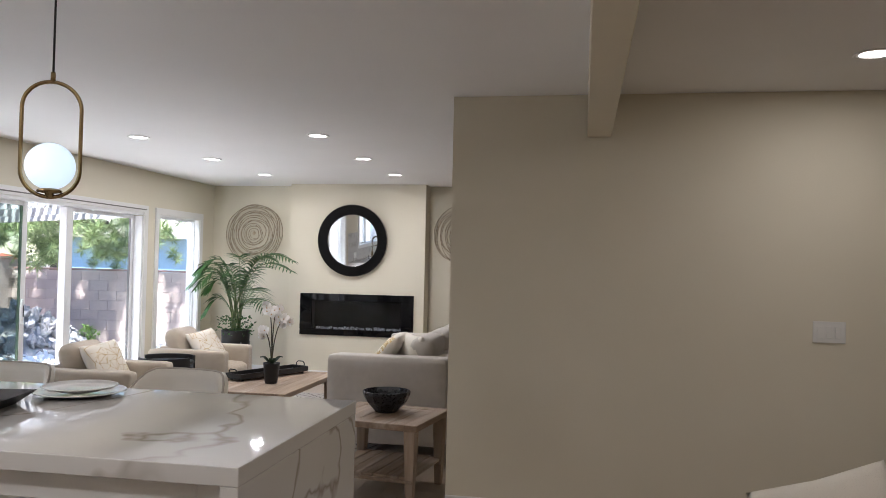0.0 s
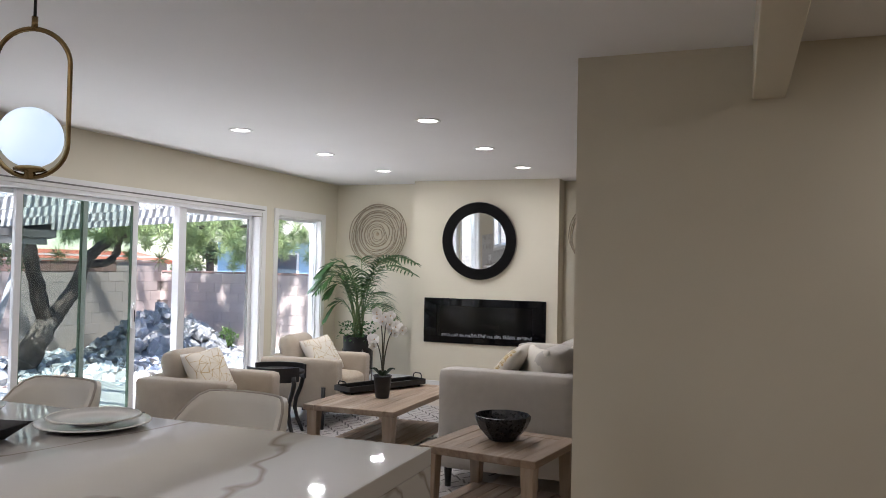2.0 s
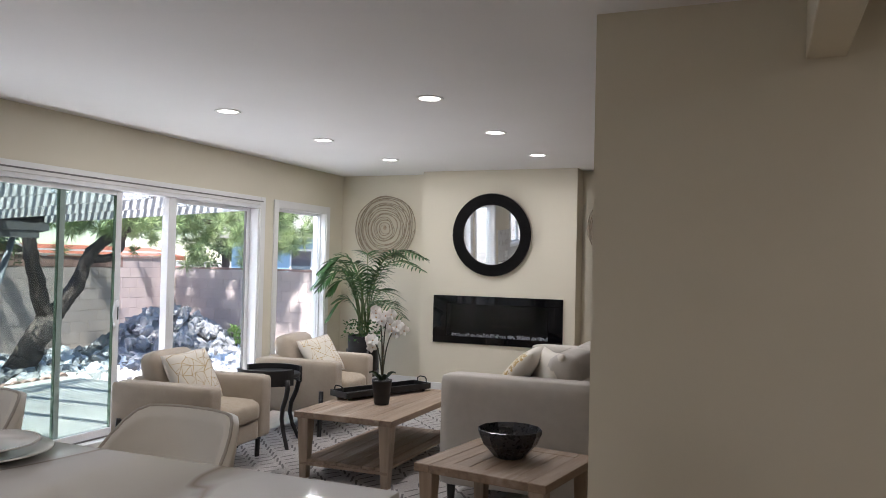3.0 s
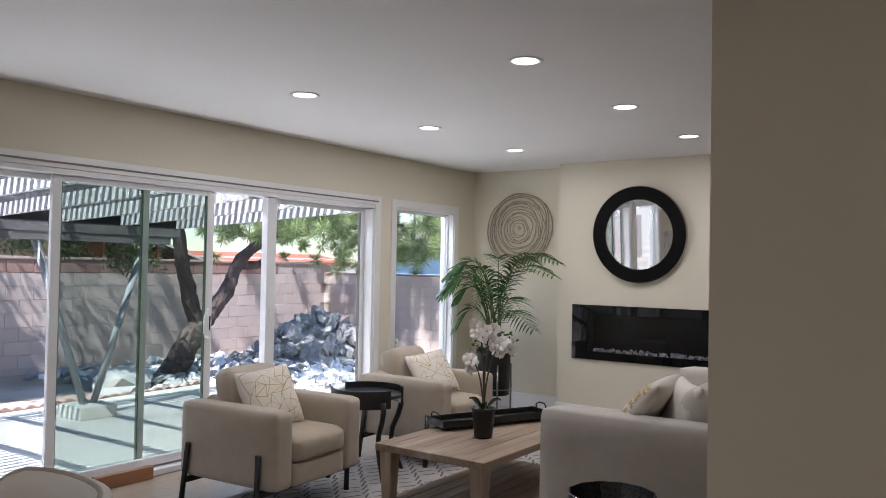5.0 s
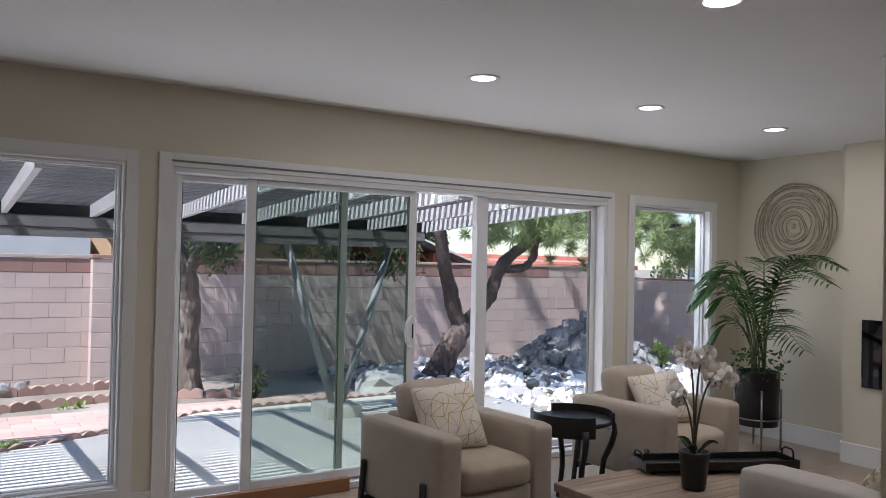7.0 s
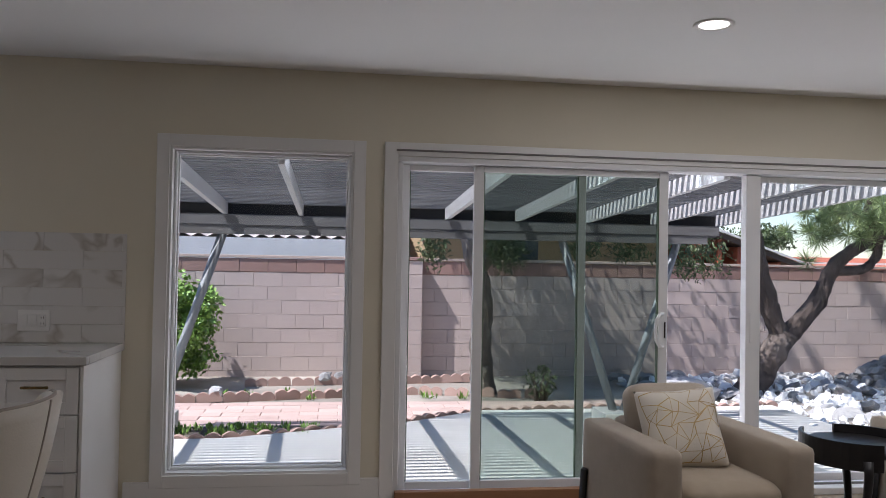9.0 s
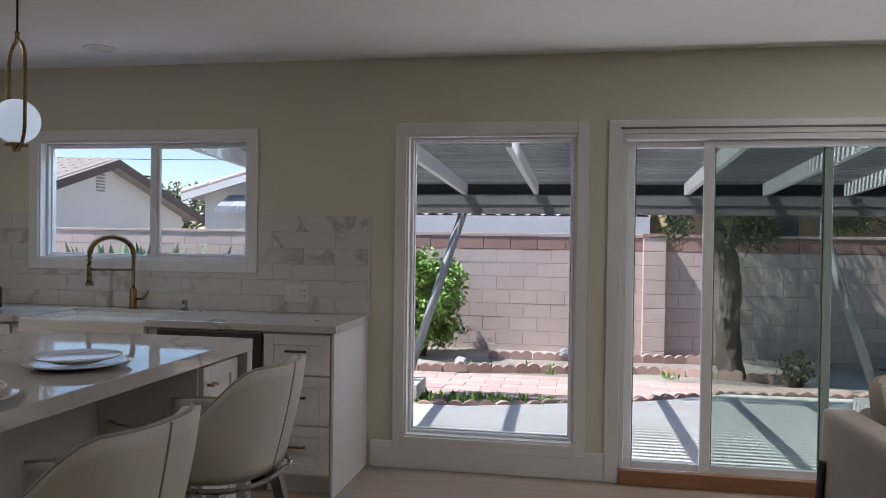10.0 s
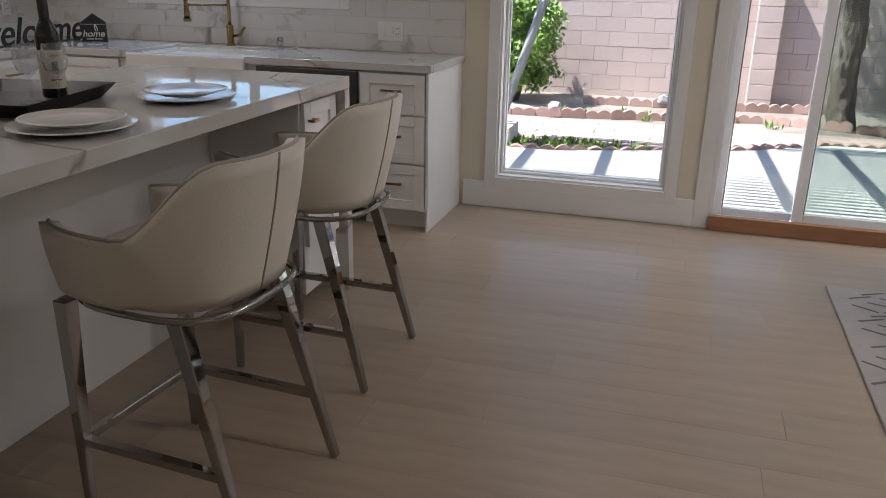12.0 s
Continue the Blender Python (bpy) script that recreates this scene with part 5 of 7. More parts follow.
def bar_stool(x, y, rz):
    """A counter stool with a wrap-round shell; its back is towards +y."""
    s = thing("bar_stool", x, y, 0, rz, "cream leather bar stool with chrome legs at the island", "bar stool", "bar stools")
    # shell: a curved wall whose top dips at the arms, bowed out at the back
    b = bmesh.new()
    n, mrows = 36, 10
    def shell(u, v, inner):
        a = radians(-138 + 276 * u) + math.pi / 2
        c, sn = math.cos(a), math.sin(a)
        e = abs(2 * u - 1)
        hb = 0.352 if e < 0.26 else (0.352 - (0.352 - 0.165) * (0.5 - 0.5 * math.cos(math.pi * min(1, (e - 0.26) / 0.40))))
        z = 0.62 + v * hb
        ex = 2.7
        r = (abs(c) ** ex + abs(sn) ** ex) ** (-1 / ex)
        flare = (0.87 if sn > 0 else 0.94) + (0.13 if sn > 0 else 0.06) * math.sin(v * math.pi / 2)
        X, Y = 0.262 * r * c * flare, (0.25 if sn > 0 else 0.35) * r * sn * flare + (0.045 * v * max(0, sn) if sn > 0 else 0)
        k = 0.86 if inner else 1.0
        return Vector((X * k, Y * k, z if not inner else max(z, 0.64) - 0.004 * 0))
    grids = []
    for inner in (0, 1):
        grids.append([[b.verts.new(shell(i / n, j / mrows, inner)) for j in range(mrows + 1)] for i in range(n + 1)])
    for g in grids:
        for i in range(n):
            for j in range(mrows):
                b.faces.new((g[i][j], g[i + 1][j], g[i + 1][j + 1], g[i][j + 1])).smooth = True
    o, q = grids
    for i in range(n):
        b.faces.new((o[i][mrows], o[i + 1][mrows], q[i + 1][mrows], q[i][mrows])).smooth = True
        b.faces.new((o[i][0], o[i + 1][0], q[i + 1][0], q[i][0]))
    for i in (0, n):
        for j in range(mrows):
            b.faces.new((o[i][j], o[i][j + 1], q[i][j + 1], q[i][j]))
    part("shell", b, LEATHER, s)
    b = bmesh.new()
    tube(b, [(shell(i / n, 1, 0) * 0.5 + shell(i / n, 1, 1) * 0.5) + Vector((0, 0, 0.002)) for i in range(n + 1)], 0.0055, 6)
    part("piping", b, PIPING, s, "grey piped top edge")
    for sg in (0.488,):
        b = bmesh.new()
        tube(b, [shell(sg, j / mrows, 0) * 1.004 for j in range(mrows + 1)], 0.0035, 5)
        part("seam", b, PIPING, s)
    part("seat_pad", soft(bmesh.new(), 0, -0.035, 0.675, 0.37, 0.36, 0.10, 0.045, (0, 0, 0.012)), LEATHER, s)
    b = bmesh.new()
    hoop = []
    for i in range(48):
        a = 2 * math.pi * i / 48
        c, sn = math.cos(a), math.sin(a)
        r = (abs(c) ** 3.2 + abs(sn) ** 3.2) ** (-1 / 3.2)
        hoop.append((0.235 * r * c, 0.23 * r * sn, 0.606))
    tube(b, hoop, 0.009, 6, closed=True)
    part("seat_ring", b, CHROME, s, "chrome ring under the seat")
    rail = {}
    for sx in (-1, 1):
        for sy in (-1, 1):
            top, bot = (Vector((sx * 0.2, 0.115, 0.602)), Vector((sx * 0.228, 0.276, 0.002))) if sy > 0 else (Vector((sx * 0.212, -0.212, 0.602)), Vector((sx * 0.22, -0.222, 0.002)))
            part("leg", bar_between(bmesh.new(), top, bot, 0.021, 0.0115), CHROME, s, "tapered flat-sided chrome leg")
            rail[sx, sy] = top.lerp(bot, 0.66)
    for a, c in (((-1, -1), (1, -1)), ((1, -1), (1, 1)), ((-1, -1), (-1, 1))):
        part("footrest_bar", bar_between(bmesh.new(), rail[a], rail[c], 0.0125, 0.0125), CHROME, s)
    return s


st = bar_stool(-1.58, 3.32, -4)
copy_thing(st, pose(-2.405, 3.28, 0, 0, 0, -2))


def place_setting(x, y):
    p = thing("charger_plate", x, y, IH, 0, "white porcelain charger plate with beaded rim", "plate", "place settings")
    b = bmesh.new()
    lathe(b, [(0, 0.004), (0.09, 0.0), (0.10, 0.002), (0.15, 0.014), (0.165, 0.018), (0.163, 0.021), (0.12, 0.011), (0.1, 0.007), (0, 0.007)], 56)
    part("plate_body", b, PLATE, p)
    q = thing("dinner_plate", x, y, IH + 0.02, 0, "white dinner plate stacked on the charger", "plate", "place settings")
    b = bmesh.new()
    lathe(b, [(0, 0.006), (0.075, -0.003), (0.08, 0.0), (0.125, 0.012), (0.137, 0.016), (0.135, 0.0185), (0.1, 0.008), (0.085, 0.005), (0, 0.0065)], 56)
    part("plate_body", b, PLATE, q)
    b = bmesh.new()
    for k in range(96):
        a = 2 * math.pi * k / 96
        g = bmesh.ops.create_icosphere(b, subdivisions=1, radius=0.0022)["verts"]
        for v in g:
            v.co += Vector((0.131 * math.cos(a), 0.131 * math.sin(a), 0.0175))
    part("beaded_rim", b, PLATE, q, kind="stuff")


place_setting(-1.67, 2.93)
place_setting(-2.24, 2.89)

ty = thing("serving_tray", -1.92, 2.49, IH, 12, "black wooden serving tray with sloping sides on the island", "tray")
TW, TD = 0.20, 0.175
bm = bmesh.new()
box(bm, -TW, TW, -TD, TD, 0.001, 0.012)
part("tray_base", bm, BLACKWOOD, ty)
for sx, sy in ((1, 0), (-1, 0), (0, 1), (0, -1)):
    bm = bmesh.new()
    if sx:
        vs = [(sx * TW, -TD, 0.002), (sx * TW, TD, 0.002), (sx * (TW + 0.06), TD + 0.03, 0.047), (sx * (TW + 0.06), -TD - 0.03, 0.047)]
    else:
        vs = [(-TW, sy * TD, 0.002), (TW, sy * TD, 0.002), (TW + 0.06, sy * (TD + 0.03), 0.047), (-TW - 0.06, sy * (TD + 0.03), 0.047)]
    bm.faces.new([bm.verts.new(v) for v in vs])
    bmesh.ops.solidify(bm, geom=bm.faces[:], thickness=0.01)
    part("tray_side", bm, BLACKWOOD, ty)
wb = thing("wine_bottle", -2.06, 2.52, IH + 0.0125, 60, "dark red wine bottle with a cream label", "bottle")
bm = bmesh.new()
lathe(bm, [(0, 0), (0.034, 0), (0.0375, 0.006), (0.0375, 0.185), (0.034, 0.205), (0.02, 0.235), (0.0145, 0.25), (0.0145, 0.252), (0, 0.252)], 28)
part("bottle_body", bm, mat("dark_bottle_glass", (0.006, 0.008, 0.006), None, 5, 0.06, coat=0.4), wb)
bm = bmesh.new()
lathe(bm, [(0.0155, 0.245), (0.0155, 0.315), (0.0145, 0.318), (0, 0.318)], 20)
part("capsule", bm, INK, wb)
bm = bmesh.new()
R = 0.0381
rows = [[bm.verts.new((R * math.cos(a), R * math.sin(a), z)) for z in (0.03, 0.15)] for a in [radians(-100 + 200 * i / 16) for i in range(17)]]
for p0, p1 in zip(rows, rows[1:]):
    bm.faces.new((p0[0], p1[0], p1[1], p0[1])).smooth = True
part("label", bm, mat("cream_paper", (0.66, 0.62, 0.52), None, 20, 0.8), wb)
for z0, z1, w in ((0.085, 0.115, 14), (0.055, 0.06, 26), (0.13, 0.136, 20)):
    bm = bmesh.new()
    rows = [[bm.verts.new((0.0386 * math.cos(a), 0.0386 * math.sin(a), z)) for z in (z0, z1)] for a in [radians(-w + 2 * w * i / 4) for i in range(5)]]
    for p0, p1 in zip(rows, rows[1:]):
        bm.faces.new((p0[0], p1[0], p1[1], p0[1]))
    part("print_bar", bm, mat("grey_print", (0.2, 0.19, 0.17)), wb)


def wine_glass(x, y):
    g = thing("wine_glass", x, y, IH + 0.0125, 0, "clear stemmed wine glass on the tray", "wine glass", "wine glasses")
    b = bmesh.new()
    lathe(b, [(0, 0.003), (0.034, 0.002), (0.035, 0.0), (0.03, 0.004), (0.006, 0.01), (0.0045, 0.02), (0.0045, 0.075), (0.01, 0.082), (0.03, 0.1), (0.038, 0.125), (0.037, 0.155), (0.031, 0.18), (0.0302, 0.18), (0.036, 0.155), (0.037, 0.125), (0.029, 0.102), (0, 0.085)], 28)
    o = part("glass_body", b, WINEGLASS, g)
    return g


wine_glass(-1.93, 2.55)
wine_glass(-1.97, 2.62)
jar = thing("jar", -1.83, 2.43, IH + 0.0125, 75, "white ceramic jug with a wreath and letter D", "jug")
bm = bmesh.new()
lathe(bm, [(0, 0), (0.055, 0), (0.06, 0.005), (0.062, 0.1), (0.06, 0.15), (0.066, 0.175), (0.063, 0.178), (0.056, 0.15), (0.056, 0.01), (0, 0.008)], 32)
part("jar_body", bm, PLATE, jar)
me = letters("D", 0.05, 0.0008, "lettering")
me.transform(pose(0.0635, -0.018, 0.055, 0, 0, 90))
me.materials.append(INK)
part("lettering", me, INK, jar)
for k in range(14):
    a = radians(200 + 280 * k / 13 + 20)
    bm = bmesh.new()
    g = bmesh.ops.create_icosphere(bm, subdivisions=1, radius=0.006)["verts"]
    yy, zz = 0.036 * math.cos(a + math.pi / 2 - 3.14), 0.072 + 0.036 * math.sin(a + math.pi / 2)
    for v in g:
        v.co = Vector((0.0622 * math.cos(yy / 0.062) + v.co.x * 0.2, 0.0622 * math.sin(yy / 0.062) + v.co.y * 0.6, zz + v.co.z))
    part("wreath_leaf", bm, INK, jar)


def pendant(x, y, rz):
    p = thing("pendant_light", x, y, 0, rz, "brass oval pendant with a lit opal globe", "pendant light", "island pendants")
    b = bmesh.new()
    lathe(b, [(0, CH - 0.025), (0.05, CH - 0.025), (0.055, CH - 0.02), (0.055, CH - 0.001), (0, CH - 0.001)], 24)
    part("ceiling_rose", b, GOLD, p)
    b = bmesh.new()
    tube(b, [(0, 0, CH - 0.025), (0, 0, 2.085)], 0.004, 6)
    part("cord", b, BLACKMET, p)
    b = bmesh.new()
    rod(b, (0, 0, 2.055), (0, 0, 2.09), 0.008, 0.008, 10)
    part("ferrule", b, GOLD, p)
    b = bmesh.new()
    W, z0, z1 = 0.09, 1.672, 2.058
    loop = [(W * math.cos(a), 0, z1 - W + W * math.sin(a)) for a in [math.pi * i / 20 for i in range(21)]] + [(W * math.cos(a), 0, z0 + W + W * math.sin(a)) for a in [math.pi + math.pi * i / 20 for i in range(21)]]
    tube(b, loop, 0.0065, 8, closed=True)
    part("oval_frame", b, GOLD, p)
    b = bmesh.new()
    bmesh.ops.create_uvsphere(b, u_segments=32, v_segments=20, radius=0.078)
    for v in b.verts:
        v.co.z += 1.775
    for f in b.faces:
        f.smooth = True
    part("globe", b, OPAL, p, "glowing white opal globe")
    b = bmesh.new()
    lathe(b, [(0.0, 1.67), (0.014, 1.67), (0.014, 1.684), (0.038, 1.688), (0.04, 1.694), (0.03, 1.70), (0, 1.70)], 20)
    part("globe_cup", b, GOLD, p)
    return p


pen = pendant(-1.565, 2.58, 30)
copy_thing(pen, pose(-2.43, 2.51, 0, 0, 0, 55))

for k, (lx, ly) in enumerate(DOWNLIGHTS):
    t = thing("recessed_light", lx, ly, CH, 0, "white recessed ceiling downlight, switched on" if k != 8 else "white recessed ceiling downlight, switched off", "ceiling light", "recessed lights")
    b = bmesh.new()
    lathe(b, [(0.088, -0.0005), (0.09, -0.004), (0.082, -0.007), (0.066, -0.005), (0.066, -0.0005)], 36)
    part("trim_ring", b, TRIM, t)
    b = bmesh.new()
    lathe(b, [(0, -0.003), (0.066, -0.003)], 36)
    part("lens", b, LENS if k != 8 else UNLIT, t)

# a white slip-covered chair by the dining side
dc = thing("slipper_chair", 1.22, 3.05, 0, 180, "white upholstered low chair with dark legs", "chair")
part("seat", soft(bmesh.new(), 0, 0.05, 0.285, 0.74, 0.72, 0.22, 0.05, (0, 0, 0.01)), LINENW, dc)
part("back", soft(bmesh.new(), 0, -0.30, 0.44, 0.74, 0.14, 0.4, 0.06, (0, 0.01, 0.01)), LINENW, dc)
for sx in (-1, 1):
    for sy in (-1, 1):
        b = bmesh.new()
        rod(b, (sx * 0.29, sy * 0.29, 0.002), (sx * 0.28, sy * 0.28, 0.185), 0.016, 0.024)
        part("leg", b, BLACKWOOD, dc)
cushion("cushion", 1.035, 2.80, 0.45, 0.42, -8, -18, 0, "plain white cushion propped on the white chair")

# ---- outside ----
GZ, PZ = -0.25, -0.15
setting("ground", bx(-400, 400, -400, 400, -0.8, GZ), SOIL, "dry pale garden soil with leaf litter", "ground")
FXW, FNY, FT, FTN = -11.5, 14.7, 1.44, 1.235
wall_garden = setting("wall_garden", bx(FXW - 0.19, FXW - 0.012, -14, FNY + 0.2, GZ - 0.1, FT - 0.01), MORTAR, "pinkish concrete block garden wall with cap course", "garden wall")
wall_garden_n = setting("wall_garden_north", bx(FXW, 3, FNY + 0.012, FNY + 0.19, GZ - 0.1, FTN - 0.01), MORTAR, "pinkish concrete block garden wall in leaf shade", "garden wall")
def prism(pts, z0, z1):
    """An upright prism over a plan outline."""
    b = bmesh.new()
    lo, hi = [b.verts.new((x, y, z0)) for x, y in pts], [b.verts.new((x, y, z1)) for x, y in pts]
    b.faces.new(hi)
    b.faces.new(lo[::-1])
    for k in range(len(pts)):
        q = (k + 1) % len(pts)
        b.faces.new((lo[k], lo[q], hi[q], hi[k]))
    bmesh.ops.recalc_face_normals(b, faces=b.faces[:])
    return b


XE = WX - TH - 0.001
setting("pavement", prism([(XE, -3), (XE, 9.3), (-8.42, 9.3), (-8.35, 8.2), (-8.25, 5.9), (-7.7, 5.1), (-7.05, 3.4), (-7.0, -3)], GZ - 0.1, PZ), CONCRETE, "pale concrete patio slab", "patio")

# pergola
def raf_z(x):
    """Height of the underside of the rafters."""
    return 1.812 + 0.047 * (x + 7.46)


pg = thing("pergola", 0, 0, 0, 0, "weathered grey timber lattice patio cover on braced posts", "pergola")
RAF = [3.33 + 0.69 * k for k in range(-2, 8)]
for yy in RAF:
    b = bmesh.new()
    box(b, -7.53, WX - TH - 0.004, yy - 0.02, yy + 0.02, 0, 0.112)
    for v in b.verts:
        v.co.z += raf_z(v.co.x)
    part("rafter", b, PERG, pg)
slat = bx(-0.019, 0.019, RAF[0] - 0.04, RAF[-1] + 0.05, 0, 0.032)
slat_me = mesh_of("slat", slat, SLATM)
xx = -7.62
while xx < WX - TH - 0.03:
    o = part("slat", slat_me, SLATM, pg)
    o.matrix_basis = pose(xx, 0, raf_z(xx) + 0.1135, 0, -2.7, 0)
    xx += 0.093
BE = RAF[-1] - 0.02
part("beam", bx(-7.485, -7.445, RAF[0] - 0.06, BE, 1.712, 1.811, bevel=0.003, seg=1), BEAMG, pg, "grey upper beam board")
b = bx(-7.50, -7.452, RAF[0] - 0.06, BE - 0.12, 1.628, 1.711, bevel=0.003, seg=1)
part("beam", b, BEAMG, pg, "grey lower beam board")
part("beam", bx(-7.585, -7.54, RAF[0] - 0.06, BE + 0.02, 1.70, 1.915, bevel=0.003, seg=1), PERGDK, pg, "rear beam, its shade put into a near-black colour")
for fy in (7.13, 2.72):
    part("footing", bx(-7.72, -7.30, fy - 0.2, fy + 0.2, PZ - 0.02, PZ + 0.13, bevel=0.01), CONCRETE, pg, "concrete block footing")
    for s in (-1, 1):
        b = bmesh.new()
        tube(b, [(-7.5, fy + s * 0.05, PZ + 0.12), (-7.5, fy + s * 0.6, 1.66)], 0.042, 4)
        part("brace", b, STRUT, pg, "grey painted angled post")

# edging, path and beds
def scallop_row(name, pts, label):
    """Clay edging bricks with a rounded top, set end to end along a line."""
    t = thing(name, 0, 0, 0, 0, label, "garden edging")
    b = bmesh.new()
    n = 7
    prof = [(-0.145, 0)] + [(-0.145 + 0.29 * i / (2 * n), 0.085 + 0.035 * abs(math.sin(math.pi * i / n))) for i in range(2 * n + 1)] + [(0.145, 0)]
    f0, f1 = [b.verts.new((x, -0.03, z)) for x, z in prof], [b.verts.new((x, 0.03, z)) for x, z in prof]
    b.faces.new(f0)
    b.faces.new(f1[::-1])
    for k in range(len(prof)):
        q = (k + 1) % len(prof)
        b.faces.new((f0[k], f1[k], f1[q], f0[q]))
    me = mesh_of("edging_brick", b, EDGING)
    rnd = random.Random(len(pts))
    P = [Vector(p) for p in pts]
    for p0, p1 in zip(P, P[1:]):
        d = p1 - p0
        n_ = max(1, round(d.length / 0.3))
        for k in range(n_):
            c = p0.lerp(p1, (k + 0.5) / n_)
            o = part("edging_brick", me, EDGING, t)
            o.matrix_basis = pose(c.x, c.y, c.z + rnd.uniform(-0.02, 0.01), rnd.uniform(-6, 6), rnd.uniform(-3, 3), math.degrees(math.atan2(d.y, d.x)) + rnd.uniform(-4, 4))
    return t


scallop_row("patio_edging", [(-7.05, -1.0, GZ + 0.02), (-7.1, 3.4, GZ + 0.02), (-7.75, 5.1, GZ + 0.02), (-8.3, 5.9, GZ + 0.02), (-8.4, 8.2, GZ + 0.02), (-8.5, 9.4, GZ + 0.02)], "row of scalloped clay edging bricks along the patio")
scallop_row("bed_edging", [(-9.3, -2.0, GZ), (-9.35, 2.8, GZ), (-9.9, 5.4, GZ), (-9.5, 7.0, GZ)], "row of scalloped clay edging bricks by the planting bed")
scallop_row("bed_edging", [(-10.6, 3.2, GZ), (-10.7, 4.4, GZ), (-10.9, 6.4, GZ)], "short row of scalloped edging bricks at the wall")
setting("planting_strip", prism([(-7.1, -3), (-7.15, 3.4), (-7.77, 5.0), (-7.79, 5.0), (-7.79, -3)], GZ - 0.05, GZ + 0.05), mat("dark_mulch", (0.09, 0.07, 0.055), (0.045, 0.035, 0.03), 9, 0.95, bump=0.8, bscale=30, wear=(0.2, 0.17, 0.13)), "narrow planting strip beside the patio", "garden bed")

def tufts(name, label, region, count, size, material, seed):
    rnd = random.Random(seed)
    b = bmesh.new()
    for _ in range(count):
        cx, cy = rnd.uniform(*region[0]), rnd.uniform(*region[1])
        for k in range(rnd.randint(8, 16)):
            a, l, h = rnd.random() * 6.28, rnd.uniform(0.3, 1) * size, rnd.uniform(0.2, 1) * size
            base = Vector((cx + rnd.uniform(-1, 1) * size * 0.4, cy + rnd.uniform(-1, 1) * size * 0.4, region[2]))
            tip = base + Vector((l * math.cos(a) * 0.5, l * math.sin(a) * 0.5, h))
            w = Vector((-math.sin(a), math.cos(a), 0)) * size * 0.11
            mid = base.lerp(tip, 0.6)
            b.faces.new([b.verts.new(v) for v in (base, mid + w, tip, mid - w)])
    return tagged(part(name, b, material), label, "plant", kind="stuff")


tufts("ground_cover", "low green weeds in the planting strip", ((-7.75, -7.2), (1.0, 4.2), GZ + 0.05), 170, 0.075, SHRUB, 5)
tufts("ground_cover", "sparse weeds along the bed edge", ((-9.9, -9.5), (3.0, 6.0), GZ), 14, 0.12, SHRUB, 6)
tufts("ground_cover", "broad pale agave leaves by the wall", ((-10.8, -10.0), (-2.40, -1.51), GZ), 14, 1.55, mat("agave_leaf", (0.22, 0.33, 0.17), (0.14, 0.24, 0.10), 4, 0.5, island=0.25), 8)


def leaf_mass(b, centre, radii, count, size, rnd, shell=0.55, flat=0.5):
    """Many small leaves about a centre, more of them near the skin, the outline broken by noise."""
    for _ in range(count):
        d = Vector((rnd.gauss(0, 1), rnd.gauss(0, 1), rnd.gauss(0, 1))).normalized()
        k = shell + (1 - shell) * rnd.random() ** 0.6
        k *= 0.82 + 0.5 * noise.noise(d * 2.2 + Vector(centre))
        p = Vector(centre) + Vector((d.x * radii[0], d.y * radii[1], d.z * radii[2])) * k
        m = Euler((rnd.uniform(-1.2, 1.2), rnd.uniform(-1.2, 1.2), rnd.random() * 6.28)).to_matrix()
        s = size * rnd.uniform(0.6, 1.2)
        b.faces.new([b.verts.new(p + m @ Vector(v)) for v in ((-s, 0, 0), (0, -s * flat, 0.1 * s), (s, 0, 0), (0, s * flat, 0.1 * s))])


def shrub(x, y, r, h, seed, label, material=SHRUB, count=3800, size=0.045):
    t = thing("shrub", x, y, GZ, 0, label, "shrub")
    rnd = random.Random(seed)
    for k in range(5):
        b = bmesh.new()
        a = 2 * math.pi * k / 5
        tube(b, [(0.05 * math.cos(a), 0.05 * math.sin(a), 0), (r * 0.3 * math.cos(a), r * 0.3 * math.sin(a), h * 0.4), (r * 0.6 * math.cos(a), r * 0.6 * math.sin(a), h * 0.7)], lambda u: 0.03 - 0.02 * u, 6)
        part("branch", b, BARK, t)
    b = bmesh.new()
    leaf_mass(b, (0, 0, h * 0.56), (r, r, h * 0.5), count, size, rnd)
    for k in range(16):
        d = Vector((rnd.gauss(0, 1), rnd.gauss(0, 1), rnd.gauss(0, 1))).normalized()
        leaf_mass(b, (d.x * r * 0.8, d.y * r * 0.8, h * 0.56 + d.z * h * 0.4), (r * 0.3, r * 0.3, h * 0.18), count // 20, size, rnd, shell=0.2)
    part("crown", b, material, t, kind="stuff")
    return t


shrub(-10.6, 2.25, 0.70, 1.42, 3, "bright green rounded shrub against the block wall", count=5200)
shrub(-9.4, 6.85, 0.22, 0.42, 4, "small grey-green shrub in the bed", OLIVE, 160, 0.03)
shrub(-9.2, 13.9, 0.24, 0.42, 6, "low green shrub among the rocks", SHRUB, 320, 0.03)


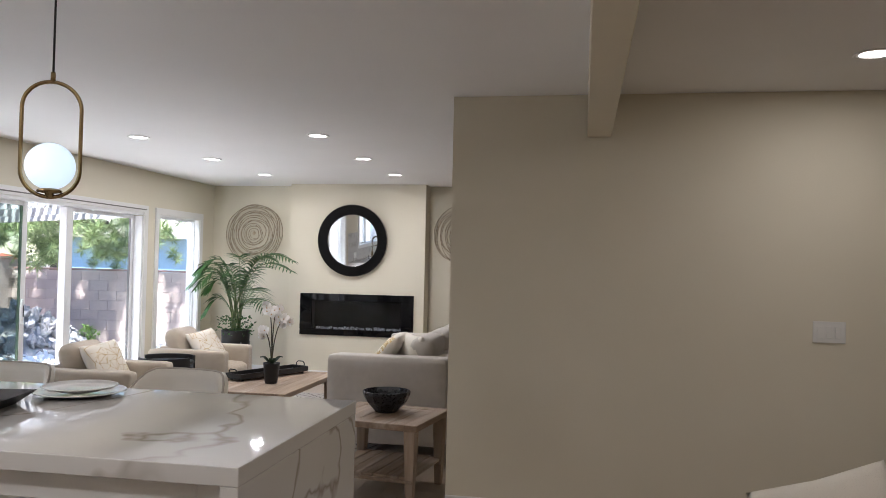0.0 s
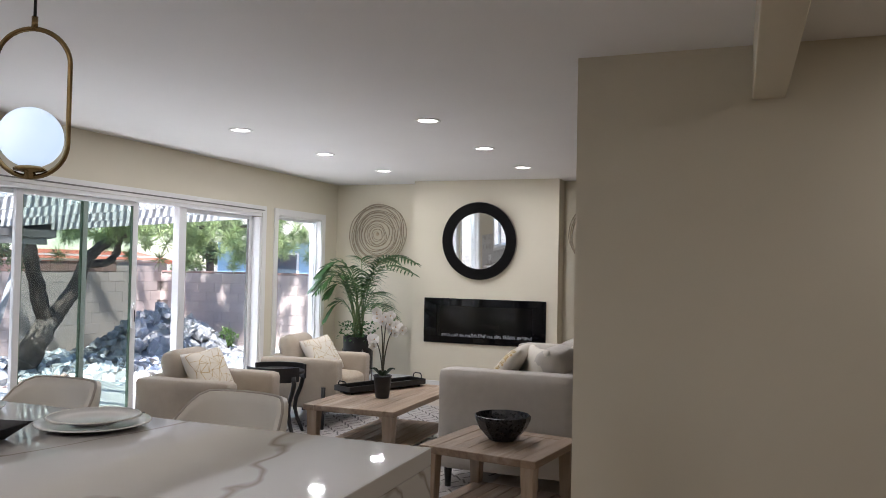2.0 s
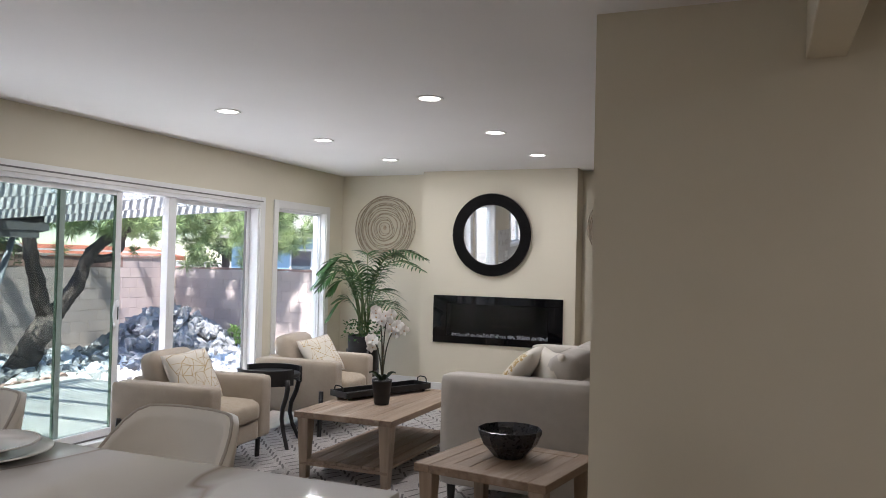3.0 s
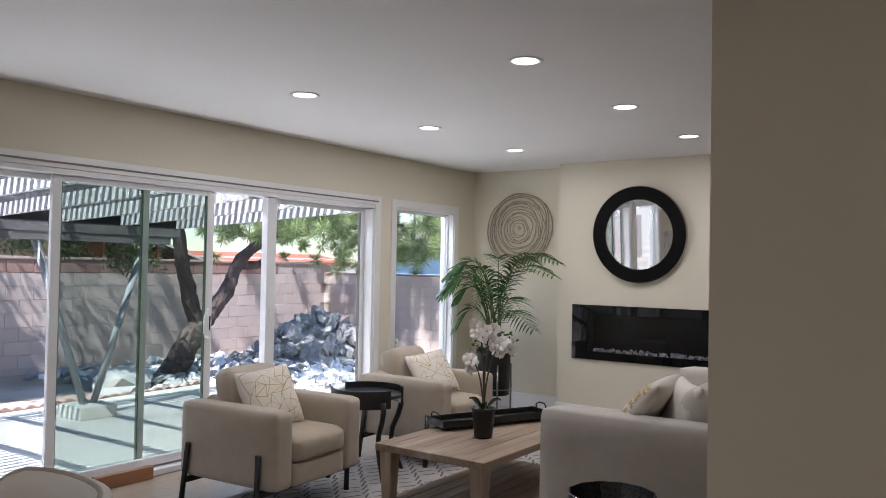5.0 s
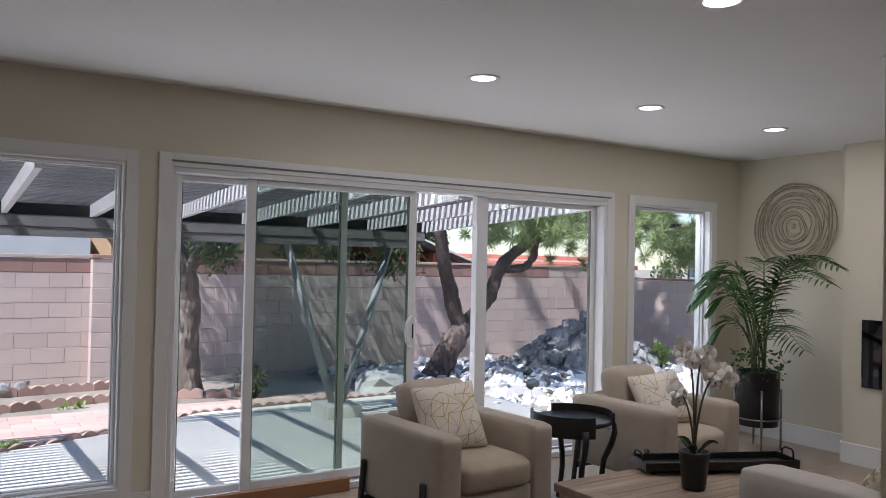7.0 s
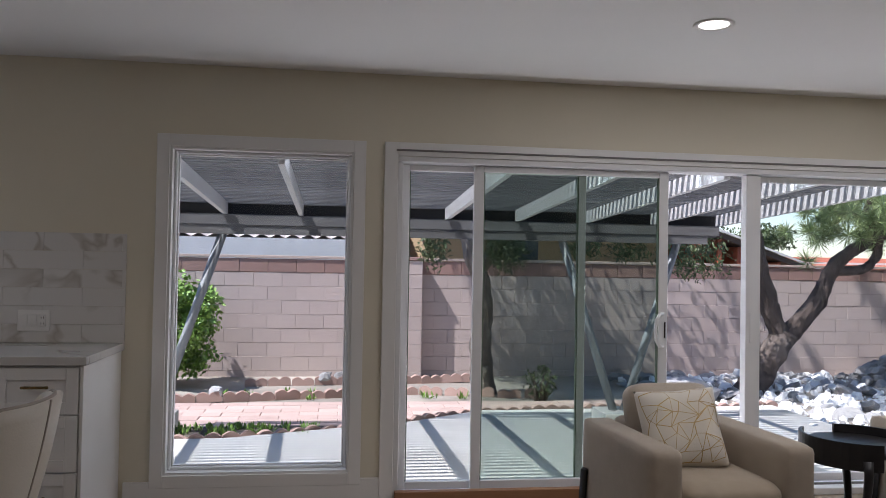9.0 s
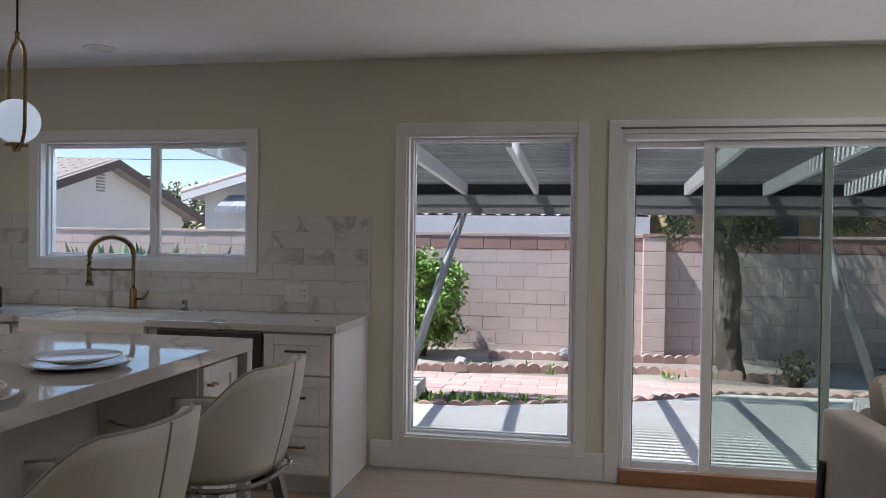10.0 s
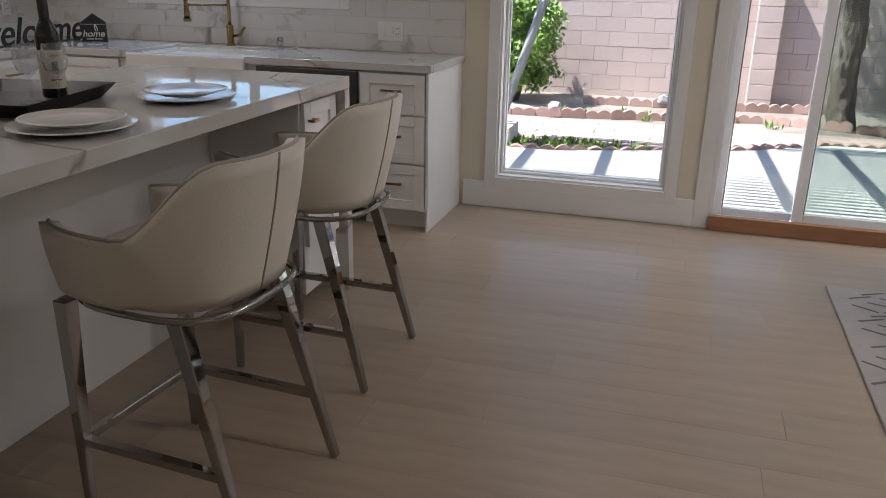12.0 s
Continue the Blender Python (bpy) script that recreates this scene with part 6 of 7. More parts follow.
def limb(t, pts, r0, r1, wob=0.03, seed=0, bark=None):
    """A bark-covered limb through points, gnarled."""
    rnd = random.Random(seed)
    fine = []
    P = [Vector(p) for p in pts]
    for i, (p0, p1) in enumerate(zip(P, P[1:])):
        a = P[max(0, i - 1)]
        e = P[min(len(P) - 1, i + 2)]
        for k in range(16):
            u = k / 16
            q = 0.5 * ((2 * p0) + (p1 - a) * u + (2 * a - 5 * p0 + 4 * p1 - e) * u * u + (3 * p0 - a - 3 * p1 + e) * u ** 3)
            fine.append(q + Vector((rnd.uniform(-1, 1), rnd.uniform(-1, 1), 0)) * wob * 0.12)
    fine.append(P[-1])
    b = bmesh.new()
    tube(b, fine, lambda u: (r0 + (r1 - r0) * u), 44)
    for v in b.verts:
        v.co += Vector((noise.noise(v.co * 5), noise.noise(v.co * 5 + Vector((7, 0, 0))), 0)) * wob * 0.7 + Vector((noise.noise(Vector((v.co.x * 38, v.co.y * 38, v.co.z * 7))), noise.noise(Vector((v.co.x * 38 + 9, v.co.y * 38, v.co.z * 7))), 0)) * 0.022
    return part("limb", b, bark or BARK, t)


def needle_clump(b, c, r, rnd, count):
    """A pompom of long thin needles about a twig end."""
    for _ in range(count):
        d = Vector((rnd.gauss(0, 1), rnd.gauss(0, 1), rnd.gauss(0.25, 1))).normalized()
        p0 = c + d * r * rnd.uniform(0.0, 0.35)
        p1 = c + d * r * rnd.uniform(0.75, 1.1)
        w = d.cross(Vector((rnd.gauss(0, 1), rnd.gauss(0, 1), rnd.gauss(0, 1)))).normalized() * 0.0058
        b.faces.new([b.verts.new(v) for v in (p0 - w, p0 + w, p1)])


tr = thing("pine_tree", 0, 0, 0, 0, "leaning pine tree with a forked trunk and needle clumps", "tree")
limb(tr, [(-9.97, 9.85, GZ - 0.05), (-9.95, 10.1, 0.1), (-9.95, 10.38, 0.52)], 0.2, 0.16, 0.05, 1)
limb(tr, [(-9.95, 10.36, 0.42), (-9.95, 10.16, 0.9), (-9.95, 10.02, 1.45), (-9.9, 9.88, 2.0), (-9.8, 9.7, 3.0)], 0.125, 0.07, 0.04, 2)
limb(tr, [(-9.95, 10.36, 0.42), (-9.95, 10.85, 0.98), (-9.95, 11.1, 1.45), (-9.95, 11.5, 1.75), (-9.9, 12.1, 2.0), (-9.8, 13.2, 2.4)], 0.13, 0.045, 0.04, 3)
limb(tr, [(-9.95, 11.1, 1.4), (-9.9, 11.55, 1.45), (-9.85, 11.7, 1.8), (-9.8, 11.5, 2.3), (-9.4, 11.9, 2.8)], 0.075, 0.03, 0.03, 4)
limb(tr, [(-9.9, 12.1, 2.0), (-9.4, 12.9, 2.1), (-9.0, 14.2, 2.2)], 0.07, 0.03, 0.03, 5)
rnd = random.Random(12)
b = bmesh.new()
# Last six groups hang out of view, added to dapple wall and ground.
CLUMPS = [((-9.9, 11.9, 2.15), (0.9, 1.2, 0.5), 110), ((-9.4, 13.4, 2.2), (0.9, 1.1, 0.55), 90), ((-9.8, 9.6, 3.2), (0.9, 0.9, 0.4), 12), ((-9.0, 15.1, 2.15), (1.1, 1.0, 0.6), 90), ((-10.2, 11.4, 2.0), (0.5, 0.5, 0.3), 10), ((-9.6, 13.2, 1.55), (0.5, 0.6, 0.25), 9), ((-9.2, 14.6, 1.7), (0.6, 0.7, 0.3), 12), ((-8.6, 13.35, 3.35), (2.2, 0.6, 0.45), 95), ((-10.4, 13.2, 3.2), (0.9, 0.6, 0.4), 30), ((-6.0, 13.1, 3.3), (1.8, 0.7, 0.4), 60), ((-9.5, 8.9, 4.2), (1.1, 2.0, 0.5), 62), ((-9.2, 11.2, 4.3), (1.6, 1.0, 0.5), 24), ((-8.0, 9.0, 4.3), (1.5, 1.3, 0.4), 170)]
for c, rr, n_ in CLUMPS:
    for _ in range(n_):
        q = Vector(c) + Vector((rnd.gauss(0, 0.5) * rr[0], rnd.gauss(0, 0.5) * rr[1], rnd.gauss(0, 0.5) * rr[2]))
        needle_clump(b, q, rnd.uniform(0.18, 0.30), rnd, 130)
part("crown", b, NEEDLE, tr, "open clumps of green needles, with unseen ones added for shade", kind="stuff")

t2 = thing("garden_tree", 0, 0, 0, 0, "slim rough-barked tree with drooping grey-green leaves", "tree")
limb(t2, [(-9.9, 6.25, GZ - 0.05), (-9.9, 6.2, 0.3), (-9.9, 6.22, 0.95), (-9.85, 6.12, 1.4)], 0.15, 0.10, 0.04, 6, BARKP)
limb(t2, [(-9.85, 6.14, 1.3), (-9.7, 6.45, 1.8), (-9.5, 6.7, 2.4), (-9.2, 7.2, 3.2)], 0.09, 0.05, 0.03, 7, BARKP)
limb(t2, [(-9.85, 6.12, 1.3), (-9.9, 5.9, 1.9), (-9.7, 5.4, 2.6), (-9.4, 4.9, 3.2)], 0.09, 0.05, 0.03, 8, BARKP)
rnd = random.Random(33)
b = bmesh.new()
# The last two masses sit above the view, added to dapple the wall.
for c, rr, n_ in (((-9.3, 6.35, 1.58), (0.4, 0.42, 0.38), 900), ((-9.3, 7.35, 1.62), (0.35, 0.3, 0.2), 320), ((-9.3, 5.5, 1.58), (0.2, 0.24, 0.3), 380), ((-9.3, 8.75, 1.55), (0.45, 0.55, 0.4), 1000), ((-9.3, 7.9, 1.6), (0.3, 0.35, 0.2), 300), ((-9.3, 6.2, 3.0), (1.4, 1.6, 0.6), 2400), ((-9.2, 8.0, 2.9), (1.2, 1.3, 0.5), 1800), ((-10.5, 5.6, 3.7), (0.9, 1.8, 0.5), 2600), ((-10.3, 8.0, 3.8), (1.0, 1.5, 0.5), 2200)):
    leaf_mass(b, c, rr, n_, 0.045, rnd, shell=0.2, flat=0.3)
# Dense unseen canopy, added to keep the wall and bed in shade.
leaf_mass(b, (-9.5, 5.7, 4.15), (1.9, 2.1, 0.55), 11000, 0.08, rnd, shell=0.1, flat=0.3)
part("crown", b, OLIVE, t2, kind="stuff")

# rocks
def rock_mesh(seed):
    rnd = random.Random(seed)
    b = bmesh.new()
    bmesh.ops.create_icosphere(b, subdivisions=2, radius=1.0)
    off = Vector((rnd.random() * 50, rnd.random() * 50, 0))
    for v in b.verts:
        d = v.co.normalized()
        v.co = d * (0.8 + 0.55 * noise.noise(d * 1.3 + off) + 0.22 * noise.noise(d * 3.5 + off))
    for _ in range(5):
        nrm = Vector((rnd.gauss(0, 1), rnd.gauss(0, 1), rnd.gauss(0, 1))).normalized()
        for v in b.verts:
            k = v.co.dot(nrm) - 0.55
            if k > 0:
                v.co -= nrm * k * 0.9
    return mesh_of("rock", b, ROCK)


RM = [rock_mesh(k) for k in range(7)]
rp = thing("rock_pile", 0, 0, 0, 0, "heap of pale broken garden rocks by the wall", "rock pile")
rnd = random.Random(17)
for k in range(230):
    a, q = rnd.random() * 6.28, rnd.random() ** 0.6
    x, y = -10.0 + 1.15 * q * math.cos(a), 13.0 + 1.35 * q * math.sin(a)
    top = GZ + 0.85 * max(0.0, 1 - q) ** 0.8
    o = part("rock", RM[k % 7], ROCK, rp)
    s = rnd.uniform(0.06, 0.16)
    o.matrix_basis = pose(x, y, top + 0.02, rnd.random() * 360, rnd.random() * 360, rnd.random() * 360) @ Matrix.Diagonal((s * rnd.uniform(0.8, 1.5), s, s * rnd.uniform(0.6, 1), 1))
b = bmesh.new()
lathe(b, [(1.15, 0), (0.9, 0.15), (0.5, 0.42), (0.2, 0.66), (0, 0.72)], 20, at=(-10.0, 13.0, GZ - 0.02))
for v in b.verts:
    v.co += Vector((0, (v.co.y - 13) * 0.15, 0.1 * noise.noise(v.co * 2)))
part("core", b, ROCKS, rp)
rs = thing("scattered_rocks", 0, 0, 0, 0, "pale rocks scattered over the dry ground", "rocks")
for k in range(240):
    y = rnd.uniform(8.3, 14.3)
    x = rnd.uniform(-11.2, -8.7) if k % 3 else rnd.uniform(-11.3, -10.9)
    if y > 9.5 and k % 2:
        x = rnd.uniform(-10.5, -6.2)
    o = part("rock", RM[k % 7], ROCK, rs)
    s = rnd.uniform(0.05, 0.17)
    o.matrix_basis = pose(x, y, GZ + s * 0.25, rnd.random() * 30, rnd.random() * 30, rnd.random() * 360) @ Matrix.Diagonal((s * rnd.uniform(1, 1.7), s, s * 0.6, 1))
sv, sf = [], []
lo = bmesh.new()
bmesh.ops.create_icosphere(lo, subdivisions=1, radius=1.0)
lo.verts.index_update()
base_v = [v.co.copy() for v in lo.verts]
base_f = [tuple(v.index for v in fc.verts) for fc in lo.faces]
lo.free()
for k in range(2200):
    y = 8.4 + 6.0 * rnd.random() ** 0.8
    x = rnd.uniform(-11.3, -6.4)
    s = 0.02 + 0.09 * rnd.random() ** 2
    m = pose(x, y, GZ + s * 0.2, rnd.random() * 360, rnd.random() * 360, rnd.random() * 360)
    off = Vector((rnd.random() * 90, 0, 0))
    sc = Vector((s * rnd.uniform(0.8, 1.6), s, s * rnd.uniform(0.5, 1)))
    n0 = len(sv)
    for p in base_v:
        g = p * (0.85 + 0.5 * noise.noise(p * 1.4 + off))
        sv.append((m @ Vector((g.x * sc.x, g.y * sc.y, g.z * sc.z)))[:])
    sf += [tuple(n0 + q for q in fc) for fc in base_f]
rubble = bpy.data.meshes.new("rubble")
rubble.from_pydata(sv, [], sf)
tagged(part("rubble", rubble, mat("pale_rubble", (0.29, 0.28, 0.27), (0.17, 0.17, 0.175), 7, 0.9, bump=0.6, bscale=30, wear=(0.40, 0.385, 0.36), island=0.3)), "pale broken stones spread over the dry ground", "rubble", kind="stuff")
bo = thing("boulder", -9.2, 8.6, GZ, 20, "long low grey boulder beside the post", "rock")
o = part("boulder_body", RM[2].copy(), ROCK, bo)
o.data.transform(Matrix.Translation((0, 0, 0.12)) @ Matrix.Diagonal((0.45, 0.75, 0.26, 1)))
for x, y in ((-10.7, 4.25), (-10.75, 4.45), (-9.45, 3.0)):
    o = part("clay_shard", RM[4], EDGING, rs, "broken clay brick")
    o.matrix_basis = pose(x, y, GZ + 0.1, 10, 20, x * 90) @ Matrix.Diagonal((0.12, 0.1, 0.13, 1))


# neighbouring houses
def roof_slab(b, a, c, e, f, th=0.12):
    top = [Vector(v) for v in (a, c, e, f)]
    vs = [b.verts.new(v) for v in top] + [b.verts.new(v - Vector((0, 0, th))) for v in top]
    for q in ((0, 1, 2, 3), (7, 6, 5, 4), (0, 4, 5, 1), (1, 5, 6, 2), (2, 6, 7, 3), (3, 7, 4, 0)):
        b.faces.new([vs[k] for k in q])
    return b


def tiles_on(b, a, c, e, f, cols, rows):
    """Half-round roof tiles over a slope with corners a (eave), c (eave), e (ridge), f (ridge)."""
    a, c, e, f = (Vector(v) for v in (a, c, e, f))
    for i in range(cols):
        for j in range(rows):
            u0, u1, v0, v1 = i / cols, (i + 1) / cols, j / rows, (j + 1.08) / rows
            p = [a.lerp(c, u).lerp(f.lerp(e, u), v) for u, v in ((u0, v0), (u1, v0), (u1, v1), (u0, v1))]
            m0, m1 = (p[0] + p[1]) / 2 + Vector((0, 0, 0.06)), (p[2] + p[3]) / 2 + Vector((0, 0, 0.045))
            q = [b.verts.new(v + Vector((0, 0, 0.02))) for v in (p[0], m0, p[1], p[2], m1, p[3])]
            b.faces.new((q[0], q[1], q[4], q[5]))
            b.faces.new((q[1], q[2], q[3], q[4]))


ha = thing("house", 0, 0, 0, 0, "white neighbour house with a tiled roof behind the wall", "house")
part("wall", bx(-21, -13.4, -0.6, 5.2, GZ, 1.62), STUCCO_W, ha)
part("fascia", bx(-13.03, -12.98, -0.9, 5.5, 1.32, 1.775), mat("white_gutter", (0.66, 0.66, 0.66), None, 3, 0.5), ha)
b = bmesh.new()
roof_slab(b, (-13.0, -0.9, 1.76), (-13.0, 5.5, 1.76), (-17, 5.5, 2.8), (-17, -0.9, 2.8))
roof_slab(b, (-17, -0.9, 2.8), (-17, 5.5, 2.8), (-21, 5.5, 1.76), (-21, -0.9, 1.76))
rf = part("roof", b, ROOFT, ha)
b = bmesh.new()
tiles_on(b, (-13.0, -0.9, 1.76), (-13.0, 5.5, 1.76), (-17, 5.5, 2.8), (-17, -0.9, 2.8), 26, 12)
part("roof_tiles", b, ROOFT, rf, kind="stuff")

hb = thing("house", 0, 0, 0, 0, "tan stucco neighbour house with dark eaves", "house")
part("wall", bx(-20, -13.6, 5.9, 10.2, GZ, 2.3), STUCCO_T, hb)
b = bmesh.new()
roof_slab(b, (-12.9, 5.5, 2.28), (-12.9, 10.6, 2.28), (-16.5, 10.6, 3.3), (-16.5, 5.5, 3.3))
part("roof", b, FASCIA, hb)
w_ = part("window", bx(-13.6, -13.57, 7.0, 7.9, 1.0, 1.9), DARKPANE, hb)
hc = thing("garden_shed", 0, 0, 0, 0, "reddish timber shed with open rafters beyond the wall", "shed")
b = bmesh.new()
roof_slab(b, (-13.2, 10.6, 2.25), (-13.2, 13.1, 1.39), (-16.5, 13.1, 1.39), (-16.5, 10.6, 2.25), 0.1)
part("roof", b, FASCIA, hc)
for k in range(6):
    yy = 10.75 + k * 0.38
    part("rafter_board", bx(-16.4, -13.28, yy, yy + 0.07, 1.2, 1.98 - 0.344 * (yy - 11.0)), ROOFR, hc)
part("wall", bx(-16.4, -13.6, 10.7, 12.9, GZ, 1.45), ROOFR, hc)
part("verge_strip", roof_slab(bmesh.new(), (-13.16, 10.6, 2.29), (-13.16, 13.1, 1.43), (-13.199, 13.1, 1.43), (-13.199, 10.6, 2.29), 0.035), TRIM, hc, "pale verge strip along the roof edge")
hd = thing("house", 0, 0, 0, 0, "far house with a low red roof and white wall", "house")
part("wall", bx(-26, -17, 13.8, 21, GZ, 1.62), STUCCO_W, hd)
b = bmesh.new()
roof_slab(b, (-16.6, 13.6, 1.5), (-16.6, 21.2, 1.5), (-18, 21.2, 1.75), (-18, 13.6, 1.75))
part("roof", b, ROOFR, hd)
he = thing("house", 0, 0, 0, 0, "pale blue neighbour house with white window and grey roof", "house")
part("wall", bx(-17, -6.5, 24, 30, GZ, 2.25), STUCCO_B, he)
for xx in (-14.6, -11.0, -8.2):
    wn_ = part("window", bx(xx, xx + 0.9, 23.96, 23.995, 0.95, 1.85), TRIM, he)
    part("pane", bx(xx + 0.08, xx + 0.82, 23.94, 23.958, 1.03, 1.77), DARKPANE, wn_)
b = bmesh.new()
roof_slab(b, (-17.5, 23.4, 2.3), (-6.0, 23.4, 2.3), (-6.0, 27, 3.5), (-17.5, 27, 3.5))
part("roof", b, ROOFT, he)
hf = thing("house", 0, 0, 0, 0, "white gabled neighbour house with a brown tiled roof", "house")
XN, XF, XP, YG, ZE, ZP = -13.3, -22.4, -17.85, -7.6, 1.9, 3.25
b = bmesh.new()
prof = [(XN + 0.5, GZ), (XF - -0.5, GZ), (XF + 0.5, ZE + 0.02), (XP, ZP - 0.08), (XN - 0.5, ZE + 0.02)]
f0, f1 = [b.verts.new((x, YG, z)) for x, z in prof], [b.verts.new((x, YG - 9, z)) for x, z in prof]
b.faces.new(f0)
b.faces.new(f1[::-1])
for k in range(5):
    b.faces.new((f0[k], f1[k], f1[(k + 1) % 5], f0[(k + 1) % 5]))
part("wall", b, STUCCO_W, hf)
b = bmesh.new()
roof_slab(b, (XN, YG + 0.5, ZE), (XN, YG - 10, ZE), (XP, YG - 10, ZP), (XP, YG + 0.5, ZP), 0.1)
roof_slab(b, (XF, YG + 0.5, ZE), (XF, YG - 10, ZE), (XP, YG - 10, ZP), (XP, YG + 0.5, ZP), 0.1)
rf = part("roof", b, ROOFB, hf)
b = bmesh.new()
tiles_on(b, (XN, YG + 0.4, ZE), (XN, YG - 10, ZE), (XP, YG - 10, ZP), (XP, YG + 0.4, ZP), 34, 14)
part("roof_tiles", b, ROOFB, rf, kind="stuff")
b = bmesh.new()
roof_slab(b, (XN, YG + 0.55, ZE), (XN, YG + 0.5, ZE), (XP, YG + 0.5, ZP), (XP, YG + 0.55, ZP), 0.2)
roof_slab(b, (XF, YG + 0.55, ZE), (XF, YG + 0.5, ZE), (XP, YG + 0.5, ZP), (XP, YG + 0.55, ZP), 0.2)
part("barge_board", b, FASCIA, hf)
b = bmesh.new()
for k in range(6):
    box(b, XP - 0.17, XP + 0.17, YG + 0.005, YG + 0.03, 2.45 + k * 0.08, 2.49 + k * 0.08)
part("gable_vent", b, mat("grey_louvre", (0.3, 0.3, 0.3)), hf)
for xx in (-15.6, -18.6):
    wn_ = part("window", bx(xx - 0.5, xx + 0.5, YG + 0.002, YG + 0.05, 0.7, 1.55), TRIM, hf)
    part("pane", bx(xx - 0.43, xx + 0.43, YG + 0.052, YG + 0.06, 0.77, 1.48), DARKPANE, wn_)
hg = thing("house", 0, 0, 0, 0, "white gabled house with a striped awning over its window", "house")
b = bmesh.new()
prof = [(-4.46, GZ), (4.0, GZ), (4.0, 2.54), (0.1, 3.6), (-4.46, 2.39)]
f0, f1 = [b.verts.new((-17.3, y, z)) for y, z in prof], [b.verts.new((-24, y, z)) for y, z in prof]
b.faces.new(f0)
b.faces.new(f1[::-1])
for k in range(5):
    b.faces.new((f0[k], f1[k], f1[(k + 1) % 5], f0[(k + 1) % 5]))
part("wall", b, STUCCO_W, hg)
b = bmesh.new()
roof_slab(b, (-16.9, -4.85, 2.38), (-24.5, -4.85, 2.38), (-24.5, 0.1, 3.78), (-16.9, 0.1, 3.78), 0.14)
roof_slab(b, (-16.9, 5.3, 2.38), (-24.5, 5.3, 2.38), (-24.5, 0.1, 3.78), (-16.9, 0.1, 3.78), 0.14)
part("roof", b, ROOFT, hg)
b = bmesh.new()
for k in range(14):
    y, z = -4.85 + 4.95 * k / 14, 2.39 + 1.4 * k / 14
    rod(b, (-16.93, y, z), (-16.93, y + 0.385, z + 0.085), 0.075, 0.06, 10)
part("verge_tiles", b, ROOFT, hg, kind="stuff")
part("barge_board", roof_slab(bmesh.new(), (-16.86, -4.83, 2.34), (-16.898, -4.83, 2.34), (-16.898, 0.1, 3.73), (-16.86, 0.1, 3.73), 0.16), TRIM, hg)
wn_ = part("window", bx(-17.295, -17.25, -3.55, -1.9, 0.8, 1.98), TRIM, hg)
part("pane", bx(-17.248, -17.24, -3.4, -2.0, 0.9, 1.9), DARKPANE, wn_)
b = bmesh.new()
roof_slab(b, (-16.6, -3.85, 2.02), (-16.6, -1.6, 2.02), (-17.29, -1.6, 2.34), (-17.29, -3.85, 2.34), 0.03)
box(b, -16.6, -16.58, -3.85, -1.6, 1.9, 2.05)
part("awning", b, mat("slate_awning", (0.16, 0.2, 0.26), (0.5, 0.5, 0.5), 3, 0.8, stretch=(1, 6, 1)), hg, "blue striped awning")

rnd = random.Random(44)
ft = thing("far_tree", -24, -9.5, GZ, 0, "leafy tree standing between the far houses", "tree")
b = bmesh.new()
tube(b, [(0, 0, 0), (0.1, 0, 1.5), (0, 0.2, 2.6)], 0.18, 8)
part("trunk", b, BARK, ft)
b = bmesh.new()
for k in range(12):
    leaf_mass(b, (rnd.uniform(-1, 1), rnd.uniform(-1.6, 1.6), rnd.uniform(1.2, 3.2)), (0.9, 0.9, 0.6), 260, 0.1, rnd, shell=0.2)
part("crown", b, OLIVE, ft, kind="stuff")
copy_thing(ft, pose(-34, 16, GZ, 0, 0, 70))
copy_thing(ft, pose(-30, 21, GZ, 0, 0, 150))
copy_thing(ft, pose(-22, 30, GZ, 0, 0, 20))
copy_thing(ft, pose(-15, 34, GZ, 0, 0, 220))
copy_thing(ft, pose(-28, 12.5, GZ, 0, 0, 10))
for k, (za, zb_) in enumerate(((4.2, 4.0), (3.7, 3.9), (2.6, 2.5))):
    wi = thing("overhead_cable", 0, 0, 0, 0, "thin dark overhead cable", "cable", "overhead cables")
    b = bmesh.new()
    tube(b, [(-19 - k, -16 + 28 * i / 12, za + (zb_ - za) * i / 12 - 0.35 * math.sin(math.pi * i / 12)) for i in range(13)], 0.012, 5)
    part("wire", b, BLACKMET, wi)

# ---- pieces of the floor, walls and paths ----
rnd = random.Random(5)
PWD, PLN = 0.18, 1.22


def flat_piece(v, f, x0, x1, y0, y1, z0, z1, e):
    """A slab with an eased top edge, as plain lists."""
    n = len(v)
    v += [(x0, y0, z0), (x1, y0, z0), (x1, y1, z0), (x0, y1, z0), (x0, y0, z1 - e), (x1, y0, z1 - e), (x1, y1, z1 - e), (x0, y1, z1 - e), (x0 + e, y0 + e, z1), (x1 - e, y0 + e, z1), (x1 - e, y1 - e, z1), (x0 + e, y1 - e, z1)]
    for k in range(4):
        q = (k + 1) % 4
        f += [(n + k, n + q, n + 4 + q, n + 4 + k), (n + 4 + k, n + 4 + q, n + 8 + q, n + 8 + k)]
    f.append((n + 8, n + 9, n + 10, n + 11))


def from_lists(name, v, f, material):
    me = bpy.data.meshes.new(name)
    me.from_pydata(v, [], f)
    me.materials.append(material)
    return me


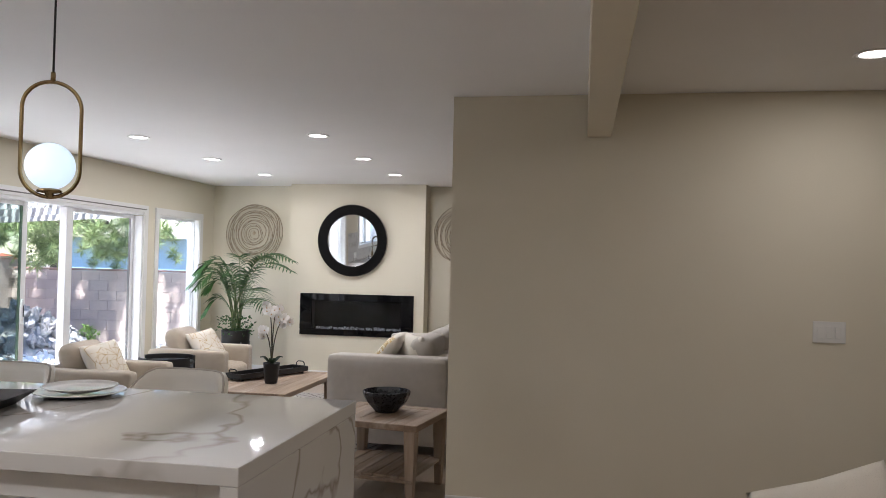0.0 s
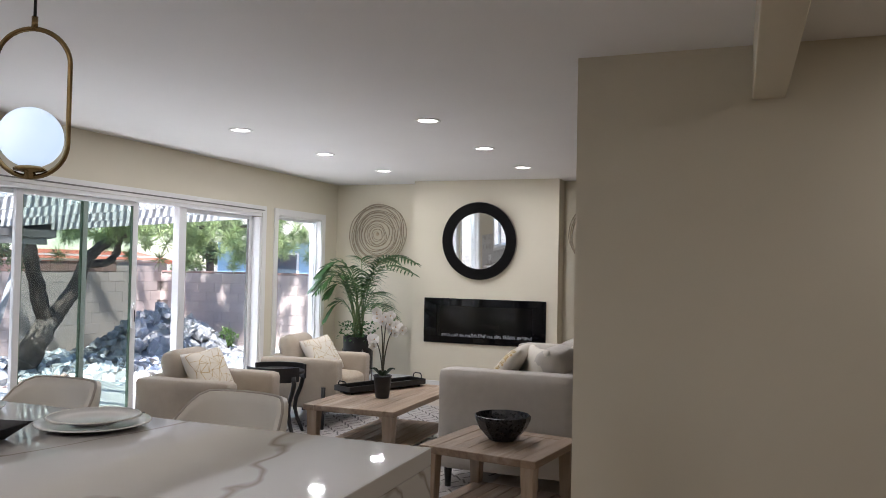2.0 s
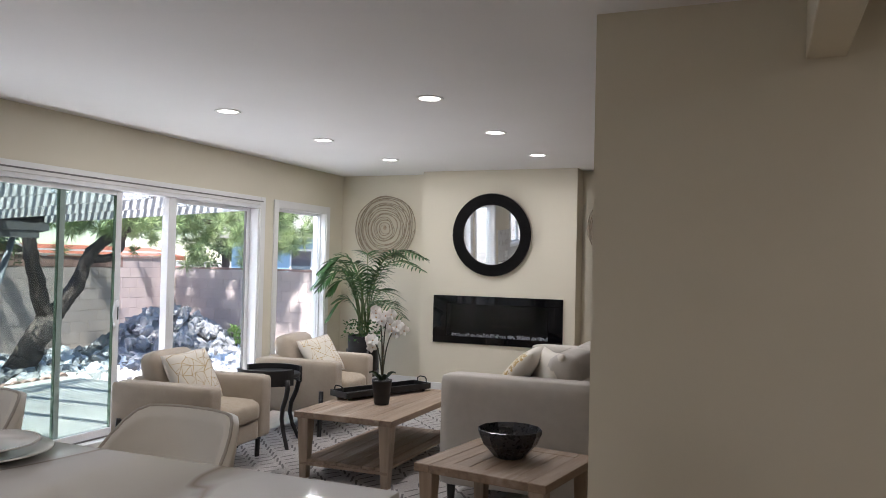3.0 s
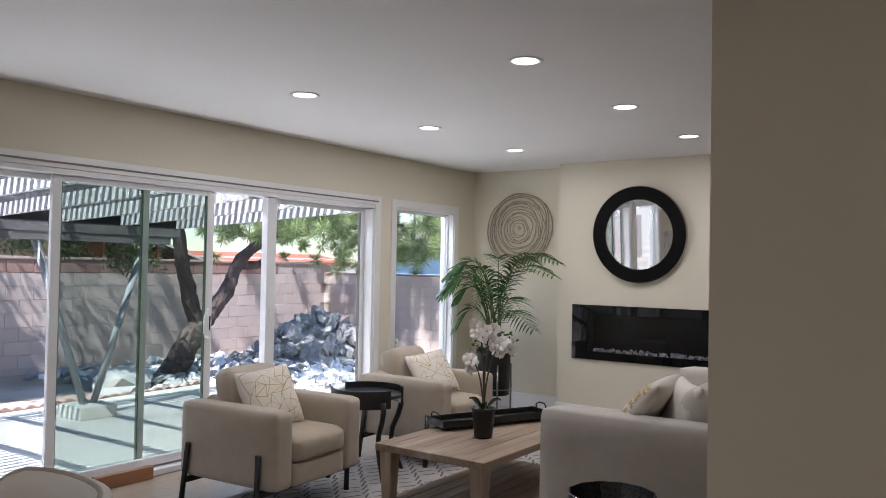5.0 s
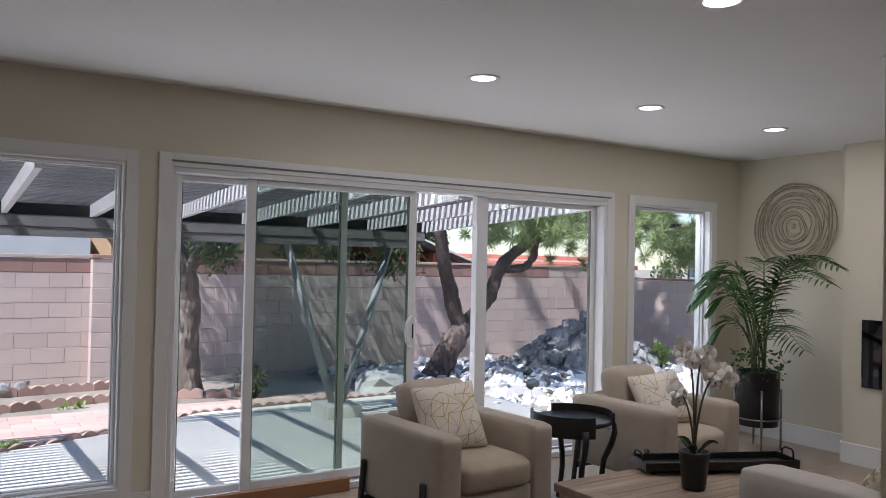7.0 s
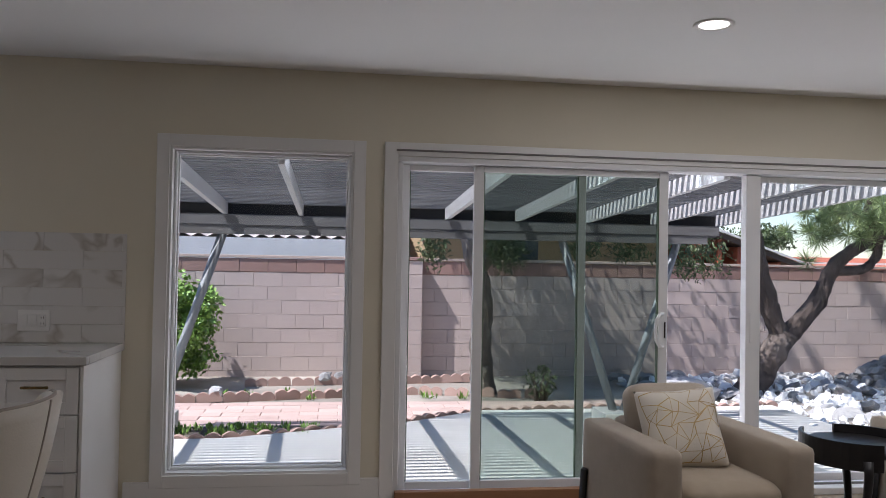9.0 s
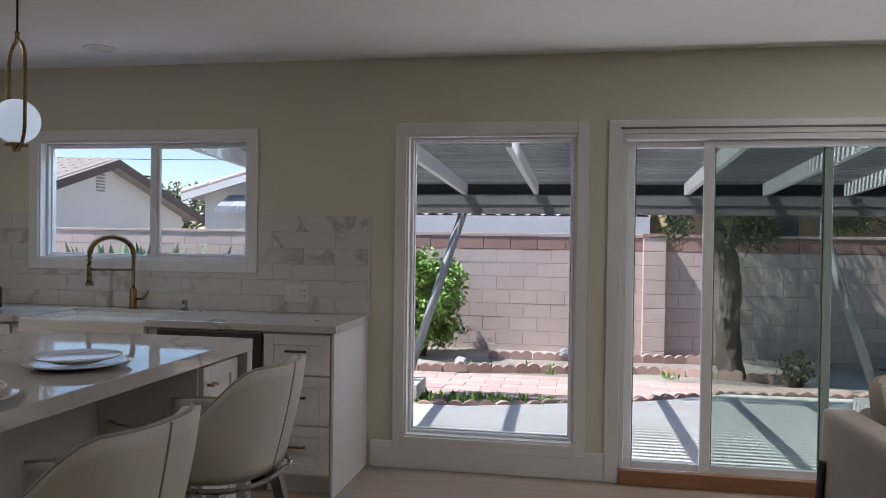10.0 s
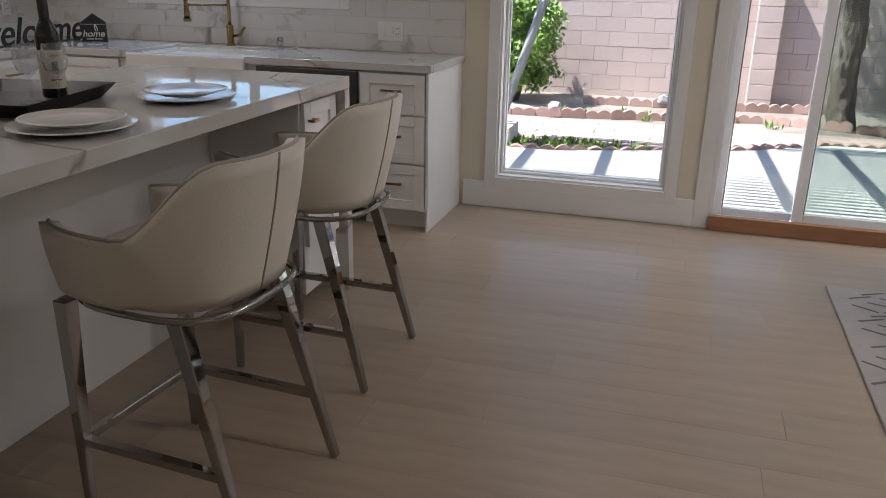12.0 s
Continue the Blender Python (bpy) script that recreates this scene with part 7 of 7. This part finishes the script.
rv, rf_ = [], []
plank_cache = {}
k0 = -7
x = -3.395 + k0 * PWD
count = 0
while x < 4.2:
    xa, xb = max(x, WX - 0.02), min(x + PWD, 4.25)
    y = -3.05 - rnd.uniform(0, PLN)
    while y < NY + 0.05:
        ya_, yb_ = max(y, -3.05), min(y + PLN, NY + 0.05)
        if yb_ - ya_ > 0.02 and xb - xa > 0.01:
            if -4.6 < x < 0.6 and 2.0 < (ya_ + yb_) / 2 < 9.8 and count < 290:
                key = (round(xb - xa, 3), round(yb_ - ya_, 3))
                if key not in plank_cache:
                    v, f = [], []
                    flat_piece(v, f, 0, key[0] - 0.0003, 0, key[1] - 0.0009, -0.006, 0.0, 0.0005)
                    plank_cache[key] = from_lists("plank", v, f, PLANK)
                o = part("plank", plank_cache[key], PLANK, floor)
                o.matrix_basis = pose(xa, ya_, 0)
                count += 1
            else:
                flat_piece(rv, rf_, xa, xb - 0.0003, ya_, yb_ - 0.0009, -0.006, 0.0, 0.0005)
        y += PLN
    x += PWD
part("planks", from_lists("planks", rv, rf_, PLANKS), PLANKS, floor, kind="stuff")

# marble tiles on the kitchen walls
def tile_me(w, h):
    v, f = [], []
    flat_piece(v, f, 0, w - 0.001, 0, h - 0.001, 0, 0.009, 0.0012)
    return from_lists("tile", v, f, TILE)


tcache = {}
TZ0, TZ1, rows = 0.916, 1.51, 6
th_ = (TZ1 - TZ0) / rows
WIN = (0.955 - 0.066, 2.42 + 0.066, 1.216 - 0.066)
for r in range(rows):
    z = TZ0 + r * th_
    y = 0.15 - (0.203 if r % 2 else 0.0)
    while y < 3.215:
        a, b_ = max(y, 0.15), min(y + 0.406, 3.215)
        spans = [(a, b_, z, z + th_)]
        if z + th_ > WIN[2]:
            spans = []
            if a < WIN[0]:
                spans.append((a, min(b_, WIN[0]), z, z + th_))
            if b_ > WIN[1]:
                spans.append((max(a, WIN[1]), b_, z, z + th_))
            if z < WIN[2] - 0.01 and b_ > WIN[0] and a < WIN[1]:
                spans.append((max(a, WIN[0]), min(b_, WIN[1]), z, WIN[2]))
        for p, q, za_, zb_ in spans:
            if q - p > 0.01 and zb_ - za_ > 0.01:
                key = (round(q - p, 3), round(zb_ - za_, 3))
                if key not in tcache:
                    tcache[key] = tile_me(*key)
                o = part("tile", tcache[key], TILE, wall_west)
                o.matrix_basis = Matrix(((0, 0, 1, WX + 0.001), (1, 0, 0, p), (0, 1, 0, za_), (0, 0, 0, 1)))
        y += 0.406
ws_ = bpy.data.objects["wall_south"]
for r in range(rows):
    z = TZ0 + r * th_
    x = WX + 0.012 - (0.203 if r % 2 else 0.0)
    while x < -1.4:
        a, b_ = max(x, WX + 0.012), min(x + 0.406, -1.4)
        h_ = min(th_, 1.494 - z)
        key = (round(b_ - a, 3), round(h_, 3))
        if key[0] > 0.01:
            if key not in tcache:
                tcache[key] = tile_me(*key)
            o = part("tile", tcache[key], TILE, ws_)
            o.matrix_basis = Matrix(((-1, 0, 0, b_), (0, 0, 1, 0.149), (0, 1, 0, z), (0, 0, 0, 1)))
        x += 0.406

# garden wall blocks
def block_piece(v, f, lx, ly, lz, e=0.006):
    flat_piece(v, f, 0, lx, 0, ly, 0, lz, e)


v, f = [], []
flat_piece(v, f, 0, 0.397, 0, 0.196, 0, 0.014, 0.003)
blk_me = from_lists("block", v, f, BLOCK)
v, f = [], []
flat_piece(v, f, 0, 0.396, 0, 0.192, 0, 0.018, 0.006)
cap_me = from_lists("cap_block", v, f, CAPM)
FACEX = lambda y, z: Matrix(((0, 0, 1, FXW - 0.013), (1, 0, 0, y), (0, 1, 0, z), (0, 0, 0, 1)))
rv, rf_ = [], []
courses = int((FT - GZ) / 0.2)
for r in range(courses + 1):
    z = FT - 0.2 * (r + 1)
    y = -13.0 + (0.2 if r % 2 else 0)
    while y < FNY - 0.2:
        jig = rnd.uniform(-0.002, 0.002)
        if 1.4 < y < 13.2 and r < 9:
            if r == 0:
                o = part("cap_block", cap_me, CAPM, wall_garden)
            else:
                o = part("block", blk_me, BLOCK, wall_garden)
            o.matrix_basis = FACEX(y, z) @ Matrix.Translation((0, 0, jig))
        else:
            n = len(rv)
            tmp, tf = [], []
            flat_piece(tmp, tf, 0, 0.397, 0, 0.196, 0, 0.014, 0.003)
            rv += [(FXW - 0.013 + p[2] + jig, y + p[0], z + p[1]) for p in tmp]
            rf_ += [tuple(n + q for q in g) for g in tf]
        y += 0.4
part("blocks", from_lists("blocks", rv, rf_, BLOCKS), BLOCKS, wall_garden, kind="stuff")
rv, rf_ = [], []
for r in range(8):
    z = FTN - 0.2 * (r + 1)
    x = FXW + (0.2 if r % 2 else 0)
    while x < 2.5:
        n = len(rv)
        tmp, tf = [], []
        flat_piece(tmp, tf, 0, 0.397, 0, 0.196, 0, 0.014, 0.003)
        rv += [(x + 0.396 - p[0], FNY + 0.013 - p[2], z + p[1]) for p in tmp]
        rf_ += [tuple(n + q for q in g) for g in tf]
        x += 0.4
part("blocks", from_lists("blocks", rv, rf_, BLOCKS), BLOCKS, wall_garden_n, kind="stuff")
pil = thing("wall_pilaster", FXW, 5.29, GZ, 0, "projecting block pilaster on the garden wall", "pilaster")
part("pilaster_core", bx(0.002, 0.192, 0.008, 0.30, -0.05, FT - GZ - 0.005), MORTAR, pil)
for r in range(9):
    z0 = FT - GZ - 0.2 * (r + 1)
    part("block", bx(0.003, 0.20, 0.0, 0.308, max(z0, -0.06), z0 + 0.195, bevel=0.005, seg=1), BLOCK, pil)
part("cap_block", bx(-0.02, 0.215, -0.015, 0.323, FT - GZ + 0.001, FT - GZ + 0.05, bevel=0.006, seg=1), CAPM, pil)
tagged(part("wall_coping", bx(FXW - 0.2, FXW + 0.02, -13, FNY, FT, FT + 0.04, bevel=0.005), mat("pale_coping", (0.55, 0.44, 0.38), (0.46, 0.35, 0.30), 4, 0.9, bump=0.3)), "flat reddish coping along the garden wall", "coping", kind="structure")
tagged(part("wall_coping", bx(FXW + 0.03, 2.5, FNY - 0.02, FNY + 0.2, FTN, FTN + 0.04, bevel=0.005), CAPM), "flat coping along the shaded garden wall", "coping", kind="structure")

# brick path
path = setting("path", bx(-9.25, -7.8, -3, 8.0, GZ - 0.1, GZ + 0.012), mat("path_sand", (0.42, 0.33, 0.28), None, 6, 0.95), "pale red brick garden path", "path")
v, f = [], []
flat_piece(v, f, 0, 0.196, 0, 0.396, 0, 0.02, 0.004)
pav = from_lists("paver", v, f, PAVER)
for i in range(7):
    for j in range(26):
        o = part("paver", pav, PAVER, path)
        o.matrix_basis = pose(-9.22 + i * 0.2, -2.2 + j * 0.4 + (0.2 if i % 2 else 0), GZ + 0.006 + rnd.uniform(0, 0.006), 0, 0, rnd.uniform(-0.6, 0.6))
